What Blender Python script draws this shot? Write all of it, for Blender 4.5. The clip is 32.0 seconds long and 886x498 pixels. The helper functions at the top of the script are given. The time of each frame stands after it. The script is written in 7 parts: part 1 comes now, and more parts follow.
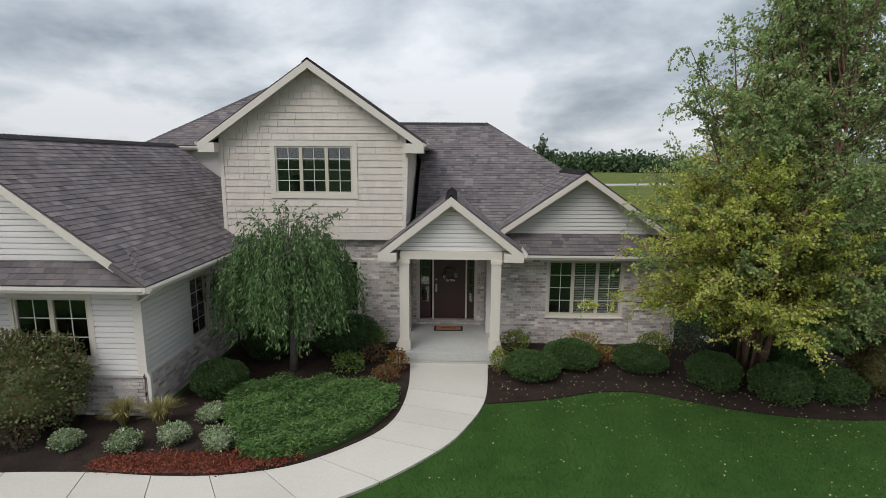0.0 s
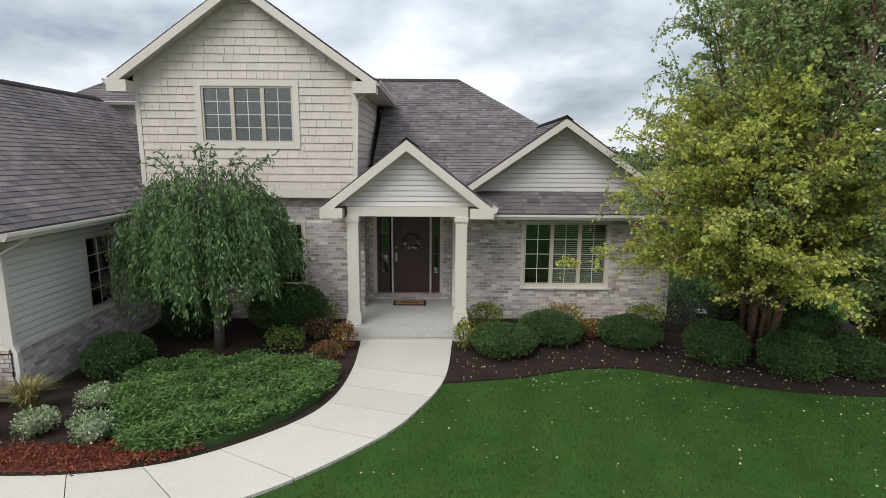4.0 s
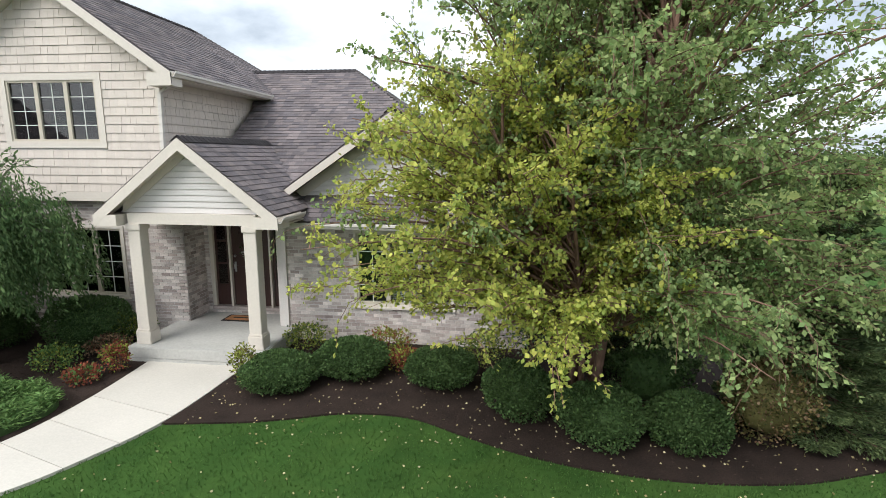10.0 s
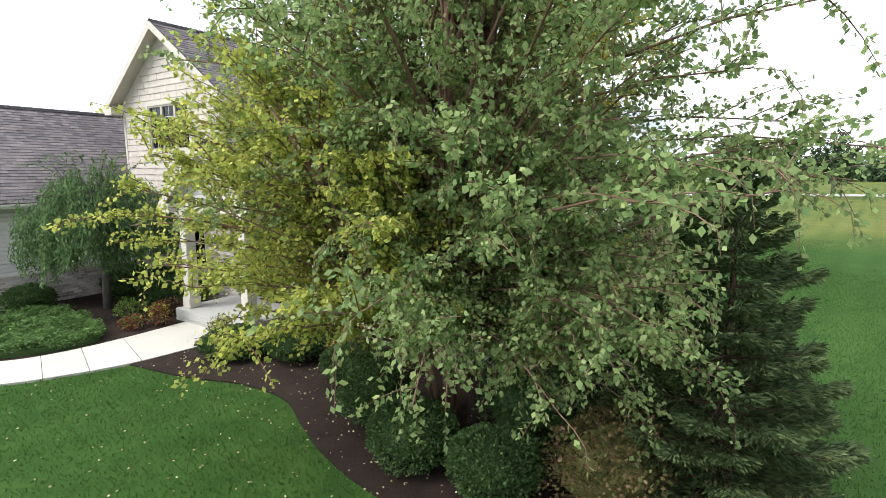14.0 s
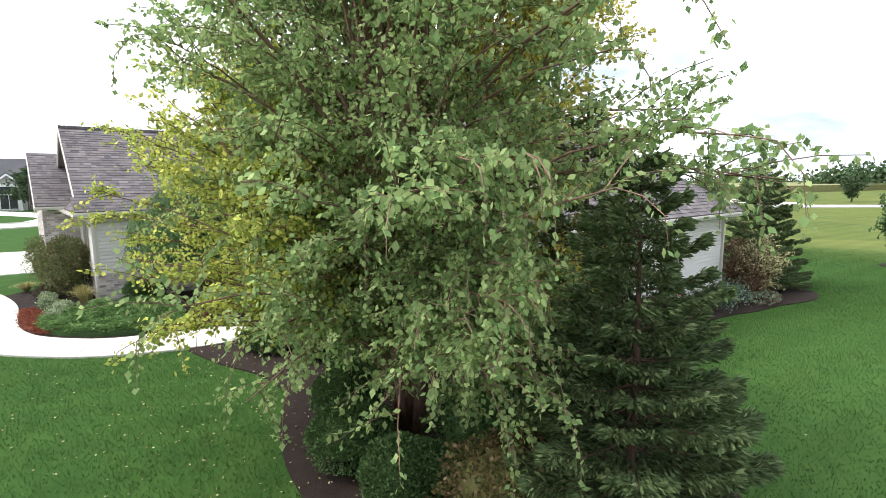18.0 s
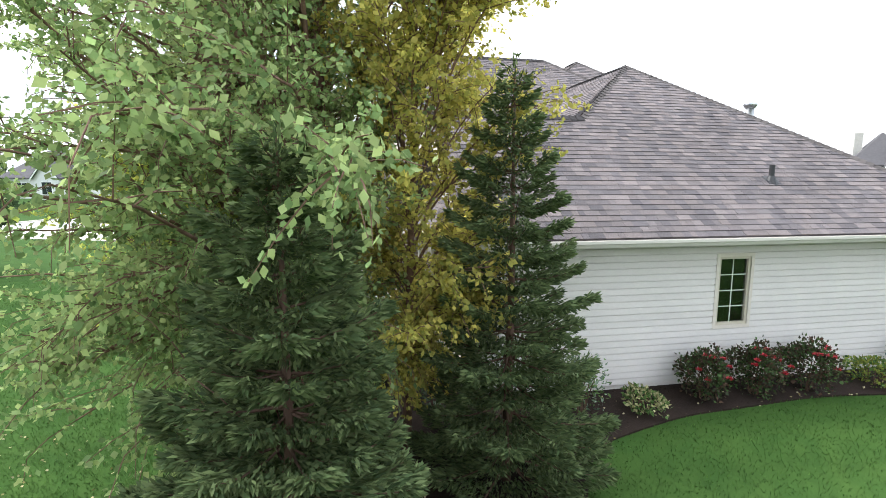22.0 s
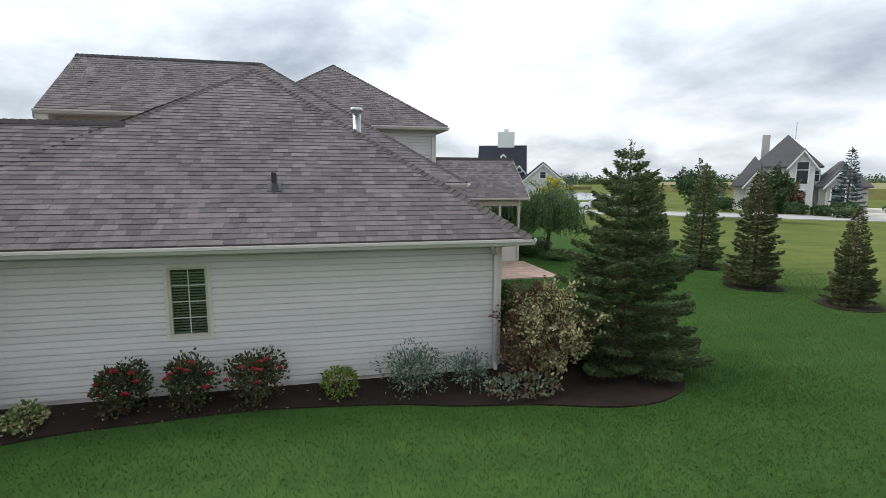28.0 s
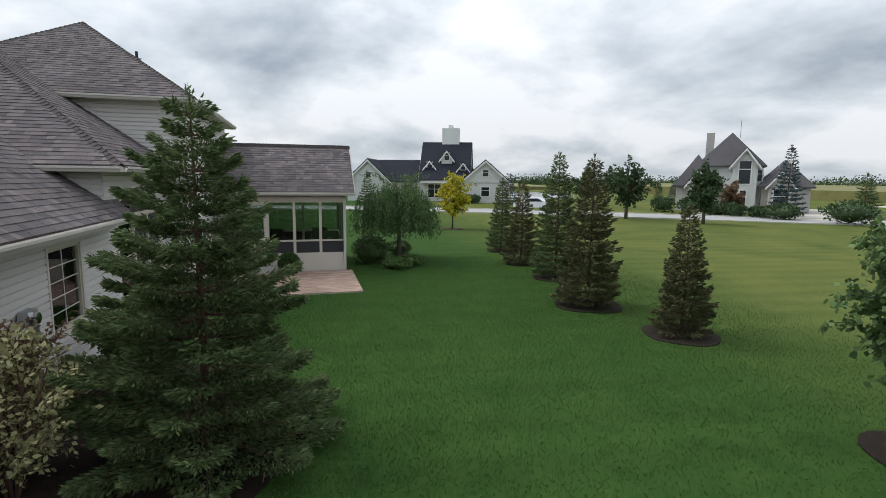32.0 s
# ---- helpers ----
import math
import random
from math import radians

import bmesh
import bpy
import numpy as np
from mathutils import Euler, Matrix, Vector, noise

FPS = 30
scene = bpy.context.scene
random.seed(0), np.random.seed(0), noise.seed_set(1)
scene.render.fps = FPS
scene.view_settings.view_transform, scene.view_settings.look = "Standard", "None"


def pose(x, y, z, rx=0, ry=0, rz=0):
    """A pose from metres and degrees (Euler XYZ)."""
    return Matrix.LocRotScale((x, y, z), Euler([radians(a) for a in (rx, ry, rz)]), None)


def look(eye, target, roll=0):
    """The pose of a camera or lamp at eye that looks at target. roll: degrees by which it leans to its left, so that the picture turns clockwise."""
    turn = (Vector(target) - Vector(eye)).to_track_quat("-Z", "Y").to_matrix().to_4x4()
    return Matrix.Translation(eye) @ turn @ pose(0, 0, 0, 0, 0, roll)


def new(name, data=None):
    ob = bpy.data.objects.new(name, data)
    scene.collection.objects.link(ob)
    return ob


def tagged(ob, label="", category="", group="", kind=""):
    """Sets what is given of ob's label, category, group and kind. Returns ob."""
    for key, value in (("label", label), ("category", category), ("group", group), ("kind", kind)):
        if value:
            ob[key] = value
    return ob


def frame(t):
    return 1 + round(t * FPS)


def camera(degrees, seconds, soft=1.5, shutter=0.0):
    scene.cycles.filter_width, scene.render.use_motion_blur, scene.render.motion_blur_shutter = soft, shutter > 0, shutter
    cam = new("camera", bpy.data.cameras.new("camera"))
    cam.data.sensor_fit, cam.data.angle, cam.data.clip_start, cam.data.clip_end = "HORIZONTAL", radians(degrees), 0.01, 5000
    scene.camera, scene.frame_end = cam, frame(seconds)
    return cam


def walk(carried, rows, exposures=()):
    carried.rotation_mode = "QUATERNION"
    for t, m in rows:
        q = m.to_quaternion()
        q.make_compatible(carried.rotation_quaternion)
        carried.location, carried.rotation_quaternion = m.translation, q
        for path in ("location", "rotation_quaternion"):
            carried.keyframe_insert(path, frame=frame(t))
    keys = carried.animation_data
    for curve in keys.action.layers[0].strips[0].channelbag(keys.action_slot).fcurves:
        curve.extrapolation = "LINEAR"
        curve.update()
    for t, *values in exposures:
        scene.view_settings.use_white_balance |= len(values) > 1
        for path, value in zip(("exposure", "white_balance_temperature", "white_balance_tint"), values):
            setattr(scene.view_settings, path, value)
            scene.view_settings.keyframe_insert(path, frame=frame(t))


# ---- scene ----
cam = camera(81.5, 32.0, soft=0.5)
PATH = [
    (0, (-14.878, 6.346, 5.224), (-14.921, 8.316, 4.883), 0.37),
    (0.5, (-14.868, 6.955, 5.173), (-14.902, 8.926, 4.837), 0.38),
    (1, (-14.823, 7.451, 4.996), (-14.843, 9.422, 4.656), 0.38),
    (1.5, (-14.721, 7.741, 4.664), (-14.729, 9.711, 4.323), 0.29),
    (2, (-14.596, 7.915, 4.281), (-14.599, 9.887, 3.942), 0.27),
    (2.5, (-14.492, 8.000, 4.006), (-14.488, 9.971, 3.667), 0.31),
    (3, (-14.365, 8.030, 3.885), (-14.365, 10.001, 3.548), 0.32),
    (3.5, (-14.310, 8.076, 3.904), (-14.300, 10.047, 3.564), 0.30),
    (5.5, (-13.885, 8.444, 3.989), (-13.871, 10.415, 3.650), 0.53),
    (6, (-13.582, 8.522, 3.975), (-13.570, 10.493, 3.636), 0.62),
    (6.5, (-13.134, 8.647, 3.964), (-13.118, 10.619, 3.627), 0.66),
    (7, (-12.610, 8.821, 3.968), (-12.596, 10.793, 3.634), 0.64),
    (7.5, (-12.116, 9.041, 3.980), (-12.100, 11.013, 3.643), 0.60),
    (8, (-11.636, 9.304, 3.985), (-11.620, 11.275, 3.648), 0.63),
    (8.5, (-11.175, 9.555, 3.970), (-11.157, 11.528, 3.639), 0.69),
    (9, (-10.570, 9.796, 3.969), (-10.564, 11.769, 3.638), 0.63),
    (9.5, (-9.767, 10.005, 4.024), (-9.771, 11.975, 3.681), 0.68),
    (10, (-9.080, 10.147, 4.075), (-9.317, 12.100, 3.713), 0.28),
    (10.5, (-8.612, 10.214, 3.973), (-9.480, 11.984, 3.635), 0.30),
    (11, (-8.188, 10.442, 3.903), (-9.158, 12.162, 3.580), 0.40),
    (11.5, (-7.640, 10.723, 3.893), (-8.611, 12.442, 3.576), 0.51),
    (12, (-7.040, 10.999, 3.932), (-8.012, 12.718, 3.612), 0.59),
    (12.5, (-6.230, 11.284, 4.009), (-7.224, 12.989, 3.680), 0.69),
    (13, (-5.329, 11.599, 3.995), (-6.338, 13.296, 3.672), 0.83),
    (13.5, (-4.552, 11.962, 3.870), (-5.590, 13.644, 3.560), 0.61),
    (14, (-3.879, 12.298, 3.751), (-4.983, 13.939, 3.448), 0.18),
    (14.5, (-3.278, 12.599, 3.637), (-4.600, 14.071, 3.342), -0.16),
    (15, (-2.645, 12.964, 3.501), (-4.017, 14.392, 3.221), -0.19),
    (15.5, (-2.087, 13.291, 3.396), (-3.474, 14.707, 3.131), -0.18),
    (17.5, (-1.716, 13.853, 3.568), (-3.220, 15.144, 3.307), -0.44),
    (18, (-2.037, 14.036, 3.659), (-3.552, 15.316, 3.402), -0.43),
    (18.5, (-2.323, 14.237, 3.708), (-3.850, 15.502, 3.450), -0.48),
    (19, (-2.477, 14.666, 3.709), (-4.015, 15.918, 3.448), -0.58),
    (19.5, (-2.320, 15.207, 3.671), (-3.858, 16.458, 3.409), -0.53),
    (20, (-1.979, 15.859, 3.655), (-3.517, 17.110, 3.391), -0.36),
    (20.5, (-1.551, 16.656, 3.653), (-3.133, 17.852, 3.388), -0.24),
    (21, (-1.248, 17.420, 3.660), (-3.111, 18.099, 3.402), -0.40),
    (21.5, (-0.968, 17.999, 3.663), (-2.906, 18.410, 3.394), 0.00),
    (22, (-0.860, 18.525, 3.664), (-2.801, 18.919, 3.387), 0.29),
    (22.5, (-0.746, 19.209, 3.680), (-2.693, 19.578, 3.407), 0.21),
    (23, (-0.664, 19.852, 3.717), (-2.616, 20.193, 3.445), 0.08),
    (23.5, (-0.710, 20.568, 3.766), (-2.662, 20.913, 3.493), 0.06),
    (24, (-0.808, 21.310, 3.810), (-2.757, 21.666, 3.537), 0.04),
    (24.5, (-0.697, 22.318, 3.812), (-2.644, 22.683, 3.539), 0.07),
    (25, (-0.504, 23.377, 3.820), (-2.448, 23.757, 3.547), 0.09),
    (25.5, (-0.188, 24.298, 3.818), (-2.130, 24.690, 3.543), 0.16),
    (27.5, (0.959, 26.986, 3.809), (-0.973, 27.424, 3.534), 0.16),
    (28, (0.857, 27.642, 3.828), (-1.073, 28.092, 3.555), 0.19),
    (28.5, (0.565, 28.242, 3.847), (-1.362, 28.702, 3.574), 0.16),
    (29, (0.184, 28.939, 3.853), (-1.741, 29.407, 3.577), 0.26),
    (29.5, (-0.344, 29.863, 3.829), (-2.267, 30.340, 3.556), 0.26),
    (30, (-0.780, 30.904, 3.803), (-2.701, 31.389, 3.531), 0.16),
    (30.5, (-0.951, 32.198, 3.778), (-2.869, 32.693, 3.501), 0.33),
    (31, (-1.154, 33.412, 3.693), (-3.070, 33.916, 3.418), 0.45),
    (31.5, (-1.369, 34.296, 3.597), (-3.283, 34.809, 3.326), 0.43),
    (32, (-1.588, 34.860, 3.534), (-3.500, 35.380, 3.262), 0.62),
]
EXPOSURES = ((0, 0.20), (3, 0.45), (6, 0.55), (9, 0.92), (12, 1.08), (15, 1.38), (18, 1.50), (20, 1.56), (21.5, 1.76), (24, 1.56), (25.5, 1.25), (28, 0.62), (29, 0.48), (30.4, 0.42), (32, 0.36))
walk(cam, [(t, look(eye, target, roll)) for t, eye, target, roll in PATH], EXPOSURES)

# ---------- sky and light ----------
SUN_AZ, SUN_EL = radians(215), radians(48)
world = bpy.data.worlds.new("overcast_sky")
scene.world = world
world.use_nodes = True
wn, wl = world.node_tree.nodes, world.node_tree.links
wn.clear()


def wnode(kind, **values):
    n = wn.new(kind)
    for k, v in values.items():
        n.inputs[k].default_value = v
    return n


w_out = wnode("ShaderNodeOutputWorld")
w_bg = wnode("ShaderNodeBackground", Strength=1.0)
w_sky = wn.new("ShaderNodeTexSky")
w_sky.sky_type, w_sky.sun_disc, w_sky.sun_elevation, w_sky.sun_rotation = "NISHITA", False, SUN_EL, SUN_AZ
w_gain = wn.new("ShaderNodeVectorMath")
w_gain.operation = "SCALE"
w_gain.inputs["Scale"].default_value = 0.10
w_co = wn.new("ShaderNodeTexCoord")
w_sep = wn.new("ShaderNodeSeparateXYZ")
w_div = wn.new("ShaderNodeMath")
w_div.operation = "ADD"
w_div.inputs[1].default_value = 0.34
w_flat = wn.new("ShaderNodeVectorMath")
w_flat.operation = "DIVIDE"
w_map = wn.new("ShaderNodeMapping")
w_map.inputs["Scale"].default_value = (1.0, 1.0, 0.0)
w_map.inputs["Location"].default_value = (3.1, 1.7, 0.4)
w_noise = wnode("ShaderNodeTexNoise", Scale=1.3, Detail=8.0, Roughness=0.54, Distortion=0.15)
w_ramp = wn.new("ShaderNodeValToRGB")
w_ramp.color_ramp.elements[0].position, w_ramp.color_ramp.elements[0].color = 0.33, (0.33, 0.385, 0.455, 1)
w_ramp.color_ramp.elements[1].position, w_ramp.color_ramp.elements[1].color = 0.59, (0.95, 0.98, 1.03, 1)
mid = w_ramp.color_ramp.elements.new(0.47)
mid.color = (0.64, 0.70, 0.765, 1)
w_mix = wn.new("ShaderNodeMixRGB")
w_mix.inputs["Fac"].default_value = 0.93
wl.new(w_co.outputs["Generated"], w_sep.inputs[0])
wl.new(w_sep.outputs["Z"], w_div.inputs[0])
wl.new(w_co.outputs["Generated"], w_flat.inputs[0])
wl.new(w_div.outputs[0], w_flat.inputs[1])
wl.new(w_flat.outputs[0], w_map.inputs["Vector"])
wl.new(w_map.outputs[0], w_noise.inputs["Vector"])
wl.new(w_noise.outputs["Fac"], w_ramp.inputs["Fac"])
wl.new(w_sky.outputs[0], w_gain.inputs[0])
wl.new(w_gain.outputs[0], w_mix.inputs["Color1"])
wl.new(w_ramp.outputs["Color"], w_mix.inputs["Color2"])
# an overcast sky is dimmer at the horizon than overhead
w_rise = wn.new("ShaderNodeMapRange")
w_rise.inputs["From Min"].default_value, w_rise.inputs["From Max"].default_value = 0.05, 0.75
w_rise.inputs["To Min"].default_value, w_rise.inputs["To Max"].default_value = 0.70, 1.30
w_dim = wn.new("ShaderNodeVectorMath")
w_dim.operation = "SCALE"
wl.new(w_sep.outputs["Z"], w_rise.inputs["Value"])
wl.new(w_mix.outputs[0], w_dim.inputs[0])
wl.new(w_rise.outputs[0], w_dim.inputs["Scale"])
wl.new(w_dim.outputs[0], w_bg.inputs["Color"])
wl.new(w_bg.outputs[0], w_out.inputs["Surface"])

sun = new("sun", bpy.data.lights.new("sun", "SUN"))
sun.data.energy, sun.data.angle, sun.data.color = 1.75, radians(38), (1.0, 0.985, 0.96)
sun.matrix_world = look((0, 0, 30), (0 - 30 * math.sin(SUN_AZ) / math.tan(SUN_EL), 0 - 30 * math.cos(SUN_AZ) / math.tan(SUN_EL), 0))


# ---------- materials ----------
def material(name, base, rough=0.7, metal=0.0, vary=0.15, grain=30.0, stain=1.2, bump=0.15, hue=None, pieces=0.0, spec=0.4, bump_scale=None, stretch=(1, 1, 1), trans=0.0):
    """Base colour with fine grain, broad stains, a tint to each piece and fine relief."""
    m = bpy.data.materials.new(name)
    m.use_nodes = True
    nt = m.node_tree
    n, l = nt.nodes, nt.links
    bsdf = n["Principled BSDF"]
    bsdf.inputs["Roughness"].default_value, bsdf.inputs["Metallic"].default_value = rough, metal
    bsdf.inputs["Specular IOR Level"].default_value = spec
    co = n.new("ShaderNodeTexCoord")
    geo = n.new("ShaderNodeNewGeometry")
    mp = n.new("ShaderNodeMapping")
    mp.inputs["Scale"].default_value = stretch
    l.new(geo.outputs["Position"], mp.inputs["Vector"])
    fine = n.new("ShaderNodeTexNoise")
    fine.inputs["Scale"].default_value, fine.inputs["Detail"].default_value = grain, 3
    broad = n.new("ShaderNodeTexNoise")
    broad.inputs["Scale"].default_value, broad.inputs["Detail"].default_value = stain, 4
    for t in (fine, broad):
        l.new(mp.outputs[0], t.inputs["Vector"])
    add = n.new("ShaderNodeMath")
    add.operation = "ADD"
    l.new(fine.outputs["Fac"], add.inputs[0])
    l.new(broad.outputs["Fac"], add.inputs[1])
    ramp = n.new("ShaderNodeMapRange")
    ramp.inputs["From Min"].default_value, ramp.inputs["From Max"].default_value = 0.6, 1.4
    ramp.inputs["To Min"].default_value, ramp.inputs["To Max"].default_value = 1 - vary, 1 + vary
    l.new(add.outputs[0], ramp.inputs["Value"])
    value = ramp.outputs[0]
    tint = n.new("ShaderNodeMixRGB")
    tint.inputs["Color1"].default_value = (*base, 1)
    tint.inputs["Color2"].default_value = (*(hue or base), 1)
    tint.inputs["Fac"].default_value = 0.0
    if pieces or hue:
        info = n.new("ShaderNodeObjectInfo")
        both = n.new("ShaderNodeMath")
        both.operation = "ADD"
        l.new(info.outputs["Random"], both.inputs[0])
        l.new(geo.outputs["Random Per Island"], both.inputs[1])
        fr = n.new("ShaderNodeMath")
        fr.operation = "FRACT"
        l.new(both.outputs[0], fr.inputs[0])
        if hue:
            l.new(fr.outputs[0], tint.inputs["Fac"])
        if pieces:
            again = n.new("ShaderNodeMath")
            again.operation = "MULTIPLY"
            again.inputs[1].default_value = 7.31
            l.new(fr.outputs[0], again.inputs[0])
            fr2 = n.new("ShaderNodeMath")
            fr2.operation = "FRACT"
            l.new(again.outputs[0], fr2.inputs[0])
            span = n.new("ShaderNodeMapRange")
            span.inputs["To Min"].default_value, span.inputs["To Max"].default_value = 1 - pieces, 1 + pieces
            l.new(fr2.outputs[0], span.inputs["Value"])
            mul = n.new("ShaderNodeMath")
            mul.operation = "MULTIPLY"
            l.new(value, mul.inputs[0])
            l.new(span.outputs[0], mul.inputs[1])
            value = mul.outputs[0]
    scale = n.new("ShaderNodeVectorMath")
    scale.operation = "SCALE"
    l.new(tint.outputs[0], scale.inputs[0])
    l.new(value, scale.inputs["Scale"])
    l.new(scale.outputs[0], bsdf.inputs["Base Color"])
    if bump:
        b = n.new("ShaderNodeBump")
        b.inputs["Strength"].default_value, b.inputs["Distance"].default_value = bump, 0.01
        rel = n.new("ShaderNodeTexNoise")
        rel.inputs["Scale"].default_value, rel.inputs["Detail"].default_value = bump_scale or grain * 2, 4
        l.new(mp.outputs[0], rel.inputs["Vector"])
        l.new(rel.outputs["Fac"], b.inputs["Height"])
        l.new(b.outputs[0], bsdf.inputs["Normal"])
    if trans:
        tr = n.new("ShaderNodeBsdfTranslucent")
        mixs = n.new("ShaderNodeMixShader")
        mixs.inputs[0].default_value = trans
        l.new(scale.outputs[0], tr.inputs["Color"])
        l.new(bsdf.outputs[0], mixs.inputs[1])
        l.new(tr.outputs[0], mixs.inputs[2])
        l.new(mixs.outputs[0], n["Material Output"].inputs["Surface"])
    return m


SHINGLE = material("asphalt_shingle", (0.108, 0.098, 0.104), 0.95, vary=0.30, grain=45, stain=0.8, bump=0.6, hue=(0.180, 0.152, 0.149), pieces=0.13, spec=0.15, bump_scale=220)
RIDGECAP = material("ridge_shingle", (0.10, 0.088, 0.085), 0.95, vary=0.2, grain=60, bump=0.5, pieces=0.15, spec=0.15)
RIDGEVENT = material("dark_ridge_shingle", (0.045, 0.041, 0.042), 0.95, vary=0.2, grain=60, bump=0.5, pieces=0.15, spec=0.1)
VINYL = material("vinyl_siding", (0.63, 0.595, 0.57), 0.45, vary=0.07, grain=14, stain=0.7, bump=0.08, pieces=0.025, stretch=(1, 1, 6))
SHAKE = material("cedar_shake_siding", (0.575, 0.508, 0.445), 0.6, vary=0.09, grain=30, stain=0.9, bump=0.3, pieces=0.05, stretch=(4, 4, 1))
TRIM = material("painted_trim", (0.60, 0.545, 0.475), 0.5, vary=0.06, grain=20, stain=1.0, bump=0.06)
GUTTER = material("painted_gutter", (0.60, 0.56, 0.51), 0.35, vary=0.06, grain=12, stain=2.0, bump=0.04)
BRICK = material("weathered_brick", (0.36, 0.295, 0.27), 0.85, vary=0.26, grain=34, stain=3.0, bump=0.6, hue=(0.66, 0.60, 0.56), pieces=0.22, spec=0.2)
MORTAR = material("lime_mortar", (0.62, 0.58, 0.55), 0.95, vary=0.12, grain=60, bump=0.4, spec=0.1)
CONCRETE = material("broom_concrete", (0.50, 0.465, 0.41), 0.85, vary=0.10, grain=35, stain=0.6, bump=0.25, pieces=0.035, spec=0.2)
PORCHSTONE = material("porch_concrete", (0.42, 0.41, 0.38), 0.7, vary=0.14, grain=20, stain=1.3, bump=0.2)
ASPHALT = material("road_concrete", (0.33, 0.33, 0.32), 0.9, vary=0.1, grain=8, stain=0.15, bump=0.2)
FRAME = material("window_frame_paint", (0.50, 0.45, 0.36), 0.45, vary=0.05, grain=20, bump=0.04)
MUNTIN = material("pale_muntin", (0.55, 0.56, 0.52), 0.4, vary=0.03, grain=20, bump=0.0)
DOORWOOD = material("dark_red_door_paint", (0.050, 0.022, 0.018), 0.35, vary=0.2, grain=30, bump=0.15, stretch=(5, 5, 0.6))
BRONZE = material("dark_bronze_metal", (0.05, 0.045, 0.04), 0.4, metal=0.6, vary=0.1, bump=0.05)
STEEL = material("galvanised_steel", (0.45, 0.46, 0.47), 0.35, metal=0.9, vary=0.12, grain=10, bump=0.05)
RUBBER = material("black_pipe", (0.03, 0.03, 0.033), 0.5, vary=0.1)
# shade of unlit rooms behind the glass, put into a near-black colour
ROOMSHADE = material("painted_room_shade", (0.06, 0.055, 0.05), 0.9, vary=0.2, grain=3, bump=0)
BLIND = material("slatted_blind", (0.62, 0.61, 0.57), 0.6, vary=0.05, bump=0)
COIR = material("coir_mat", (0.36, 0.17, 0.07), 0.95, vary=0.25, grain=120, bump=0.5)
MATRIM = material("black_mat_border", (0.015, 0.013, 0.012), 0.8, vary=0.2)
MULCH = material("dark_mulch", (0.022, 0.016, 0.0135), 0.95, vary=0.45, grain=40, stain=2.5, bump=0.9, spec=0.15, bump_scale=60, hue=(0.042, 0.028, 0.022), pieces=0.4)
REDMULCH = material("red_groundcover", (0.10, 0.030, 0.024), 0.9, vary=0.45, grain=45, stain=3, bump=0.8, bump_scale=60, hue=(0.17, 0.058, 0.04), pieces=0.45)
PAVER = material("clay_paver", (0.36, 0.235, 0.18), 0.85, vary=0.15, grain=30, bump=0.3, pieces=0.14, hue=(0.42, 0.30, 0.24))
BARK = material("brown_bark", (0.12, 0.075, 0.055), 0.95, vary=0.4, grain=24, stain=5, bump=0.9, stretch=(1, 1, 0.3), spec=0.1)
PALEBARK = material("peeling_birch_bark", (0.19, 0.115, 0.085), 0.9, vary=0.5, grain=16, stain=6, bump=0.9, stretch=(1, 1, 0.5), spec=0.1)
GREYBARK = material("grey_bark", (0.13, 0.115, 0.10), 0.95, vary=0.35, grain=24, bump=0.7, stretch=(1, 1, 0.3), spec=0.1)


def leaf(name, base, hue, trans=0.3, rough=0.55, vary=0.25):
    return material(name, base, rough, vary=vary, grain=6, stain=1.1, bump=0, hue=hue, pieces=0.35, spec=0.08, trans=trans)


BIRCH_LEAF = leaf("birch_leaf", (0.185, 0.285, 0.110), (0.37, 0.435, 0.180), trans=0.5)
YELLOW_LEAF = leaf("yellowing_leaf", (0.29, 0.375, 0.090), (0.62, 0.595, 0.150), trans=0.55)
AMBER_LEAF = leaf("amber_leaf", (0.38, 0.39, 0.10), (0.68, 0.58, 0.16), trans=0.6)
WEEP_LEAF = leaf("weeping_leaf", (0.065, 0.125, 0.048), (0.16, 0.235, 0.095))
NEEDLE = leaf("spruce_needle", (0.062, 0.098, 0.042), (0.165, 0.208, 0.088), trans=0.25)
NEEDLE_WARM = leaf("browning_needle", (0.065, 0.088, 0.040), (0.15, 0.135, 0.065), trans=0.15)
BLUE_NEEDLE = leaf("blue_needle", (0.060, 0.095, 0.095), (0.10, 0.14, 0.14), trans=0.1)
BOX_LEAF = leaf("boxwood_leaf", (0.046, 0.086, 0.030), (0.088, 0.14, 0.048), trans=0.2)
JUNIPER_LEAF = leaf("juniper_leaf", (0.075, 0.150, 0.045), (0.15, 0.235, 0.075), trans=0.25)
VARIEGATED = leaf("variegated_leaf", (0.17, 0.22, 0.12), (0.46, 0.48, 0.33), trans=0.2)
VIBURNUM = leaf("viburnum_leaf", (0.085, 0.115, 0.045), (0.17, 0.175, 0.075), trans=0.2)
SILVER_LEAF = leaf("silver_leaf", (0.12, 0.19, 0.115), (0.25, 0.31, 0.23), trans=0.2)
BROWN_LEAF = leaf("browning_leaf", (0.24, 0.24, 0.11), (0.53, 0.49, 0.27), trans=0.3)
RUST_LEAF = leaf("rusty_leaf", (0.14, 0.075, 0.045), (0.24, 0.17, 0.10), trans=0.2)
BARBERRY_LEAF = leaf("mottled_shrub_leaf", (0.070, 0.090, 0.030), (0.17, 0.12, 0.05), trans=0.2)
ROSE_LEAF = leaf("rose_leaf", (0.040, 0.060, 0.030), (0.10, 0.055, 0.04), trans=0.2)
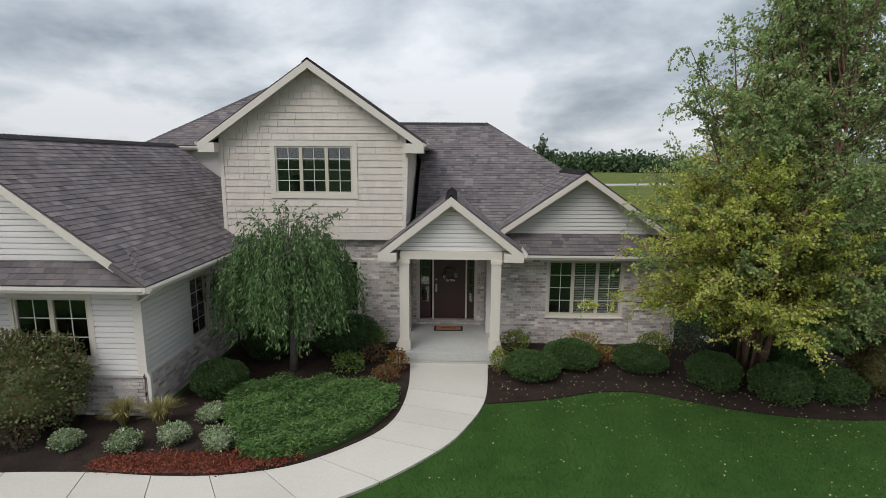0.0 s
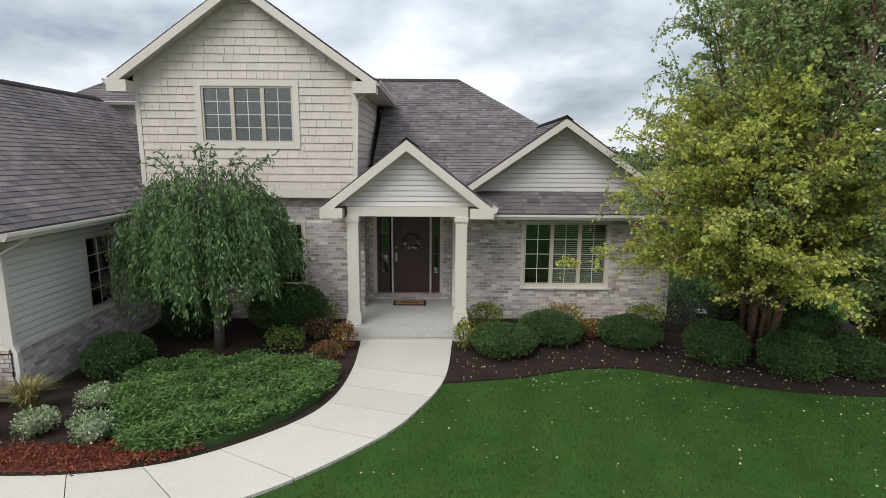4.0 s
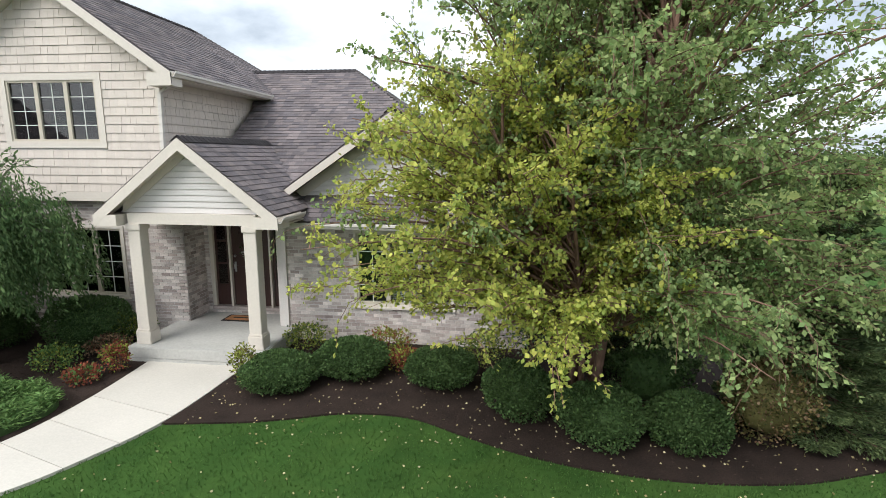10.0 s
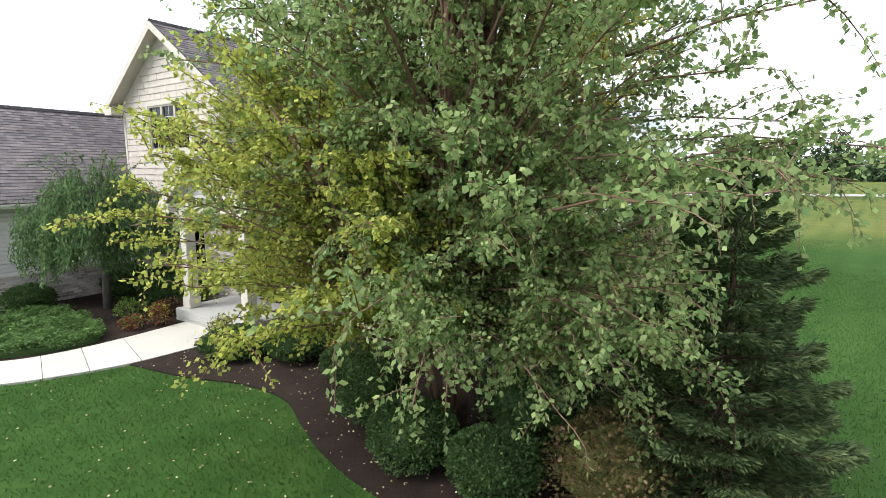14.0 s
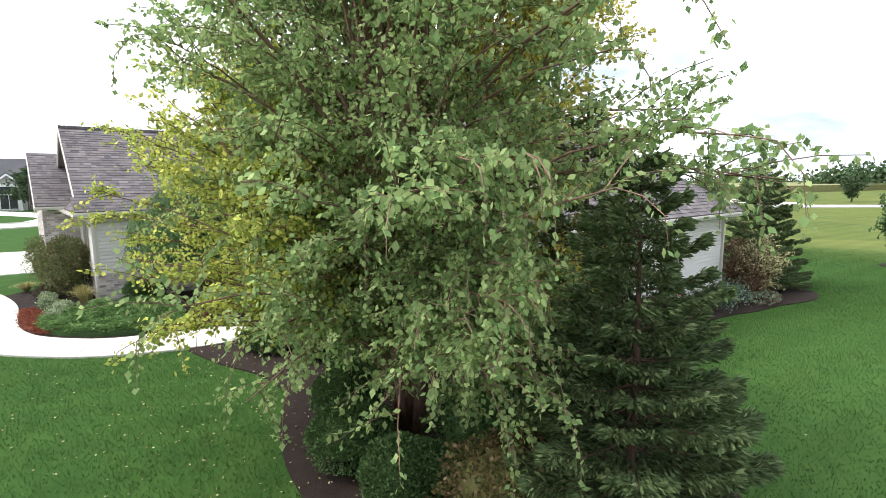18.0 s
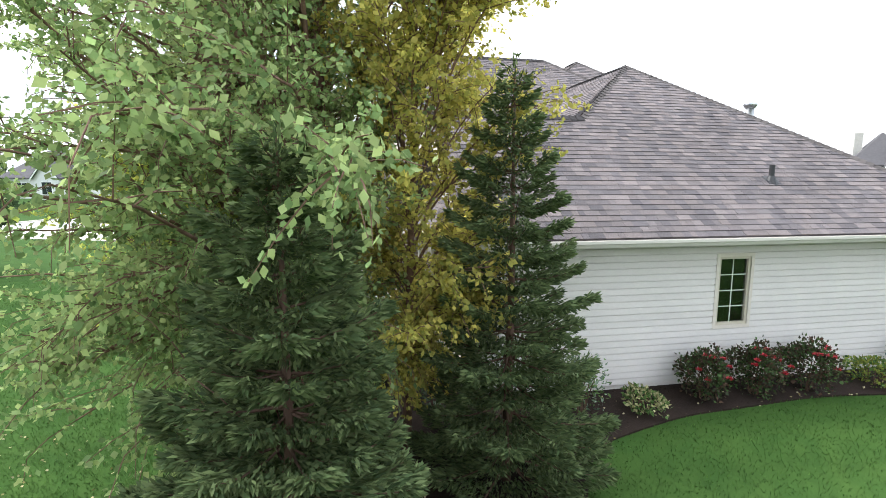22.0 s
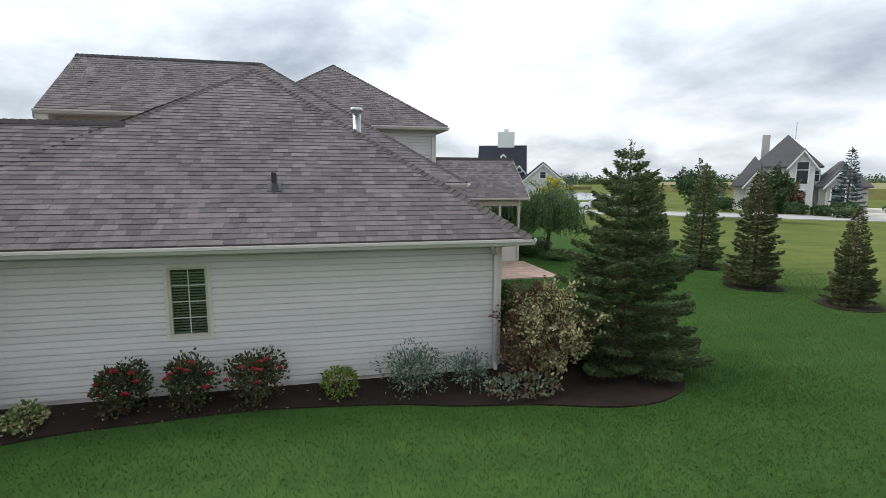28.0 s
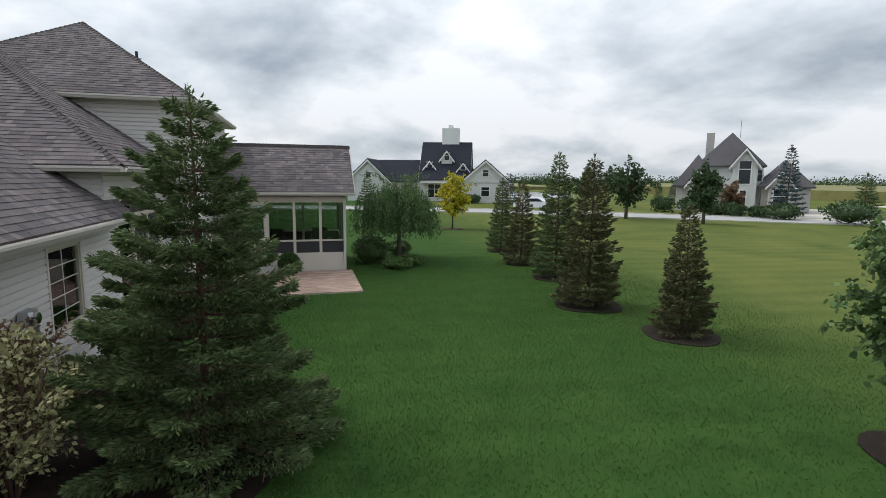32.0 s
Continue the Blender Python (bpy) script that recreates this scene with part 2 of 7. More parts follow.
ROSE_RED = material("rose_petal", (0.36, 0.02, 0.03), 0.6, vary=0.2, pieces=0.2, bump=0)
LIME_LEAF = leaf("lime_leaf", (0.16, 0.20, 0.04), (0.30, 0.33, 0.07), trans=0.25)
RED_LEAF = leaf("red_leaf", (0.16, 0.040, 0.030), (0.27, 0.095, 0.05), trans=0.2)
GOLD_LEAF = leaf("gold_leaf", (0.40, 0.36, 0.03), (0.55, 0.50, 0.06), trans=0.35)
MAPLE_LEAF = leaf("maple_leaf", (0.085, 0.145, 0.055), (0.16, 0.23, 0.09), trans=0.3)
FAR_LEAF = leaf("far_leaf", (0.050, 0.085, 0.040), (0.08, 0.12, 0.055), trans=0.15)
FALLEN = leaf("fallen_leaf", (0.30, 0.24, 0.10), (0.55, 0.48, 0.30), trans=0.1)
STRAW = leaf("straw_blade", (0.22, 0.20, 0.07), (0.38, 0.33, 0.14), trans=0.2)
GRASSBLADE = leaf("grass_blade", (0.042, 0.098, 0.022), (0.075, 0.138, 0.035), trans=0.3)


def lawn_material():
    m = bpy.data.materials.new("mown_lawn")
    m.use_nodes = True
    n, l = m.node_tree.nodes, m.node_tree.links
    b = n["Principled BSDF"]
    b.inputs["Roughness"].default_value, b.inputs["Specular IOR Level"].default_value = 0.95, 0.04
    geo = n.new("ShaderNodeNewGeometry")
    sep = n.new("ShaderNodeSeparateXYZ")
    l.new(geo.outputs["Position"], sep.inputs[0])
    tex = []
    for s, d in ((0.12, 3), (0.9, 5), (38.0, 6), (5.5, 4)):
        t = n.new("ShaderNodeTexNoise")
        t.inputs["Scale"].default_value, t.inputs["Detail"].default_value, t.inputs["Distortion"].default_value = s, d, 1.8
        l.new(geo.outputs["Position"], t.inputs["Vector"])
        tex.append(t.outputs["Fac"])
    mix = n.new("ShaderNodeMixRGB")
    mix.inputs["Color1"].default_value, mix.inputs["Color2"].default_value = (0.018, 0.052, 0.0120, 1), (0.050, 0.094, 0.0215, 1)
    l.new(tex[1], mix.inputs["Fac"])
    # drier, yellower grass towards the far, unwatered lot
    dry = n.new("ShaderNodeMapRange")
    dry.inputs["From Min"].default_value, dry.inputs["From Max"].default_value = 42.0, 51.0
    l.new(sep.outputs["Y"], dry.inputs["Value"])
    patch = n.new("ShaderNodeMath")
    patch.operation = "MULTIPLY"
    l.new(dry.outputs[0], patch.inputs[0])
    l.new(tex[0], patch.inputs[1])
    mix2 = n.new("ShaderNodeMixRGB")
    mix2.inputs["Color2"].default_value = (0.165, 0.165, 0.048, 1)
    l.new(mix.outputs[0], mix2.inputs["Color1"])
    l.new(patch.outputs[0], mix2.inputs["Fac"])
    rng = n.new("ShaderNodeMapRange")
    rng.inputs["To Min"].default_value, rng.inputs["To Max"].default_value = 0.45, 1.55
    both = n.new("ShaderNodeMath")
    both.operation = "MULTIPLY_ADD"
    both.inputs[1].default_value = 0.55
    half = n.new("ShaderNodeMath")
    half.operation = "MULTIPLY"
    half.inputs[1].default_value = 0.45
    l.new(tex[3], half.inputs[0])
    l.new(tex[2], both.inputs[0])
    l.new(half.outputs[0], both.inputs[2])
    l.new(both.outputs[0], rng.inputs["Value"])
    # mowing stripes
    wave = n.new("ShaderNodeTexWave")
    wave.inputs["Scale"].default_value, wave.inputs["Distortion"].default_value = 0.26, 1.6
    rot = n.new("ShaderNodeMapping")
    rot.inputs["Rotation"].default_value = (0, 0, radians(6))
    l.new(geo.outputs["Position"], rot.inputs["Vector"])
    l.new(rot.outputs[0], wave.inputs["Vector"])
    stripe = n.new("ShaderNodeMapRange")
    stripe.inputs["To Min"].default_value, stripe.inputs["To Max"].default_value = 0.945, 1.055
    l.new(wave.outputs["Fac"], stripe.inputs["Value"])
    mul = n.new("ShaderNodeMath")
    mul.operation = "MULTIPLY"
    l.new(rng.outputs[0], mul.inputs[0])
    l.new(stripe.outputs[0], mul.inputs[1])
    # painted light: colour lifted on the east lawn, fading out towards the back
    east_light = n.new("ShaderNodeMapRange")
    east_light.inputs["From Min"].default_value, east_light.inputs["From Max"].default_value = -9.0, -5.0
    l.new(sep.outputs["X"], east_light.inputs["Value"])
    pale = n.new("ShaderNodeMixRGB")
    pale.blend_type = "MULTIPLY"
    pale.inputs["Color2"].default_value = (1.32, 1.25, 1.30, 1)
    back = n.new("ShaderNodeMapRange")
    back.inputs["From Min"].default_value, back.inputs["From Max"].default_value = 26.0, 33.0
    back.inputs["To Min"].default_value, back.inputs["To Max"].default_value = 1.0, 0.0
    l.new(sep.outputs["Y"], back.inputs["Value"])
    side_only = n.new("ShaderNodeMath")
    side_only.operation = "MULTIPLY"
    l.new(east_light.outputs[0], side_only.inputs[0])
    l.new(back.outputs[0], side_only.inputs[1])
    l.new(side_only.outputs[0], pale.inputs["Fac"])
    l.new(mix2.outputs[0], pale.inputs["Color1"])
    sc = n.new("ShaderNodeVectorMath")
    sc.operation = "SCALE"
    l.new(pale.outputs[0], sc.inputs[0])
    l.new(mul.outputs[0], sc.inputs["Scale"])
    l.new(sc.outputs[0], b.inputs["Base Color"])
    bp = n.new("ShaderNodeBump")
    bp.inputs["Strength"].default_value, bp.inputs["Distance"].default_value = 0.35, 0.015
    l.new(tex[2], bp.inputs["Height"])
    l.new(bp.outputs[0], b.inputs["Normal"])
    return m


def glass_material():
    m = bpy.data.materials.new("window_glass")
    m.use_nodes = True
    n, l = m.node_tree.nodes, m.node_tree.links
    n.clear()
    out = n.new("ShaderNodeOutputMaterial")
    gl = n.new("ShaderNodeBsdfGlossy")
    gl.inputs["Roughness"].default_value = 0.02
    tr = n.new("ShaderNodeBsdfTransparent")
    tr.inputs["Color"].default_value = (0.72, 0.76, 0.74, 1)
    fr = n.new("ShaderNodeFresnel")
    fr.inputs["IOR"].default_value = 2.0
    mx = n.new("ShaderNodeMixShader")
    l.new(fr.outputs[0], mx.inputs[0])
    l.new(tr.outputs[0], mx.inputs[1])
    l.new(gl.outputs[0], mx.inputs[2])
    l.new(mx.outputs[0], out.inputs["Surface"])
    return m


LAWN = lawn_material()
GLASS = glass_material()


# ---------- building blocks ----------
def link(name, mesh, mat=None, parent=None, label="", at=None):
    ob = new(name, mesh)
    if mat and not mesh.materials:
        mesh.materials.append(mat)
    if parent:
        ob.parent = parent
    if at is not None:
        ob.matrix_basis = at
    if label:
        ob["label"] = label
    return ob


def part(name, bm, mat, parent=None, label="", smooth=False, at=None):
    me = bpy.data.meshes.new(name)
    bm.normal_update()
    bm.to_mesh(me)
    bm.free()
    if smooth:
        me.polygons.foreach_set("use_smooth", [True] * len(me.polygons))
    return link(name, me, mat, parent, label, at)


def arrays(name, verts, faces, mat, parent=None, label="", smooth=False):
    me = bpy.data.meshes.new(name)
    me.from_pydata([tuple(v) for v in verts], [], faces)
    me.update()
    if smooth:
        me.polygons.foreach_set("use_smooth", [True] * len(me.polygons))
    return link(name, me, mat, parent, label)


def quads(name, pts, mat, parent=None, label="", sides=4):
    """One mesh of separate faces from an array (count, sides, 3)."""
    pts = np.asarray(pts, np.float32)
    count = len(pts)
    me = bpy.data.meshes.new(name)
    me.vertices.add(count * sides)
    me.vertices.foreach_set("co", pts.reshape(-1))
    me.loops.add(count * sides)
    me.loops.foreach_set("vertex_index", np.arange(count * sides, dtype=np.int32))
    me.polygons.add(count)
    me.polygons.foreach_set("loop_start", np.arange(0, count * sides, sides, dtype=np.int32))
    me.update(calc_edges=True)
    return link(name, me, mat, parent, label)


def thing(name, label, category, kind="", group="", at=(0, 0, 0)):
    ob = new(name)
    ob.location = at
    ob.empty_display_size = 0.2
    return tagged(ob, label, category, group, kind)


def box(bm, x0, x1, y0, y1, z0, z1, bevel=0.0):
    vs = [bm.verts.new(p) for p in ((x0, y0, z0), (x1, y0, z0), (x1, y1, z0), (x0, y1, z0), (x0, y0, z1), (x1, y0, z1), (x1, y1, z1), (x0, y1, z1))]
    fs = [bm.faces.new([vs[i] for i in f]) for f in ((3, 2, 1, 0), (4, 5, 6, 7), (0, 1, 5, 4), (1, 2, 6, 5), (2, 3, 7, 6), (3, 0, 4, 7))]
    if bevel:
        bmesh.ops.bevel(bm, geom=list({e for f in fs for e in f.edges}), offset=bevel, segments=2, affect="EDGES")
    return bm


def boxed(*a, **k):
    return box(bmesh.new(), *a, **k)


def prism(pts, depth):
    """A closed slab: the polygon pts (3D, in order) swept by the vector depth."""
    bm = bmesh.new()
    a = [bm.verts.new(p) for p in pts]
    b = [bm.verts.new(Vector(p) + Vector(depth)) for p in pts]
    bm.faces.new(a)
    bm.faces.new(b[::-1])
    for i in range(len(pts)):
        j = (i + 1) % len(pts)
        bm.faces.new((a[j], a[i], b[i], b[j]))
    bmesh.ops.recalc_face_normals(bm, faces=bm.faces)
    return bm


def tube(bm, pts, radii, sides=8, caps=True):
    """A round bar along pts, with a radius at each."""
    rings, pts = [], [Vector(p) for p in pts]
    radii = [float(r) for r in radii] if hasattr(radii, "__len__") else [radii] * len(pts)
    for i, p in enumerate(pts):
        way = (pts[min(i + 1, len(pts) - 1)] - pts[max(i - 1, 0)]).normalized()
        side = way.cross(Vector((0, 0, 1)) if abs(way.z) < 0.9 else Vector((1, 0, 0))).normalized()
        up = side.cross(way)
        rings.append([bm.verts.new(p + radii[i] * (math.cos(a) * side + math.sin(a) * up)) for a in (math.tau * k / sides for k in range(sides))])
    for r, s in zip(rings, rings[1:]):
        for k in range(sides):
            bm.faces.new((r[k], r[(k + 1) % sides], s[(k + 1) % sides], s[k]))
    if caps:
        bm.faces.new(rings[0][::-1])
        bm.faces.new(rings[-1])
    return bm


def spans(poly, t, holes=()):
    """The intervals of s in which the line at height t lies in a convex polygon of (s, t), outside the holes (s0, s1, t0, t1)."""
    cuts = []
    for (s0, t0), (s1, t1) in zip(poly, poly[1:] + poly[:1]):
        if (t0 - t) * (t1 - t) < 0:
            cuts.append(s0 + (s1 - s0) * (t - t0) / (t1 - t0))
    if len(cuts) < 2:
        return []
    out = [(min(cuts), max(cuts))]
    for h0, h1, g0, g1 in holes:
        if g0 < t < g1:
            out = [(a, b) for p, q in out for a, b in ((p, min(q, h0)), (max(p, h1), q)) if b - a > 0.01]
    return out


def laid(poly, holes, course, widths, gap=0.0, seed=1, stagger=None):
    """Rectangles (s0, s1, t0, t1) in courses over a convex polygon."""
    rnd, out = random.Random(seed), []
    low, high = min(t for _, t in poly), max(t for _, t in poly)
    n = 0
    while low + n * course < high - 0.02:
        t0 = low + n * course
        t1 = min(t0 + course, high)
        for a, b in spans(poly, (t0 + t1) / 2, holes):
            if widths is None:
                out.append((a, b, t0, t1))
                continue
            s = a - (rnd.random() * widths[0] if stagger is None else stagger * (n % 2))
            while s < b - 0.012:
                w = rnd.uniform(*widths)
                p, q = max(s, a), min(s + w, b)
                if q - p > 0.015:
                    out.append((p + gap / 2, q - gap / 2, t0 + gap / 2, t1 - gap / 2))
                s += w
        n += 1
    return out


WEDGES = {}


def wedge(kind, low, high, lip):
    """A unit piece: s and t from 0 to 1, its foot proud by low, its head by high; it laps the course above."""
    if kind not in WEDGES:
        me = bpy.data.meshes.new(kind)
        v = [(0, 0, 0), (1, 0, 0), (1, 1 + lip, 0), (0, 1 + lip, 0), (0.0, 0, low), (1.0, 0, low), (1.0, 1 + lip, high), (0.0, 1 + lip, high)]
        me.from_pydata(v, [], [(3, 2, 1, 0), (4, 5, 6, 7), (0, 1, 5, 4), (1, 2, 6, 5), (2, 3, 7, 6), (3, 0, 4, 7)])
        WEDGES[kind] = me
    return WEDGES[kind]


def lap_board():
    """A unit siding board: flat face, then a hollow under the next board's foot."""
    if "board" not in WEDGES:
        me = bpy.data.meshes.new("board")
        prof = [(0.0, 0.0), (0.0, 0.031), (0.74, 0.025), (0.86, 0.004), (1.0, 0.002), (1.0, 0.0)]
        k = len(prof)
        v = [(s, t, d) for s in (0, 1) for t, d in prof]
        me.from_pydata(v, [], [(i, i + 1, k + i + 1, k + i) for i in range(k - 1)] + [tuple(range(k))[::-1], tuple(range(k, 2 * k))])
        bm = bmesh.new()
        bm.from_mesh(me)
        bmesh.ops.recalc_face_normals(bm, faces=bm.faces)
        bm.to_mesh(me)
        bm.free()
        WEDGES["board"] = me


def clad(name, rects, frame_m, mat, parent, low, high, lip=0.0, singles=300, near=None, joined="", jitter=0.0, seed=3):
    """Pieces over a face whose axes s, t and outward normal are frame_m's: the nearest ones are parts, the rest one joined part."""
    rnd = random.Random(seed)
    if near is not None and len(rects) > singles:
        inv = frame_m.inverted() @ Vector(near)
        rects = sorted(rects, key=lambda r: (r[0] - inv.x) ** 2 + (r[2] - inv.y) ** 2)
    me = wedge(name, low, high, lip)
    if not me.materials:
        me.materials.append(mat)
    for s0, s1, t0, t1 in rects[:singles]:
        ob = new(name, me)
        ob.parent = parent
        ob.matrix_basis = frame_m @ Matrix.Translation((s0, t0, rnd.uniform(0, jitter))) @ Matrix.Diagonal((s1 - s0, t1 - t0, 1, 1))
    rest = rects[singles:]
    if rest:
        unit = np.array([(0, 0, 0), (1, 0, 0), (1, 1 + lip, 0), (0, 1 + lip, 0), (0, 0, low), (1, 0, low), (1, 1 + lip, high), (0, 1 + lip, high)])
        m = np.array(frame_m)
        verts, faces = [], []
        for k, (s0, s1, t0, t1) in enumerate(rest):
            p = unit * (s1 - s0, t1 - t0, 1) + (s0, t0, rnd.uniform(0, jitter))
            verts.append(p @ m[:3, :3].T + m[:3, 3])
            faces += [tuple(8 * k + i for i in f) for f in ((3, 2, 1, 0), (4, 5, 6, 7), (0, 1, 5, 4), (1, 2, 6, 5), (3, 0, 4, 7))]
        ob = arrays(joined or name + "_field", np.concatenate(verts), faces, mat, parent)
        ob["kind"] = "stuff"


def face_frame(origin, along, up):
    a, u = Vector(along).normalized(), Vector(up).normalized()
    n = a.cross(u)
    return Matrix(((a.x, u.x, n.x, origin[0]), (a.y, u.y, n.y, origin[1]), (a.z, u.z, n.z, origin[2]), (0, 0, 0, 1)))

# ---------- plan ----------
EAST_X, NORTH_Y, FRONT_Y = -8.60, 31.0, 20.58
EAVE_Z, PITCH = 2.72, 0.695
APEX = (-13.69, 26.0)
WING_X = -11.35
RIDGE_X, RIDGE_Z = -18.68, 7.75

house = thing("house", "two-storey house in pale siding, beige shakes and grey brick", "house")


def wall(name, origin, along, outline, holes, thick, mat, label=""):
    """A wall slab behind the face whose outline is given in (s, t); the holes go through it."""
    up = Vector((0, 0, 1))
    m = face_frame(origin, along, up)
    bm = bmesh.new()
    ss = sorted({s for s, _ in outline} | {h for q in holes for h in q[:2]})
    ts = sorted({t for _, t in outline} | {h for q in holes for h in q[2:]})
    for s0, s1 in zip(ss, ss[1:]):
        for t0, t1 in zip(ts, ts[1:]):
            if any(h[0] <= s0 + 1e-6 and s1 <= h[1] + 1e-6 and h[2] <= t0 + 1e-6 and t1 <= h[3] + 1e-6 for h in holes):
                continue
            quad = []
            for t, ends in ((t0 + 1e-5, (s0, s1)), (t1 - 1e-5, (s1, s0))):
                cut = spans(outline, t)
                if not cut:
                    continue
                for s in ends:
                    quad.append((min(max(s, cut[0][0]), cut[0][1]), t))
            flat = [q for i, q in enumerate(quad) if i == 0 or (q[0] - quad[i - 1][0]) ** 2 + (q[1] - quad[i - 1][1]) ** 2 > 1e-7]
            if len(flat) < 3 or max(q[0] for q in flat) - min(q[0] for q in flat) < 1e-4:
                continue
            a = [bm.verts.new(m @ Vector((s, t, 0))) for s, t in flat]
            b = [bm.verts.new(m @ Vector((s, t, -thick))) for s, t in flat]
            bm.faces.new(a)
            bm.faces.new(b[::-1])
            for i in range(len(flat)):
                j = (i + 1) % len(flat)
                bm.faces.new((a[j], a[i], b[i], b[j]))
    bmesh.ops.remove_doubles(bm, verts=bm.verts, dist=1e-4)
    ob = part(name, bm, mat, house, label)
    ob["kind"] = "structure"
    return ob, m


def lap(ob, m, outline, holes, course=0.114, mat=None, seed=1):
    lap_board()
    clad("board", laid(outline, holes, course, None), m, mat or VINYL, ob, 0.028, 0.002, 0.0)


def bricked(ob, m, outline, holes, near=None, singles=300, seed=5):
    clad("brick", laid(outline, holes, 0.0755, (0.2, 0.212), 0.013, seed, 0.102), m, BRICK, ob, 0.008, 0.008, 0.0, singles, near, "brick_field", 0.004, seed)


def roof(name, pts, up, near=None, singles=0, seed=7, thick=0.10, eave=0):
    """A roof plane through pts (in order; the edge from pts[eave] to the next is the eave) with shingles laid in courses."""
    p = [Vector(q) for q in pts]
    o = p[eave]
    along = (p[(eave + 1) % len(p)] - o).normalized()
    top = max(p, key=lambda q: (q - o).cross(along).length)
    n = along.cross(top - o).normalized()
    if n.z < 0:
        along, n = -along, -n
        o = p[(eave + 1) % len(p)]
    rise = n.cross(along).normalized()
    m = face_frame(o, along, rise)
    inv = m.inverted()
    flat = [(v.x, v.y) for v in (inv @ q for q in p)]
    bm = prism([q - n * 0.012 for q in p], -n * thick)
    ob = part(name, bm, SHINGLE, house)
    ob["kind"] = "structure"
    rects = laid(flat, (), 0.142, (0.10, 0.30), 0.004, seed)
    clad("shingle", rects, m, SHINGLE, ob, 0.012, 0.001, 0.10, singles, near, "shingle_field", 0.006, seed)
    return ob


def ridge(name, a, b, parent=None, width=0.15, drop=0.7):
    """Cap shingles folded over a ridge or hip from a to b."""
    a, b = Vector(a), Vector(b)
    way = b - a
    n = max(1, int(way.length / 0.145))
    side = Vector((way.y, -way.x, 0)).normalized()
    up = Vector((0, 0, 1))
    cap_mat = RIDGEVENT if name == "ridge_cap" else RIDGECAP
    strip = arrays(name, [c + side * s * width * 0.9 - up * (abs(s) * width * drop * 0.9) + up * 0.012 for c in (a, b) for s in (-1, 0, 1)], [(0, 1, 4, 3), (1, 2, 5, 4)], cap_mat, parent or house)
    step = way.length / n
    key = "%s_%.2f_%.3f" % (name, drop, step)
    if key not in WEDGES:
        verts = [(x * width, y, -abs(x) * width * drop + h) for y, h in ((0, 0.042), (step * 1.25, 0.020)) for x in (-1, 0, 1)]
        verts += [(x, y, z - 0.012) for x, y, z in verts[:3]]
        me = bpy.data.meshes.new("cap_shingle")
        me.from_pydata(verts, [], [(0, 1, 4, 3), (1, 2, 5, 4), (6, 7, 1, 0), (7, 8, 2, 1)])
        me.materials.append(cap_mat)
        WEDGES[key] = me
    fwd = way.normalized()
    top = side.cross(fwd)
    turn = Matrix(((side.x, fwd.x, top.x, 0), (side.y, fwd.y, top.y, 0), (side.z, fwd.z, top.z, 0), (0, 0, 0, 1)))
    for k in range(n):
        ob = new("cap_shingle", WEDGES[key])
        ob.parent = strip
        ob.matrix_basis = Matrix.Translation(a + way * (k / n)) @ turn
    return strip


def fascia(name, a, b, height=0.2, thick=0.03, mat=None, parent=None):
    """A board hung under the line from a to b, thick towards the outside."""
    a, b = Vector(a), Vector(b)
    side = Vector(((b - a).y, -(b - a).x, 0)).normalized() * thick
    d = Vector((0, 0, -height))
    return part(name, prism([a, b, b + d, a + d], side), mat or TRIM, parent or house)


def gutter(a, b):
    """A K-shaped gutter along an eave, its back to the left of the way from a to b."""
    a, b = Vector(a), Vector(b)
    side = Vector(((b - a).y, -(b - a).x, 0)).normalized()
    prof = [(0, 0.0), (0.002, -0.11), (0.075, -0.11), (0.10, -0.06), (0.118, -0.045), (0.118, 0.0), (0.106, 0.0), (0.106, -0.035), (0.07, -0.095), (0.012, -0.095), (0.012, 0.0)]
    bm = bmesh.new()
    rings = [[bm.verts.new(p + side * s + Vector((0, 0, t))) for s, t in prof] for p in (a, b)]
    for i in range(len(prof)):
        j = (i + 1) % len(prof)
        bm.faces.new((rings[0][i], rings[0][j], rings[1][j], rings[1][i]))
    bm.faces.new(rings[0][::-1])
    bm.faces.new(rings[1])
    bmesh.ops.recalc_face_normals(bm, faces=bm.faces)
    return part("gutter", bm, GUTTER, house)


def downspout(pts):
    bm = bmesh.new()
    pts = [Vector(p) for p in pts]
    rings = []
    for i, p in enumerate(pts):
        rings.append([bm.verts.new(p + Vector((sx * 0.036, sy * 0.036, 0))) for sx, sy in ((-1, -1), (1, -1), (1, 1), (-1, 1))])
    for r, s in zip(rings, rings[1:]):
        for k in range(4):
            bm.faces.new((r[k], r[(k + 1) % 4], s[(k + 1) % 4], s[k]))
    bm.faces.new(rings[0][::-1])
    bm.faces.new(rings[-1])
    bmesh.ops.recalc_face_normals(bm, faces=bm.faces)
    return part("downspout", bm, GUTTER, house)


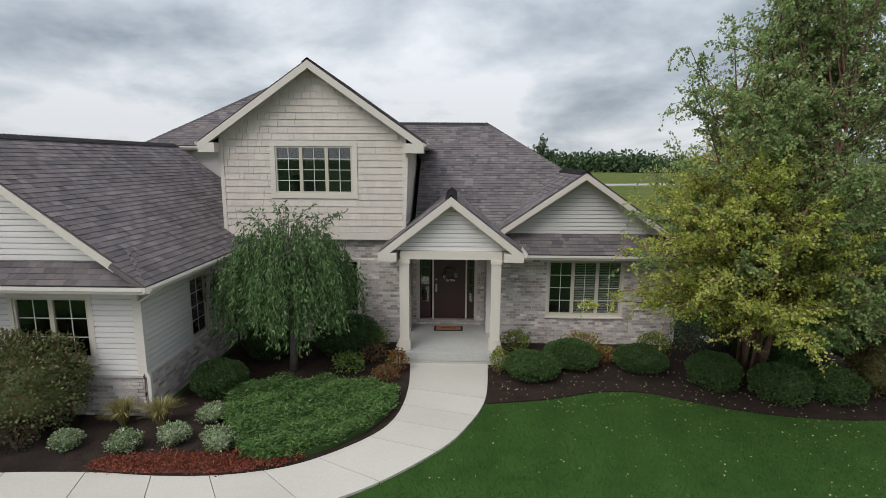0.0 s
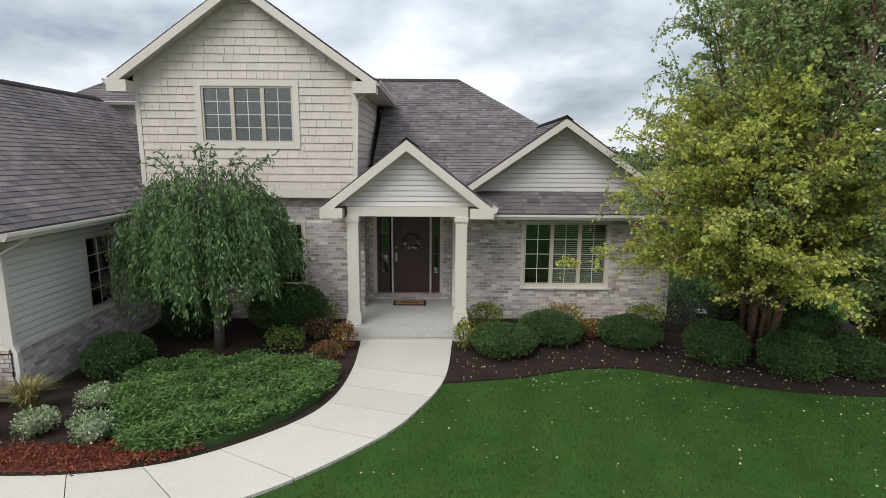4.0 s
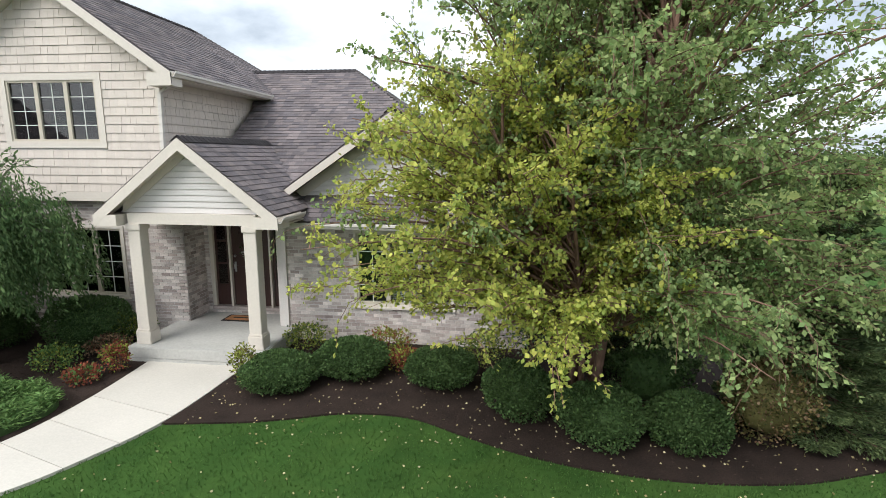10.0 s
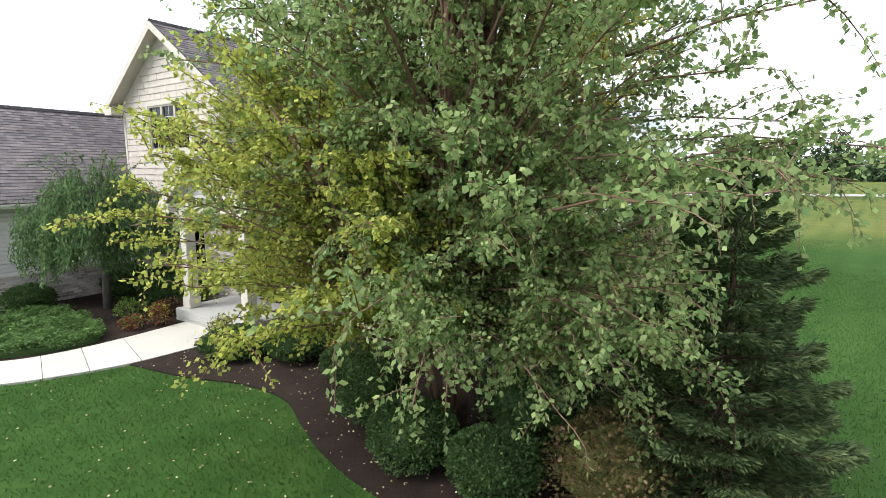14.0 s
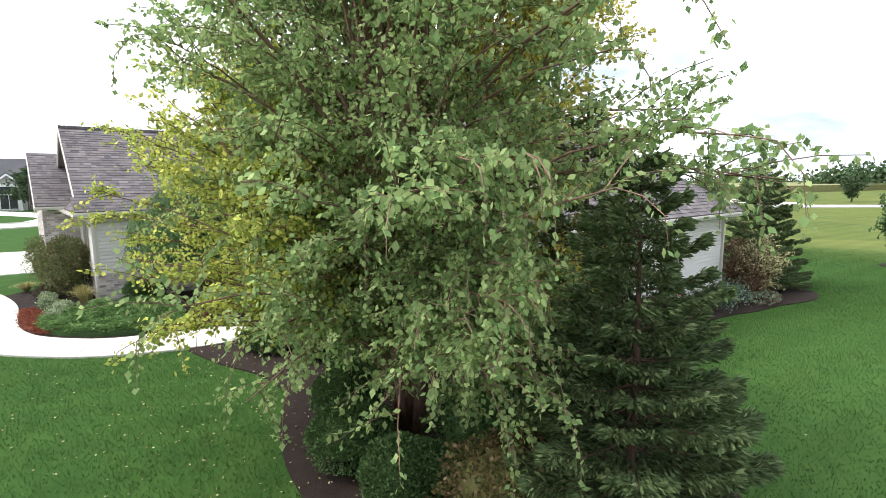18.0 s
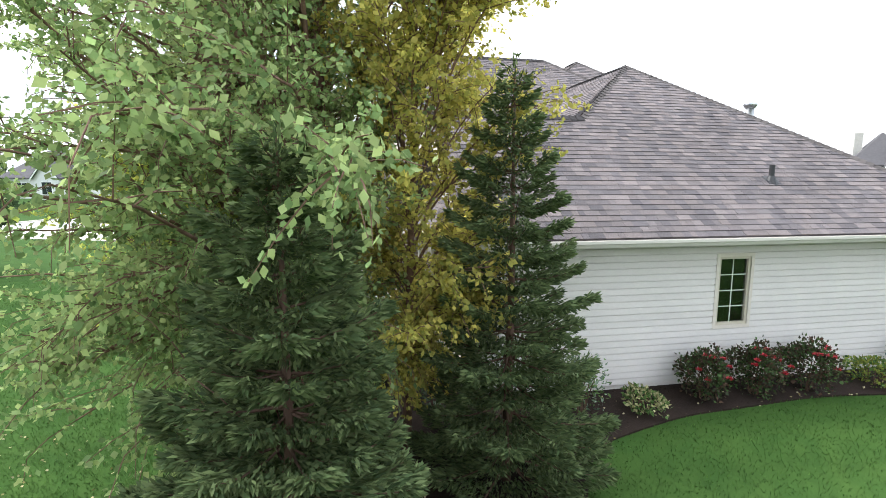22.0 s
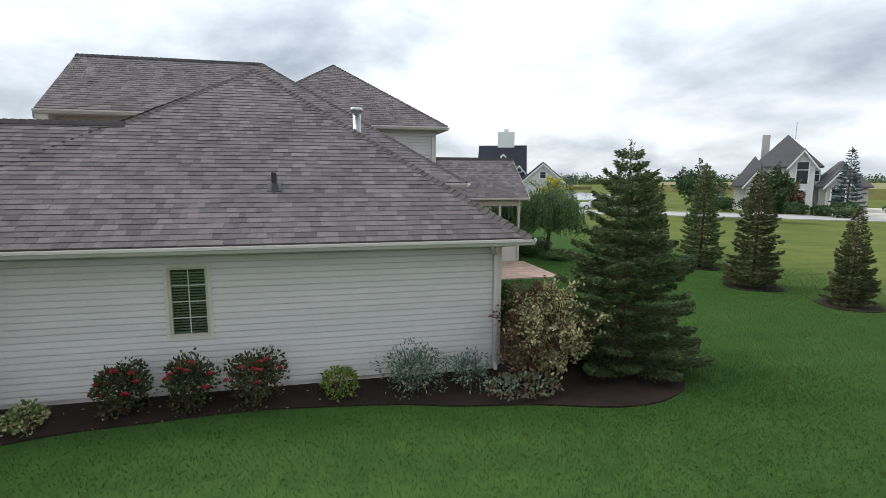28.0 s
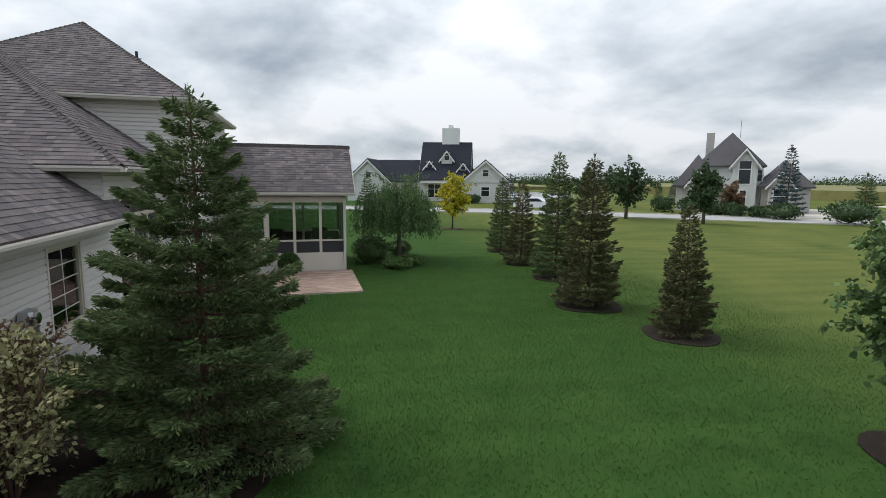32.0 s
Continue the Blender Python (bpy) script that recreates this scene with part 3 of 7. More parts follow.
def window(m, s0, s1, t0, t1, sashes, cols, rows, label, casing=0.10, blinds=(), sill=True, depth=0.10):
    """A window in the hole (s0, s1, t0, t1) of the wall face m: casing, sill, sashes with panes and muntins, and a
    backing box whose near-black colour stands in for an unlit room.
    """
    root = part("window", boxed(s0 - casing, s0, t0 - casing, t1 + casing, -0.01, 0.035), TRIM, house, label)
    root.name = "window"
    root.matrix_basis = m
    if casing:
        me = root.data
        bm = bmesh.new()
        for a in ((s0 - casing, s0, t0 - casing, t1 + casing), (s1, s1 + casing, t0 - casing, t1 + casing), (s0, s1, t1, t1 + casing), (s0, s1, t0 - casing, t0)):
            box(bm, *a, -0.01, 0.035)
        bm.to_mesh(me)
        bm.free()
    if sill:
        part("sill", boxed(s0 - casing - 0.02, s1 + casing + 0.02, t0 - casing - 0.035, t0 - casing, -0.01, 0.075), TRIM, root)
    w = (s1 - s0) / sashes
    for i in range(sashes):
        a, b = s0 + i * w, s0 + (i + 1) * w
        f = 0.045
        bm = bmesh.new()
        for q in ((a, a + f, t0, t1), (b - f, b, t0, t1), (a + f, b - f, t0, t0 + f), (a + f, b - f, t1 - f, t1)):
            box(bm, *q, -0.07, 0.012)
        part("frame", bm, FRAME, root)
        pane = part("pane", boxed(a + f, b - f, t0 + f, t1 - f, -0.036, -0.030), GLASS, root)
        pane.visible_shadow = False
        bars = bmesh.new()
        for c in range(1, cols):
            x = a + f + (b - a - 2 * f) * c / cols
            box(bars, x - 0.009, x + 0.009, t0 + f, t1 - f, -0.029, -0.022)
        for r in range(1, rows):
            y = t0 + f + (t1 - t0 - 2 * f) * r / rows
            box(bars, a + f, b - f, y - 0.009, y + 0.009, -0.0288, -0.0218)
        part("muntin", bars, MUNTIN, root)
        if i in blinds:
            bl = bmesh.new()
            n = int((t1 - t0 - 0.1) / 0.05)
            for k in range(n):
                y = t0 + 0.05 + k * 0.05
                box(bl, a + f, b - f, y, y + 0.022, -0.11, -0.075)
            part("blind", bl, BLIND, root)
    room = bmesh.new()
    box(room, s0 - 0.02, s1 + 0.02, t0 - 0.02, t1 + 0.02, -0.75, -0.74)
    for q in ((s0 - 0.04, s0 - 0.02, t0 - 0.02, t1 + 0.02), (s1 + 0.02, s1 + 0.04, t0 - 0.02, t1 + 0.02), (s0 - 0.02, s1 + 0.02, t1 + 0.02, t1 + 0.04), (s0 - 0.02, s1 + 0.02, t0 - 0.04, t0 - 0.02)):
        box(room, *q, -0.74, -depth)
    part("reveal", room, ROOMSHADE, root)
    return root


def board_on(name, m, s0, s1, t0, t1, d=0.03, mat=None, parent=None):
    return part(name, boxed(s0, s1, t0, t1, -0.005, d), mat or TRIM, parent or house, at=m)


# ---------- east block ----------
# east wall: siding over a strip of bare foundation
S0 = NORTH_Y - FRONT_Y
ew = [(0, 0.12), (S0, 0.12), (S0, 2.62), (0, 2.62)]
ew_hole = [(25.02 - FRONT_Y, 25.66 - FRONT_Y, 1.08, 2.31)]
ob, m = wall("wall_east", (EAST_X, FRONT_Y, 0), (0, 1, 0), ew, ew_hole, 0.2, MORTAR)
lap(ob, m, ew, [(24.96 - FRONT_Y, 25.72 - FRONT_Y, 1.02, 2.37)])
window(m, *ew_hole[0], 1, 2, 4, "narrow sash window with dark panes and tan casing", casing=0.06, sill=False, blinds=(0,))
board_on("corner_board", m, -0.01, 0.09, 0.12, 2.62)
board_on("corner_board", m, S0 - 0.09, S0 + 0.01, 0.12, 2.62)
part("foundation", boxed(-12.9, EAST_X - 0.012, FRONT_Y + 0.03, NORTH_Y - 0.012, -0.3, 0.125), MORTAR, house)["kind"] = "structure"

# north wall of the block and of the great room
nwa = [(0, 0.12), (4.7, 0.12), (4.7, 2.62), (0, 2.62)]
nwb = [(4.7, 0.12), (9.2, 0.12), (9.2, 3.65), (4.7, 3.65)]
n_holes = [(2.15, 3.35, 1.0, 2.36)]
ob, m = wall("wall_north", (EAST_X, NORTH_Y, 0), (-1, 0, 0), nwa, n_holes, 0.2, MORTAR)
lap(ob, m, nwa, [(a - 0.06, b + 0.06, c - 0.06, d + 0.06) for a, b, c, d in n_holes])
for h in n_holes:
    window(m, *h, 1, 2, 5, "sash window with a white frame and pale slats behind", casing=0.06, sill=False, blinds=(0,))
board_on("corner_board", m, -0.01, 0.09, 0.12, 2.62)
g_hole = [(5.35, 8.75, 0.80, 3.30)]
ob, m = wall("wall_great_room", (EAST_X, NORTH_Y, 0), (-1, 0, 0), nwb, g_hole, 0.2, MORTAR)
lap(ob, m, nwb, [(5.29, 8.81, 0.74, 3.36)])
arched = window(m, 5.35, 8.75, 0.80, 2.60, 3, 1, 2, "tall arched window beneath the great room's eave", casing=0.06, sill=False)
arc = [(7.05 + 1.70 * math.cos(a), 2.66 + 0.62 * math.sin(a)) for a in (math.pi * k / 18 for k in range(19))]
fan = part("fanlight", prism([(s, t, -0.036) for s, t in arc], (0, 0, 0.006)), GLASS, arched)
fan.visible_shadow = False
bm = tube(bmesh.new(), [(s, t, 0.01) for s, t in arc], 0.035, 8)
part("arched_frame", bm, TRIM, arched)
# dark sheet behind the fanlight, coloured as the room's shade
part("reveal", boxed(5.29, 8.81, 2.66, 3.36, -0.40, -0.39), ROOMSHADE, arched)
for flip in (1, -1):
    half = [(7.05 + flip * 1.76, 2.66), (7.05 + flip * 1.76, 3.36), (7.05, 3.36)] + [(7.05 + flip * abs(s - 7.05), t) for s, t in arc[9:0:-1]]
    part("spandrel", prism([(s, t, -0.01) for s, t in half], (0, 0, 0.026)), VINYL, arched)
ge = [(0, 2.0), (4.5, 2.0), (4.5, 3.65), (0, 3.65)]
ob, m = wall("wall_great_room_side", (-13.3, NORTH_Y - 4.5, 0), (0, 1, 0), ge, [], 0.2, MORTAR)
lap(ob, m, ge, [])

# front brick wall beside the porch
FW = (-12.20, -10.15, 0.90, 2.45)
fb = [(0, 0.0), (5.30, 0.0), (5.30, 2.62), (0, 2.62)]
X0 = -13.90
f_hole = [(FW[0] - X0, FW[1] - X0, FW[2], FW[3])]
ob, m = wall("wall_front_east", (X0, FRONT_Y, 0), (1, 0, 0), fb, f_hole, 0.25, MORTAR)
bricked(ob, m, fb, [(f_hole[0][0] - 0.06, f_hole[0][1] + 0.06, FW[2] - 0.06, FW[3] + 0.06)], near=(-12.8, FRONT_Y, 1.2))
window(m, *f_hole[0], 3, 2, 4, "triple casement window with tan frames in grey brick", casing=0.06, blinds=(1, 2))
bm = bmesh.new()
for k in range(30):
    a = f_hole[0][0] - 0.15 + k * 0.0775
    box(bm, a, a + 0.068, FW[2] - 0.21, FW[2] - 0.10, 0.0, 0.035)
part("brick_sill", bm, BRICK, ob)

# wing gable over its strip of lower roof
gx0, gx1 = -13.60, -9.10
gab = [(0, 3.08), (gx1 - gx0, 3.08), (WING_X - gx0 + 0.03, 4.68), (WING_X - gx0 - 0.03, 4.68)]
ob, m = wall("gable_wall_east", (gx0, 20.80, 0), (1, 0, 0), gab, [], 0.12, MORTAR)
lap(ob, m, gab, [])

# ---------- roofs of the east block ----------
ex = EAST_X + 0.45
ey = NORTH_Y + 0.45
fy = 20.05
az = EAVE_Z + PITCH * (ex - APEX[0])
wz = EAVE_Z + PITCH * (ex - WING_X)
jy = APEX[1] - (WING_X - APEX[0])
gf = 20.32
roof("roof_east", [(ex, fy, EAVE_Z), (ex, ey, EAVE_Z), (*APEX, az), (WING_X, jy, wz), (WING_X, gf, wz), (ex - 0.6, gf, EAVE_Z + 0.42), (ex - 0.6, fy, EAVE_Z + 0.42)], (-1, 0, 1), near=(ex - 1.5, 27.5, 3.5), singles=300, seed=11)
roof("roof_north", [(ex, ey, EAVE_Z), (-13.6, ey, EAVE_Z), (-17.5, ey - 3.9, EAVE_Z + 2.73), (-17.2, APEX[1], az), (*APEX, az)], (0, -1, 1), seed=12)
sz = EAVE_Z
south_slope = (az - sz) / (APEX[1] - fy)
roof("roof_south", [(-16.02, fy, sz), (ex, fy, sz), (*APEX, az), (-17.3, APEX[1], az), (-16.02, APEX[1] - 2.0, az - 2.0 * south_slope)], (0, 1, 1), near=(-14.5, 23, 5), singles=200, seed=13)
wl_x = 2 * WING_X - ex
roof("roof_wing_west", [(wl_x + 0.62, gf, wz - PITCH * (WING_X - wl_x - 0.62)), (wl_x + 0.62, gf + 0.5, wz - PITCH * (WING_X - wl_x - 0.62)), (WING_X, jy, wz), (WING_X, gf, wz)], (1, 0, 1), seed=14)
ridge("ridge_cap", (WING_X, gf, wz), (WING_X, jy, wz))
ridge("ridge_cap", (*APEX, az), (-17.0, APEX[1], az))
ridge("hip_cap", (ex + 0.02, ey + 0.02, EAVE_Z), (*APEX, az))
ridge("hip_cap", (WING_X, jy, wz), (*APEX, az))
gutter((ex, fy, EAVE_Z - 0.02), (ex, ey, EAVE_Z - 0.02))
gutter((ex, ey, EAVE_Z - 0.02), (-13.1, ey, EAVE_Z - 0.02))
gutter((-14.02, fy, EAVE_Z - 0.02), (ex, fy, EAVE_Z - 0.02))
part("soffit", boxed(-13.9, ex, fy, FRONT_Y, 2.60, 2.62), TRIM, house)
part("soffit", boxed(EAST_X, ex, FRONT_Y, ey, 2.60, 2.62), TRIM, house)
part("soffit", boxed(-13.1, EAST_X, NORTH_Y, ey, 2.60, 2.62), TRIM, house)
rk = wz - 0.05
fascia("rake_board", (WING_X, gf, rk), (ex - 0.62, gf, EAVE_Z + 0.40), 0.17)
fascia("rake_board", (wl_x + 0.62, gf, EAVE_Z + 0.40), (WING_X, gf, rk), 0.17)
downspout([(EAST_X + 0.40, NORTH_Y - 0.30, 2.62), (EAST_X + 0.40, NORTH_Y - 0.30, 2.55), (EAST_X + 0.06, NORTH_Y - 0.12, 2.35), (EAST_X + 0.06, NORTH_Y - 0.12, 0.2), (EAST_X + 0.16, NORTH_Y - 0.12, 0.08)])
downspout([(EAST_X + 0.40, FRONT_Y + 0.3, 2.62), (EAST_X + 0.40, FRONT_Y + 0.3, 2.55), (EAST_X + 0.06, FRONT_Y + 0.16, 2.35), (EAST_X + 0.06, FRONT_Y + 0.16, 0.2)])

def frieze(ridge_x, ridge_z, slope, half, y, width):
    """Two sloping trim boards that close a gable's siding against its rakes."""
    for side in (-1, 1):
        a, b = (ridge_x, ridge_z), (ridge_x + side * half, ridge_z - slope * half)
        part("frieze_board", prism([(a[0], y - 0.045, a[1]), (b[0], y - 0.045, b[1]), (b[0], y - 0.045, b[1] - width), (a[0], y - 0.045, a[1] - width)], (0, 0.045, 0)), TRIM, house)


frieze(WING_X, wz - 0.13, PITCH, 2.30, 20.80, 0.24)

# ---------- two-storey gable ----------
BX0, BX1, BY, BZ = -21.24, -16.20, 20.36, 3.04
bw = BX1 - BX0
RC = RIDGE_X - BX0
box_out = [(0, BZ), (bw, BZ), (bw, 5.82), (RC + 0.05, 7.55), (RC - 0.05, 7.55), (0, 5.82)]
UW = (-19.74, -17.65, 4.31, 5.57)
u_hole = [(UW[0] - BX0, UW[1] - BX0, UW[2], UW[3])]
ob, m = wall("gable_wall_front", (BX0, BY, 0), (1, 0, 0), box_out, u_hole, 0.2, MORTAR)
shake_out = [(0.10, BZ + 0.2), (bw - 0.10, BZ + 0.2), (bw - 0.10, 5.75), (RC + 0.05, 7.50), (RC - 0.05, 7.50), (0.10, 5.75)]
clad("shake", laid(shake_out, [(u_hole[0][0] - 0.14, u_hole[0][1] + 0.14, UW[2] - 0.14, UW[3] + 0.14)], 0.178, (0.12, 0.27), 0.006, 21), m, SHAKE, ob, 0.021, 0.004, 0.0, 300, (-18.4, BY, 4.2), "shake_field", 0.004)
window(m, *u_hole[0], 3, 2, 4, "triple casement window set in shake siding with tan casing", casing=0.14, sill=False, blinds=())
board_on("corner_board", m, -0.005, 0.10, BZ, 5.75)
board_on("corner_board", m, bw - 0.10, bw + 0.005, BZ, 5.75)
board_on("skirt_board", m, 0.10, bw - 0.10, BZ, BZ + 0.2)
# side of the upper storey
se = [(0, 2.9), (5.0, 2.9), (5.0, 5.62), (0, 5.62)]
ob, m = wall("gable_wall_side", (BX1, BY, 0), (0, 1, 0), se, [], 0.2, MORTAR)
clad("shake", laid(se, (), 0.178, (0.12, 0.27), 0.006, 22), m, SHAKE, ob, 0.021, 0.004, 0.0, 0, None, "shake_field", 0.004)
ob, m = wall("gable_wall_west", (BX0, BY + 4.0, 0), (0, -1, 0), [(0, 2.9), (4.0, 2.9), (4.0, 5.62), (0, 5.62)], [], 0.2, MORTAR)
clad("shake", laid([(0, 2.9), (4.0, 2.9), (4.0, 5.62), (0, 5.62)], (), 0.178, (0.12, 0.27), 0.006, 23), m, SHAKE, ob, 0.021, 0.004, 0.0, 0, None, "shake_field", 0.004)
GF = 20.02
up_e, up_w = BX1 + 0.48, BX0 - 0.40
ue_z = RIDGE_Z - PITCH * (up_e - RIDGE_X)
gr_x, gr_y = -12.88, 31.50
gr_z = RIDGE_Z - PITCH * (gr_x - RIDGE_X)
rn_y = gr_y - (gr_x - RIDGE_X)
roof("roof_gable_east", [(up_e, GF, ue_z), (up_e, rn_y, ue_z), (RIDGE_X, rn_y, RIDGE_Z), (RIDGE_X, GF, RIDGE_Z)], (-1, 0, 1), seed=15)
roof("roof_great_room_east", [(gr_x, rn_y - 1.0, gr_z), (gr_x, gr_y, gr_z), (RIDGE_X, rn_y, RIDGE_Z), (RIDGE_X, rn_y - 1.0, RIDGE_Z)], (-1, 0, 1), seed=16)
roof("roof_gable_west", [(up_w, GF, ue_z), (up_w, rn_y, ue_z), (RIDGE_X, rn_y, RIDGE_Z), (RIDGE_X, GF, RIDGE_Z)], (1, 0, 1), seed=17)
roof("roof_great_room_north", [(gr_x, gr_y, gr_z), (RIDGE_X, gr_y, gr_z), (RIDGE_X, rn_y, RIDGE_Z)], (0, -1, 1), seed=18)
ridge("ridge_cap", (RIDGE_X, GF, RIDGE_Z), (RIDGE_X, rn_y, RIDGE_Z))
ridge("hip_cap", (gr_x, gr_y, gr_z), (RIDGE_X, rn_y, RIDGE_Z))
gutter((up_e, GF, ue_z - 0.02), (up_e, 24.4, ue_z - 0.02))
gutter((gr_x, 28.3, gr_z - 0.02), (gr_x, gr_y, gr_z - 0.02))
gutter((gr_x, gr_y, gr_z - 0.02), (-17.0, gr_y, gr_z - 0.02))
gutter((up_w, 24.0, ue_z - 0.02), (up_w, GF, ue_z - 0.02))
part("soffit", boxed(BX1, up_e, GF, 24.4, ue_z - 0.15, ue_z - 0.13), TRIM, house)
part("soffit", boxed(up_w, BX0, GF, 24.0, ue_z - 0.15, ue_z - 0.13), TRIM, house)
part("soffit", boxed(-17.0, gr_x, NORTH_Y, gr_y, gr_z - 0.14, gr_z - 0.12), TRIM, house)
fascia("rake_board", (RIDGE_X, GF, RIDGE_Z - 0.03), (up_e + 0.02, GF, ue_z - 0.05), 0.2)
fascia("rake_board", (up_w - 0.02, GF, ue_z - 0.05), (RIDGE_X, GF, RIDGE_Z - 0.03), 0.2)
for x0, x1 in ((BX1 - 0.02, up_e + 0.02), (up_w - 0.02, BX0 + 0.02)):
    part("cornice_return", boxed(x0, x1, GF - 0.028, BY, ue_z - 0.30, ue_z - 0.05), TRIM, house)
for pts in ([(RIDGE_X, GF, RIDGE_Z - 0.15), (up_e, GF, ue_z - 0.15), (up_e, BY, ue_z - 0.15), (RIDGE_X, BY, RIDGE_Z - 0.15)], [(up_w, GF, ue_z - 0.15), (RIDGE_X, GF, RIDGE_Z - 0.15), (RIDGE_X, BY, RIDGE_Z - 0.15), (up_w, BY, ue_z - 0.15)]):
    part("rake_soffit", prism(pts, (0, 0, -0.02)), TRIM, house)
downspout([(BX1 + 0.40, GF + 0.2, ue_z - 0.12), (BX1 + 0.40, GF + 0.2, ue_z - 0.2), (BX1 + 0.03, BY - 0.06, ue_z - 0.42), (BX1 - 0.04, BY - 0.06, 3.2)])

# ---------- tower block ----------
TX0, TX1, TY0, TY1, TZ = -25.5, -17.8, 24.72, 31.68, 5.66
to = 0.36
for nm, o, al, ln in (("wall_tower_east", (TX1, TY0, 0), (0, 1, 0), TY1 - TY0), ("wall_tower_north", (TX1, TY1, 0), (-1, 0, 0), TX1 - TX0), ("wall_tower_west", (TX0, TY1, 0), (0, -1, 0), TY1 - TY0), ("wall_tower_south", (TX0, TY0, 0), (1, 0, 0), TX1 - TX0)):
    out = [(0, 0.1), (ln, 0.1), (ln, TZ - 0.1), (0, TZ - 0.1)]
    ob, m = wall(nm, o, al, out, [], 0.2, MORTAR)
    if nm in ("wall_tower_east", "wall_tower_north"):
        lap(ob, m, out, [])
        board_on("corner_board", m, -0.01, 0.09, 0.1, TZ - 0.1)
        board_on("corner_board", m, ln - 0.09, ln + 0.01, 0.1, TZ - 0.1)
ea, wa, na, sa = TX1 + to, TX0 - to, TY1 + to, TY0 - to
half = (na - sa) / 2
TP = 0.70
ay, atz = (na + sa) / 2, TZ + TP * half
A1, A2 = (ea - half, ay, atz), (wa + half, ay, atz)
roof("roof_tower_east", [(ea, sa, TZ), (ea, na, TZ), A1], (-1, 0, 1), seed=31)
roof("roof_tower_north", [(ea, na, TZ), (wa, na, TZ), A2, A1], (0, -1, 1), seed=32)
roof("roof_tower_west", [(wa, na, TZ), (wa, sa, TZ), A2], (1, 0, 1), seed=33)
roof("roof_tower_south", [(wa, sa, TZ), (ea, sa, TZ), A1, A2], (0, 1, 1), seed=34)
ridge("ridge_cap", A1, A2)
for c, a in (((ea, na, TZ), A1), ((ea, sa, TZ), A1), ((wa, na, TZ), A2), ((wa, sa, TZ), A2)):
    ridge("hip_cap", c, a)
for a, b in (((ea, sa), (ea, na)), ((ea, na), (wa, na)), ((wa, na), (wa, sa)), ((wa, sa), (ea, sa))):
    gutter((*a, TZ - 0.02), (*b, TZ - 0.02))
bm = bmesh.new()
for q in ((TX1, ea, sa, na), (wa, TX0, sa, na), (TX0, TX1, TY1, na), (TX0, TX1, sa, TY0)):
    box(bm, *q, TZ - 0.13, TZ - 0.11)
part("soffit", bm, TRIM, house)
downspout([(TX1 + 0.2, TY1 + 0.15, TZ - 0.12), (TX1 + 0.06, TY1 - 0.1, TZ - 0.35), (TX1 + 0.06, TY1 - 0.1, 0.2)])

# ---------- garage wing ----------
GX, GY, GRX, GEZ = -21.10, 16.00, -24.42, 2.86
ge_x = GX + 0.48
GS = (5.68 - GEZ) / (ge_x - GRX)
gw_x = 2 * GRX - ge_x
side = [(0, 0.91), (4.4, 0.91), (4.4, 2.75), (0, 2.75)]
low = [(0, 0.0), (4.4, 0.0), (4.4, 0.86), (0, 0.86)]
gh = [(1.94, 2.72, 0.99, 2.43)]
ob, m = wall("wall_garage_east", (GX, GY, 0), (0, 1, 0), [(0, 0), (4.4, 0), (4.4, 2.75), (0, 2.75)], gh, 0.2, MORTAR)
lap(ob, m, side, [(1.87, 2.79, 0.91, 2.50)])
bricked(ob, m, low, [], seed=41)
board_on("ledge", m, 0, 4.4, 0.86, 0.91, 0.05, BRICK, ob)
board_on("corner_board", m, 0.0, 0.1, 0.91, 2.75)
window(m, *gh[0], 1, 2, 4, "sash window with tan casing above a brick ledge", casing=0.07)
gl = GX - (gw_x + 0.48)
fh = [(gl - 2.5, gl - 1.0, 1.25, 2.5)]
fw_out = [(0, 0.91), (gl, 0.91), (gl, 2.75), (0, 2.75)]
ob, m = wall("wall_garage_front", (GX - gl, GY, 0), (1, 0, 0), [(0, 0), (gl, 0), (gl, 2.75), (0, 2.75)], fh, 0.2, MORTAR)
lap(ob, m, fw_out, [(fh[0][0] - 0.1, fh[0][1] + 0.1, 1.11, 2.6)])
bricked(ob, m, [(0, 0.0), (gl, 0.0), (gl, 0.86), (0, 0.86)], [], seed=42, near=(GX, GY, 0.5), singles=200)
board_on("ledge", m, 0, gl, 0.86, 0.91, 0.05, BRICK, ob)
board_on("corner_board", m, gl - 0.1, gl + 0.012, 0.91, 2.75)
window(m, *fh[0], 2, 2, 3, "double casement window in siding with tan casing", casing=0.10, blinds=(0, 1))
pz = GEZ + 0.38
ob, m = wall("gable_wall_garage", (gw_x + 0.55, 16.02, 0), (1, 0, 0), [(0.0, pz - 0.1), (2 * (GRX - gw_x - 0.55), pz - 0.1), (GRX - gw_x - 0.50, 5.46), (GRX - gw_x - 0.60, 5.46)], [], 0.12, MORTAR)
lap(ob, m, [(0.0, pz - 0.1), (2 * (GRX - gw_x - 0.55), pz - 0.1), (GRX - gw_x - 0.50, 5.46), (GRX - gw_x - 0.60, 5.46)], [])
gfy, ggf = 15.52, 15.62
rz = 5.68
roof("roof_garage_east", [(ge_x, gfy, GEZ), (ge_x, 24.0, GEZ), (GRX, 24.0, rz), (GRX, ggf, rz), (ge_x - 0.6, ggf, GEZ + 0.6 * GS), (ge_x - 0.6, gfy, GEZ + 0.6 * GS)], (-1, 0, 1), near=(-21.5, 18, 4), singles=200, seed=43)
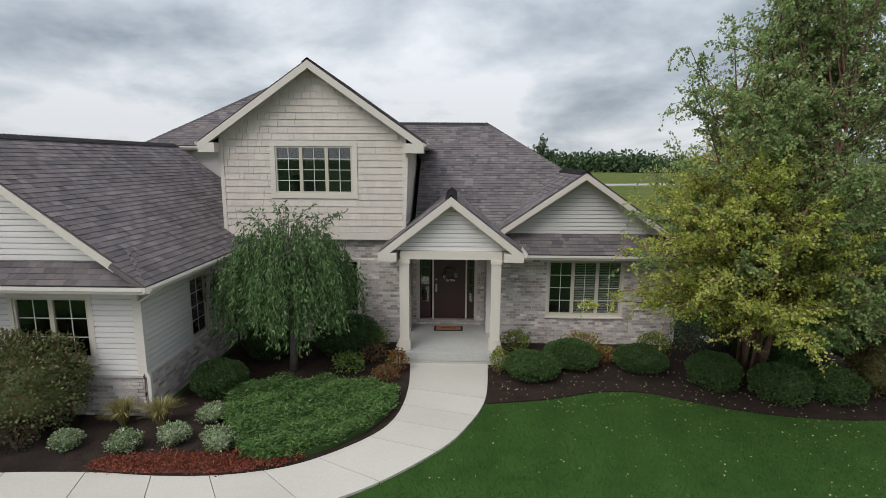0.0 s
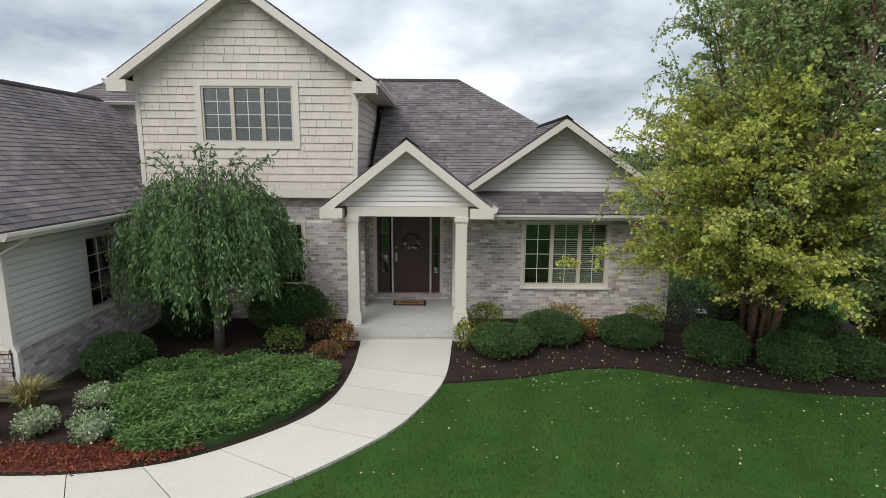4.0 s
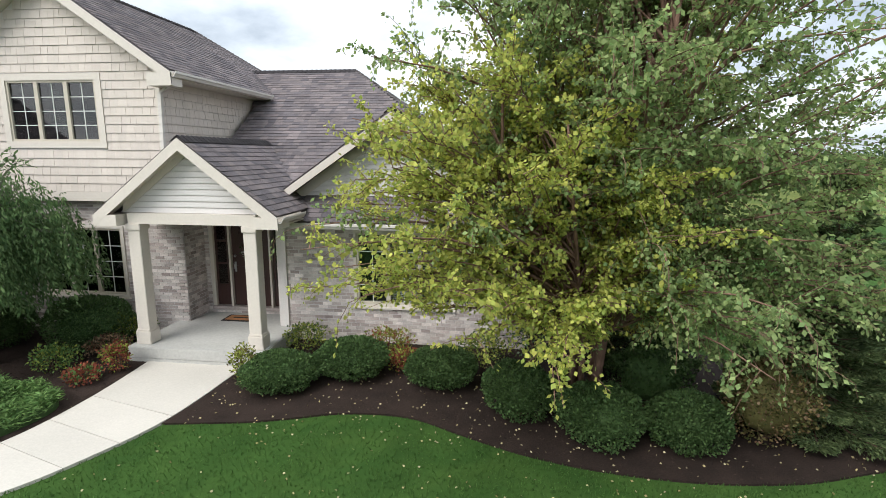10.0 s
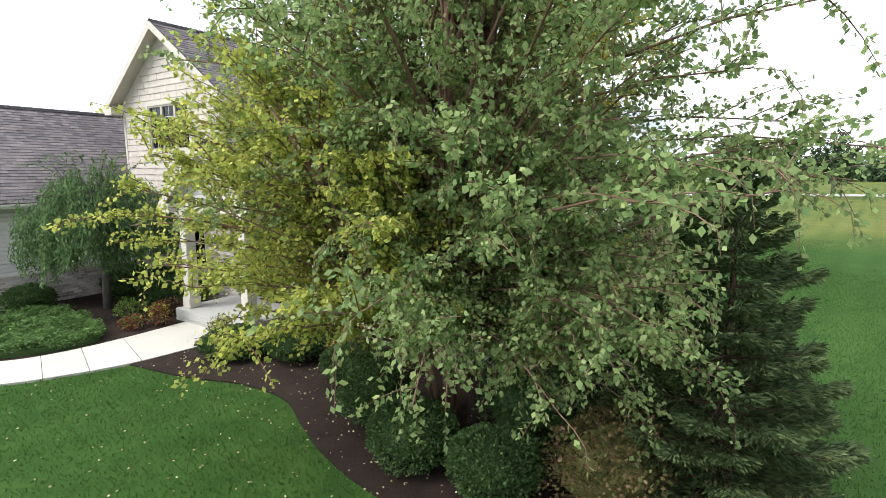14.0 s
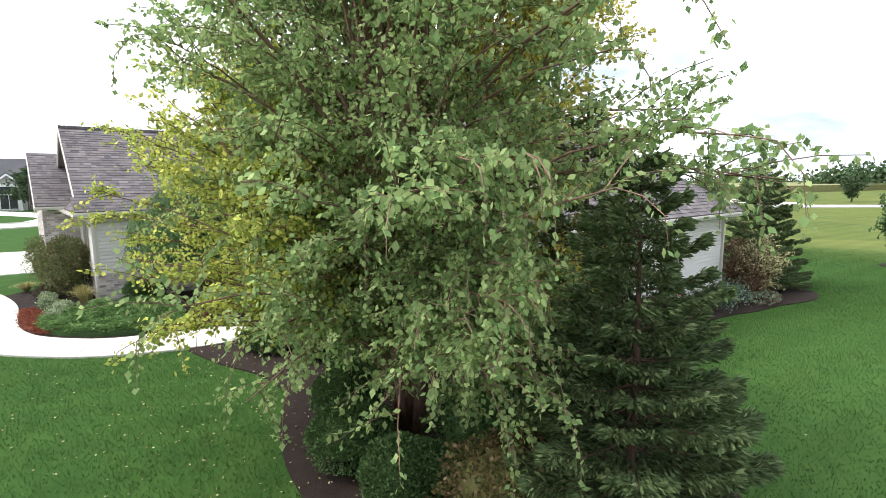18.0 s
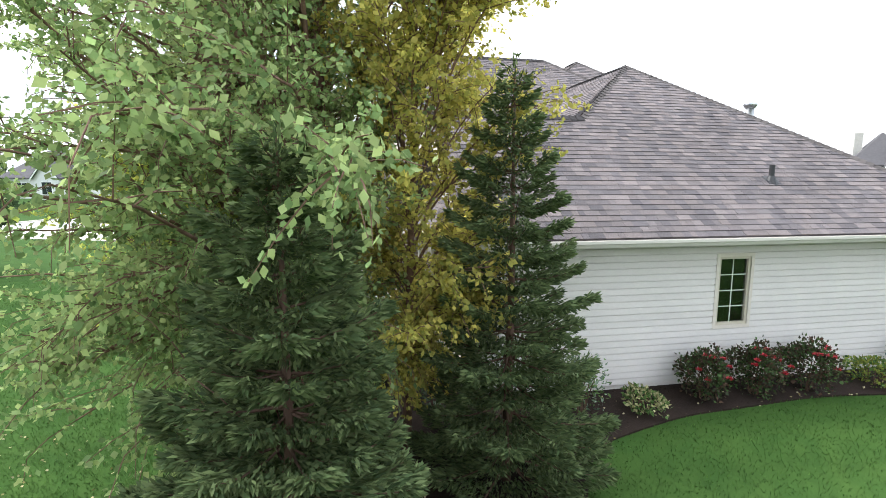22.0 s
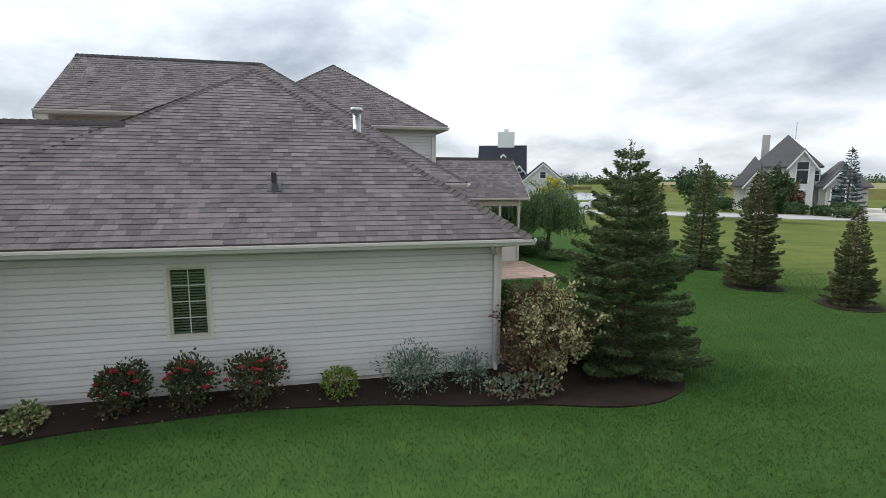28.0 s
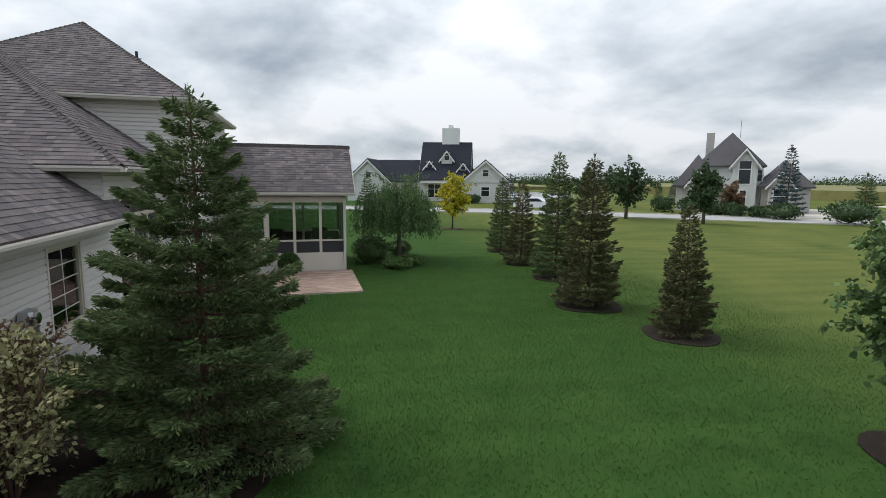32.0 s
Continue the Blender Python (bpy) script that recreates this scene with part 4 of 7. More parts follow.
roof("roof_garage_west", [(gw_x, gfy, GEZ), (gw_x, 24.0, GEZ), (GRX, 24.0, rz), (GRX, ggf, rz), (gw_x + 0.6, ggf, GEZ + 0.6 * GS), (gw_x + 0.6, gfy, GEZ + 0.6 * GS)], (1, 0, 1), seed=44)
roof("roof_garage_strip", [(gw_x, gfy, GEZ), (ge_x, gfy, GEZ), (ge_x - 0.70, gfy + 0.70, GEZ + 0.56), (gw_x + 0.70, gfy + 0.70, GEZ + 0.56)], (0, 1, 1), seed=45)
ridge("ridge_cap", (GRX, ggf, rz), (GRX, 24.0, rz))
gutter((ge_x, gfy, GEZ - 0.02), (ge_x, 20.3, GEZ - 0.02))
gutter((gw_x, gfy, GEZ - 0.02), (ge_x, gfy, GEZ - 0.02))
fascia("rake_board", (GRX, ggf, rz - 0.04), (ge_x - 0.62, ggf, GEZ + 0.60 * GS - 0.03), 0.17)
fascia("rake_board", (gw_x + 0.62, ggf, GEZ + 0.60 * GS - 0.03), (GRX, ggf, rz - 0.04), 0.17)
part("soffit", boxed(GX, ge_x, gfy, 20.4, 2.73, 2.75), TRIM, house)
part("soffit", boxed(gw_x, GX, gfy, GY, 2.73, 2.75), TRIM, house)
downspout([(GX + 0.42, GY + 0.05, 2.75), (GX + 0.42, GY + 0.05, 2.66), (GX + 0.06, GY - 0.02, 2.45), (GX + 0.06, GY - 0.02, 1.0), (GX + 0.12, GY - 0.03, 0.88), (GX + 0.12, GY - 0.03, 0.1)])

frieze(GRX, rz - 0.13, GS, ge_x - GRX - 0.75, 16.02, 0.24)

# brick bay with its own low gable at the garage's far side
qx, qy = -24.6, 14.95
ob, m = wall("wall_bay_east", (qx, qy, 0), (0, 1, 0), [(0, 0), (1.3, 0), (1.3, 2.75), (0, 2.75)], [], 0.2, MORTAR)
bricked(ob, m, [(0, 0), (1.3, 0), (1.3, 2.75), (0, 2.75)], [], seed=46, singles=100)
ob, m = wall("wall_bay_front", (qx - 4.2, qy, 0), (1, 0, 0), [(0, 0), (4.2, 0), (4.2, 2.75), (0, 2.75)], [], 0.2, MORTAR)
bricked(ob, m, [(0, 0), (4.2, 0), (4.2, 2.75), (0, 2.75)], [], seed=47, singles=100, near=(qx, qy, 1.5))
roof("roof_bay_east", [(qx + 0.4, 14.75, 2.95), (qx + 0.4, 16.2, 2.95), (qx - 2.1, 17.6, 4.85), (qx - 2.1, 14.75, 4.85)], None, seed=48)
roof("roof_bay_west", [(qx - 4.6, 14.75, 2.95), (qx - 4.6, 16.2, 2.95), (qx - 2.1, 17.6, 4.85), (qx - 2.1, 14.75, 4.85)], None, seed=49)
fascia("rake_board", (qx - 2.1, 14.75, 4.82), (qx + 0.42, 14.75, 2.90), 0.2)
part("gable_wall_bay", prism([(qx - 4.2, qy, 2.75), (qx, qy, 2.75), (qx - 2.1, qy, 4.6)], (0, 0.1, 0)), VINYL, house)
gutter((qx + 0.4, 14.75, 2.93), (qx + 0.4, 15.9, 2.93))

# ---------- brick wall under the shakes, entry recess ----------
lb = [(0, 0.0), (5.0, 0.0), (5.0, BZ), (0, BZ)]
lw = (-19.62 - GX, -17.58 - GX, 0.89, 2.41)
ob, m = wall("wall_front_west", (GX, 20.56, 0), (1, 0, 0), lb, [lw], 0.25, MORTAR)
bricked(ob, m, lb, [(lw[0] - 0.06, lw[1] + 0.06, lw[2] - 0.06, lw[3] + 0.06)], near=(-17.0, 20.5, 1.2), seed=51)
window(m, *lw, 3, 2, 4, "triple casement window in grey brick behind the weeping tree", casing=0.06, blinds=(1,))
PX0, PX1, PY, PZ = -16.10, -13.95, 21.32, 0.34
for nm, o, al, ln in (("wall_entry_west", (PX0, 20.56, 0), (0, 1, 0), PY - 20.56), ("wall_entry_east", (PX1 - 0.0, PY, 0), (0, -1, 0), PY - 20.52)):
    out = [(0, 0.0), (ln, 0.0), (ln, 3.0), (0, 3.0)]
    ob, m = wall(nm, o, al, out, [], 0.2, MORTAR)
    bricked(ob, m, out, [], seed=52, singles=120)
eo = [(0, 0.0), (PX1 - PX0, 0.0), (PX1 - PX0, 3.0), (0, 3.0)]
d_hole = (-15.98 - PX0 + 0.0, -14.18 - PX0, 0.47, 2.62)
ob, m = wall("wall_entry_back", (PX0, PY, 0), (1, 0, 0), eo, [d_hole], 0.2, MORTAR)
bricked(ob, m, eo, [d_hole], seed=53, singles=200)

# ---------- porch ----------
SX0, SX1, SY0 = -16.40, -13.58, 18.93
porch = part("porch_slab", boxed(SX0, SX1, SY0, 21.30, -0.1, 0.10), PORCHSTONE, house)
part("porch_step", boxed(SX0, SX1, SY0, 21.30, 0.10, 0.33, bevel=0.015), PORCHSTONE, house)
for x in (-16.14, -13.80):
    post = part("porch_post", boxed(x - 0.125, x + 0.125, 19.10, 19.35, 0.33, 2.74, bevel=0.008), TRIM, house)
    part("plinth", boxed(x - 0.155, x + 0.155, 19.07, 19.38, 0.33, 0.60, bevel=0.012), TRIM, post)
    part("plinth_cap", boxed(x - 0.142, x + 0.142, 19.083, 19.367, 0.60, 0.64, bevel=0.01), TRIM, post)
    part("capital", boxed(x - 0.15, x + 0.15, 19.075, 19.375, 2.62, 2.745, bevel=0.012), TRIM, post)
PGX, PGF, PRZ = -14.96, 18.92, 4.36
pe, pw = -13.16, -16.76
PE_Z = 2.96
ps = (PRZ - PE_Z) / (pe - PGX)
part("porch_beam", boxed(-16.24, -13.66, 19.10, 19.36, 2.745, 2.95), TRIM, house)
for x in (-16.24, -13.86):
    part("porch_beam", boxed(x, x + 0.2, 19.36, 20.50, 2.745, 2.95), TRIM, house)
part("porch_ceiling", boxed(-16.2, -13.7, 19.3, 21.3, 2.95, 2.99), TRIM, house)
po = [(-0.27, 2.955), (2.79, 2.955), (1.28, 4.17), (1.24, 4.17)]
ob, m = wall("gable_wall_porch", (-16.20, 19.24, 0), (1, 0, 0), po, [], 0.1, MORTAR)
lap(ob, m, po, [])
roof("roof_porch_east", [(pe, PGF, PE_Z), (pe, 20.6, PE_Z), (PGX, 22.6, PRZ), (PGX, PGF, PRZ)], None, near=(-14, 19.3, 3.5), singles=120, seed=61)
roof("roof_porch_west", [(pw, PGF, PE_Z), (pw, 20.4, PE_Z), (PGX, 22.6, PRZ), (PGX, PGF, PRZ)], None, seed=62)
ridge("ridge_cap", (PGX, PGF, PRZ), (PGX, 22.5, PRZ), drop=0.8)
fascia("rake_board", (PGX, PGF, PRZ - 0.02), (pe + 0.02, PGF, PE_Z - 0.04), 0.22)
fascia("rake_board", (pw - 0.02, PGF, PE_Z - 0.04), (PGX, PGF, PRZ - 0.02), 0.22)
for pts in ([(PGX, PGF, PRZ - 0.13), (pe, PGF, PE_Z - 0.13), (pe, 19.24, PE_Z - 0.13), (PGX, 19.24, PRZ - 0.13)], [(pw, PGF, PE_Z - 0.13), (PGX, PGF, PRZ - 0.13), (PGX, 19.24, PRZ - 0.13), (pw, 19.24, PE_Z - 0.13)]):
    part("rake_soffit", prism(pts, (0, 0, -0.02)), TRIM, house)
for x0, x1 in ((pe - 0.47, pe + 0.02), (pw - 0.02, pw + 0.45)):
    part("cornice_return", boxed(x0, x1, PGF - 0.028, 19.4, PE_Z - 0.24, PE_Z - 0.03), TRIM, house)
    part("porch_soffit", boxed(x0 + 0.01, x1 - 0.01, 19.4, 20.6, PE_Z - 0.20, PE_Z - 0.17), TRIM, house)
frieze(PGX, PRZ - 0.15, ps, 1.42, 19.24, 0.16)
gutter((pe, PGF, PE_Z - 0.02), (pe, 20.0, PE_Z - 0.02))

# ---------- front door ----------
def door_leaf():
    d0, d1, z0, z1 = -15.47, -14.53, 0.49, 2.56
    y = PY + 0.09
    root = part("front_door", boxed(d0, d1, y, y + 0.045, z0, z1, bevel=0.004), DOORWOOD, house, "dark red-brown panelled front door with a wreath")
    for a, b, c, d in ((0.13, 0.42, 0.20, 0.95), (0.52, 0.81, 0.20, 0.95), (0.13, 0.42, 1.10, 1.62), (0.52, 0.81, 1.10, 1.62)):
        bm = bmesh.new()
        box(bm, d0 + a, d0 + b, y - 0.012, y, z0 + c, z0 + d, bevel=0.006)
        part("panel", bm, DOORWOOD, root)
    bm = bmesh.new()
    for k in range(7):
        a0, a1 = math.pi * k / 7, math.pi * (k + 1) / 7
        c = Vector((d0 + 0.47, y - 0.008, z0 + 1.70))
        tube(bm, [c + Vector((0.30 * math.cos(a0), 0, 0.22 * math.sin(a0))), c + Vector((0.30 * math.cos(a1), 0, 0.22 * math.sin(a1)))], 0.012, 6)
    part("arched_moulding", bm, DOORWOOD, root)
    bm = bmesh.new()
    box(bm, d0 + 0.045, d0 + 0.095, y - 0.018, y, z0 + 0.82, z0 + 1.06, bevel=0.006)
    tube(bm, [(d0 + 0.07, y - 0.02, z0 + 0.87), (d0 + 0.07, y - 0.06, z0 + 0.90), (d0 + 0.07, y - 0.06, z0 + 1.0), (d0 + 0.07, y - 0.02, z0 + 1.03)], 0.009, 8)
    part("handle", bm, STEEL, root, "bright steel handle set")
    bm = bmesh.new()
    bmesh.ops.create_uvsphere(bm, u_segments=14, v_segments=8, radius=0.032, matrix=Matrix.Translation((d0 + 0.07, y - 0.015, z0 + 1.20)))
    part("deadbolt", bm, STEEL, root, smooth=True)
    jamb = bmesh.new()
    for a, b in ((d0 - 0.05, d0 - 0.004), (d1 + 0.004, d1 + 0.05), (-15.98, -15.90), (-14.26, -14.18)):
        box(jamb, a, b, PY + 0.0, PY + 0.14, 0.47, 2.62)
    box(jamb, -15.98, -14.18, PY, PY + 0.14, 2.57, 2.62)
    part("door_jamb", jamb, TRIM, house)
    part("threshold", boxed(-15.98, -14.18, PY - 0.05, PY + 0.14, 0.40, 0.475), BRICK, house)
    for a, b in ((-15.90, -15.53), (-14.47, -14.26)):
        b = a + 0.33 if a < -15 else -14.26
        a = a if a < -15 else -14.46
        lite = bmesh.new()
        f = 0.05
        for q in ((a, a + f, 0.49, 2.57), (b - f, b, 0.49, 2.57), (a + f, b - f, 0.49, 1.0), (a + f, b - f, 2.5, 2.57), (a + f, b - f, 1.48, 1.53), (a + f, b - f, 2.02, 2.07)):
            box(lite, q[0], q[1], y, y + 0.045, q[2], q[3])
        sl = part("sidelight", lite, DOORWOOD, house)
        g = part("pane", boxed(a + f, b - f, y + 0.02, y + 0.026, 1.0, 2.5), GLASS, sl)
        g.visible_shadow = False
    # dark sheet added behind the sidelights, coloured as an unlit hall
    part("entry_hall", boxed(-16.0, -14.1, PY + 0.9, PY + 0.92, 0.4, 2.7), ROOMSHADE, house)


door_leaf()
wreath = thing("door_wreath", "round twig wreath with small white blossoms on the door", "wreath", at=(-15.0, PY + 0.085, 1.86))
bm = bmesh.new()
for k in range(3):
    tube(bm, [((0.19 + 0.02 * math.sin(5 * a + k)) * math.cos(a), -0.02 - 0.015 * k, (0.19 + 0.02 * math.cos(4 * a + k)) * math.sin(a)) for a in (math.tau * j / 20 for j in range(21))], 0.014, 6)
part("ring", bm, BARK, wreath)
rnd = random.Random(4)
bm = bmesh.new()
for _ in range(120):
    a, r = rnd.uniform(0, math.tau), rnd.uniform(0.14, 0.25)
    c = Vector((r * math.cos(a), rnd.uniform(-0.07, -0.02), r * math.sin(a)))
    d, e = (Vector((rnd.gauss(0, 1), rnd.gauss(0, 1), rnd.gauss(0, 1))).normalized() * 0.045 for _ in range(2))
    bm.faces.new([bm.verts.new(c + q) for q in (-d, e * 0.5, d, -e * 0.5)])
part("leafage", bm, BOX_LEAF, wreath)["kind"] = "stuff"
bm = bmesh.new()
for _ in range(34):
    a, r = rnd.uniform(math.pi * 0.95, math.pi * 2.05), rnd.uniform(0.13, 0.24)
    bmesh.ops.create_icosphere(bm, subdivisions=1, radius=rnd.uniform(0.012, 0.02), matrix=Matrix.Translation((r * math.cos(a), -0.075, r * math.sin(a))))
part("blossom", bm, MUNTIN, wreath)["kind"] = "stuff"
mat_thing = thing("doormat", "brown coir doormat with a black border on the porch", "doormat", at=(-15.02, 20.88, 0.33))
part("mat_base", boxed(-0.42, 0.42, -0.22, 0.22, 0.0, 0.012, bevel=0.003), MATRIM, mat_thing)
part("coir_field", boxed(-0.36, 0.36, -0.155, 0.155, 0.012, 0.020, bevel=0.003), COIR, mat_thing)
part("lettering_bar", boxed(-0.22, 0.22, -0.03, 0.03, 0.020, 0.023), MATRIM, mat_thing)

# ---------- roof fittings ----------
flue = thing("flue_pipe", "tall galvanised flue pipe with a cap on the shingles", "flue", at=(-12.11, 28.5, 4.97))
bm = bmesh.new()
tube(bm, [(0, 0, -0.35), (0, 0, -0.20), (0, 0, -0.19), (0, 0, 0.42)], [0.26, 0.14, 0.10, 0.10], 16)
part("pipe", bm, STEEL, flue, smooth=True)
bm = bmesh.new()
tube(bm, [(0, 0, 0.40), (0, 0, 0.46), (0, 0, 0.47), (0, 0, 0.53), (0, 0, 0.55)], [0.10, 0.15, 0.155, 0.155, 0.10], 16)
part("cap", bm, STEEL, flue, smooth=True)


def vent_stack(x, y, z, label):
    v = thing("vent_pipe", label, "vent pipe", at=(x, y, z))
    bm = bmesh.new()
    tube(bm, [(0, 0, -0.15), (0, 0, 0.28)], 0.05, 12)
    part("pipe", bm, RUBBER, v)
    bm = bmesh.new()
    tube(bm, [(0, 0, -0.14), (0, 0, -0.02), (0, 0, 0.08)], [0.16, 0.10, 0.056], 12)
    part("boot", bm, RUBBER, v)
    bm = bmesh.new()
    box(bm, -0.13, 0.13, -0.13, 0.13, -0.004, 0.004)
    part("flashing", bm, RUBBER, v, at=Matrix.Rotation(math.atan(PITCH), 4, "Y"))
    return v


vent_stack(-9.45, 26.75, EAVE_Z + PITCH * (ex + 9.45) + 0.02, "short black plumbing vent on the east roof")
vent_stack(-23.1, 29.2, 7.66, "short black plumbing vent on the upper roof")

# ---------- sunroom ----------
QX0, QX1, QY0, QY1 = -25.1, -21.3, 31.70, 36.40
for bx in ((QX0, QX1, QY1 - 0.12, QY1), (QX1 - 0.12, QX1, QY0, QY1 - 0.12), (QX0, QX0 + 0.12, QY0, QY1 - 0.12)):
    part("sunroom_skirt", boxed(*bx, -0.1, 0.50), TRIM, house)
part("sunroom_floor", boxed(QX0 + 0.12, QX1 - 0.12, QY0, QY1 - 0.12, 0.38, 0.46), PORCHSTONE, house)


def screen_wall(a, b, door=None, bays=4):
    """Posts, rails and screen panels between two corners."""
    a, b = Vector(a), Vector(b)
    ln = (b - a).length
    m = face_frame(a, b - a, (0, 0, 1))
    root = part("screen_wall", boxed(0, ln, 0.50, 0.72, -0.10, 0.0), TRIM, house, at=m)
    for k in range(bays + 1):
        s = ln * k / bays
        part("post", boxed(max(0, s - 0.05), min(ln, s + 0.05), 0.72, 2.78, -0.10, 0.004), TRIM, root)
    part("rail", boxed(0.05, ln - 0.05, 1.15, 1.21, -0.085, -0.015), TRIM, root)
    part("rail", boxed(0.0, ln, 2.60, 2.80, -0.12, 0.012), TRIM, root)
    for k in range(bays):
        s0, s1 = ln * k / bays + 0.05, ln * (k + 1) / bays - 0.05
        p = part("screen_panel", boxed(s0, s1, 0.72, 1.15, -0.055, -0.05), SCREEN, root)
        p.visible_shadow = False
        q = part("pane", boxed(s0, s1, 1.21, 2.60, -0.055, -0.05), GLASS, root)
        q.visible_shadow = False
    return root


SCREEN = material("insect_screen", (0.03, 0.03, 0.032), 0.6, vary=0.1, bump=0)
screen_wall((QX1, QY0, 0), (QX1, QY1, 0), bays=5)
screen_wall((QX1, QY1, 0), (QX0, QY1, 0), bays=3)
screen_wall((QX0, QY1, 0), (QX0, QY0, 0), bays=3)
door = thing("storm_door", "pale storm door with crossed panes into the sunroom", "door", at=(QX1 + 0.03, 33.12, 0.50))
bm = bmesh.new()
for q in ((-0.42, -0.33, 0, 2.1), (0.33, 0.42, 0, 2.1), (-0.33, 0.33, 2.0, 2.1), (-0.33, 0.33, 0, 0.1), (-0.33, 0.33, 0.72, 0.82), (-0.02, 0.02, 0.1, 0.72), (-0.33, 0.33, 0.40, 0.44)):
    box(bm, -0.02, 0.02, q[0], q[1], q[2], q[3])
part("frame", bm, TRIM, door)
bm = boxed(0.022, 0.06, -0.30, -0.27, 0.95, 1.1)
part("handle", bm, BRONZE, door)
part("sunroom_step", boxed(QX1 + 0.003, QX1 + 0.35, 32.5, 33.75, 0, 0.22), PORCHSTONE, house)
SRX, SRZ, SEZ = (QX0 + QX1) / 2, 4.78, 3.00
s_e, s_w = QX1 + 0.38, QX0 - 0.38
roof("roof_sunroom_east", [(s_e, 31.6, SEZ), (s_e, QY1 + 0.3, SEZ), (SRX, QY1 + 0.3, SRZ), (SRX, 31.6, SRZ)], None, near=(-21.5, 35, 3.4), singles=150, seed=71)
roof("roof_sunroom_west", [(s_w, 31.6, SEZ), (s_w, QY1 + 0.3, SEZ), (SRX, QY1 + 0.3, SRZ), (SRX, 31.6, SRZ)], None, seed=72)
ridge("ridge_cap", (SRX, 31.6, SRZ), (SRX, QY1 + 0.3, SRZ), drop=0.8)
gutter((s_e, 31.6, SEZ - 0.02), (s_e, QY1 + 0.3, SEZ - 0.02))
part("soffit", boxed(QX1, s_e, 31.6, QY1 + 0.3, SEZ - 0.13, SEZ - 0.11), TRIM, house)
part("sunroom_ceiling", boxed(QX0 + 0.1, QX1 - 0.1, QY0, QY1 - 0.1, 2.80, 2.83), TRIM, house)
go = [(0, 2.8), (QX1 - QX0, 2.8), ((QX1 - QX0) / 2 + 0.03, 4.48), ((QX1 - QX0) / 2 - 0.03, 4.48)]
ob, m = wall("gable_wall_sunroom", (QX1, QY1, 0), (-1, 0, 0), go, [], 0.1, MORTAR)
lap(ob, m, go, [])
fascia("rake_board", (s_e, QY1 + 0.3, SEZ - 0.02), (SRX, QY1 + 0.3, SRZ - 0.02), 0.18)
fascia("rake_board", (SRX, QY1 + 0.3, SRZ - 0.02), (s_w, QY1 + 0.3, SEZ - 0.02), 0.18)
downspout([(QX1 + 0.06, QY1 - 0.06, 2.78), (QX1 + 0.06, QY1 - 0.06, 0.1)])
for cx, cy in ((-23.6, 33.7), (-22.3, 35.5), (-23.8, 35.5)):
    chair = thing("wicker_chair", "dark wicker armchair inside the sunroom", "chair", group="chairs in the sunroom", at=(cx, cy, 0.46))
    part("seat", boxed(-0.32, 0.32, -0.32, 0.32, 0.30, 0.46, bevel=0.03), BRONZE, chair)
    part("backrest", boxed(-0.34, -0.24, -0.32, 0.32, 0.46, 0.95, bevel=0.03), BRONZE, chair)
    for sy in (-1, 1):
        part("armrest", boxed(-0.30, 0.32, sy * 0.32 - 0.05, sy * 0.32 + 0.05, 0.46, 0.68, bevel=0.02), BRONZE, chair)
        for sx in (-1, 1):
            part("leg", boxed(sx * 0.27 - 0.03, sx * 0.27 + 0.03, sy * 0.27 - 0.03, sy * 0.27 + 0.03, 0, 0.30), BRONZE, chair)

# ---------- meter and boxes on the north wall ----------
meter = thing("electric_meter", "grey electric meter box with a conduit on the siding", "meter", at=(-9.85, NORTH_Y + 0.035, 0))
part("cabinet", boxed(-0.15, 0.15, 0, 0.13, 1.20, 1.65, bevel=0.01), STEEL, meter)
bm = bmesh.new()
tube(bm, [(0, 0.13, 1.53), (0, 0.20, 1.53)], 0.08, 14)
part("dial", bm, GLASS, meter)
bm = bmesh.new()
tube(bm, [(0, 0.06, 0.0), (0, 0.06, 1.20)], 0.03, 8)
part("conduit", bm, STEEL, meter)
part("door", boxed(-0.13, 0.13, 0.13, 0.137, 1.23, 1.41), STEEL, meter)

# ---------- ground ----------
def spline(pts, steps=8, closed=False):
    """A smooth line through plan points."""
    pts = [Vector((*p[:2], 0)) for p in pts]
    n, out = len(pts), []
    for i in range(n if closed else n - 1):
        a, b = (pts[(i - 1) % n], pts[(i + 2) % n]) if closed else (pts[max(i - 1, 0)], pts[min(i + 2, n - 1)])
        p, q = pts[i], pts[(i + 1) % n]
        for k in range(steps):
            t = k / steps
            out.append(0.5 * ((2 * p) + (q - a) * t + (2 * a - 5 * p + 4 * q - b) * t * t + (3 * p - a - 3 * q + b) * t ** 3))
    if not closed:
        out.append(pts[-1])
    return [(v.x, v.y) for v in out]


def inside(x, y, poly):
    hit = False
    for (x0, y0), (x1, y1) in zip(poly, poly[1:] + poly[:1]):
        if (y0 > y) != (y1 > y) and x < x0 + (x1 - x0) * (y - y0) / (y1 - y0):
            hit = not hit
    return hit


def slab(name, poly, z, mat, thick=0.25, parent=None):
    bm = prism([(x, y, z) for x, y in poly], (0, 0, -thick))
    bmesh.ops.triangulate(bm, faces=[f for f in bm.faces if len(f.verts) > 4])
    return part(name, bm, mat, parent)


bm = bmesh.new()
bmesh.ops.create_grid(bm, x_segments=48, y_segments=48, size=1.0)
for v in bm.verts:
    v.co = Vector((2600 * abs(v.co.x) ** 3 * (1 if v.co.x > 0 else -1) - 12, 2600 * abs(v.co.y) ** 3 * (1 if v.co.y > 0 else -1) + 22, 0))
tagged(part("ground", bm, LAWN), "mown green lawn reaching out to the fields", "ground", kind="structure")

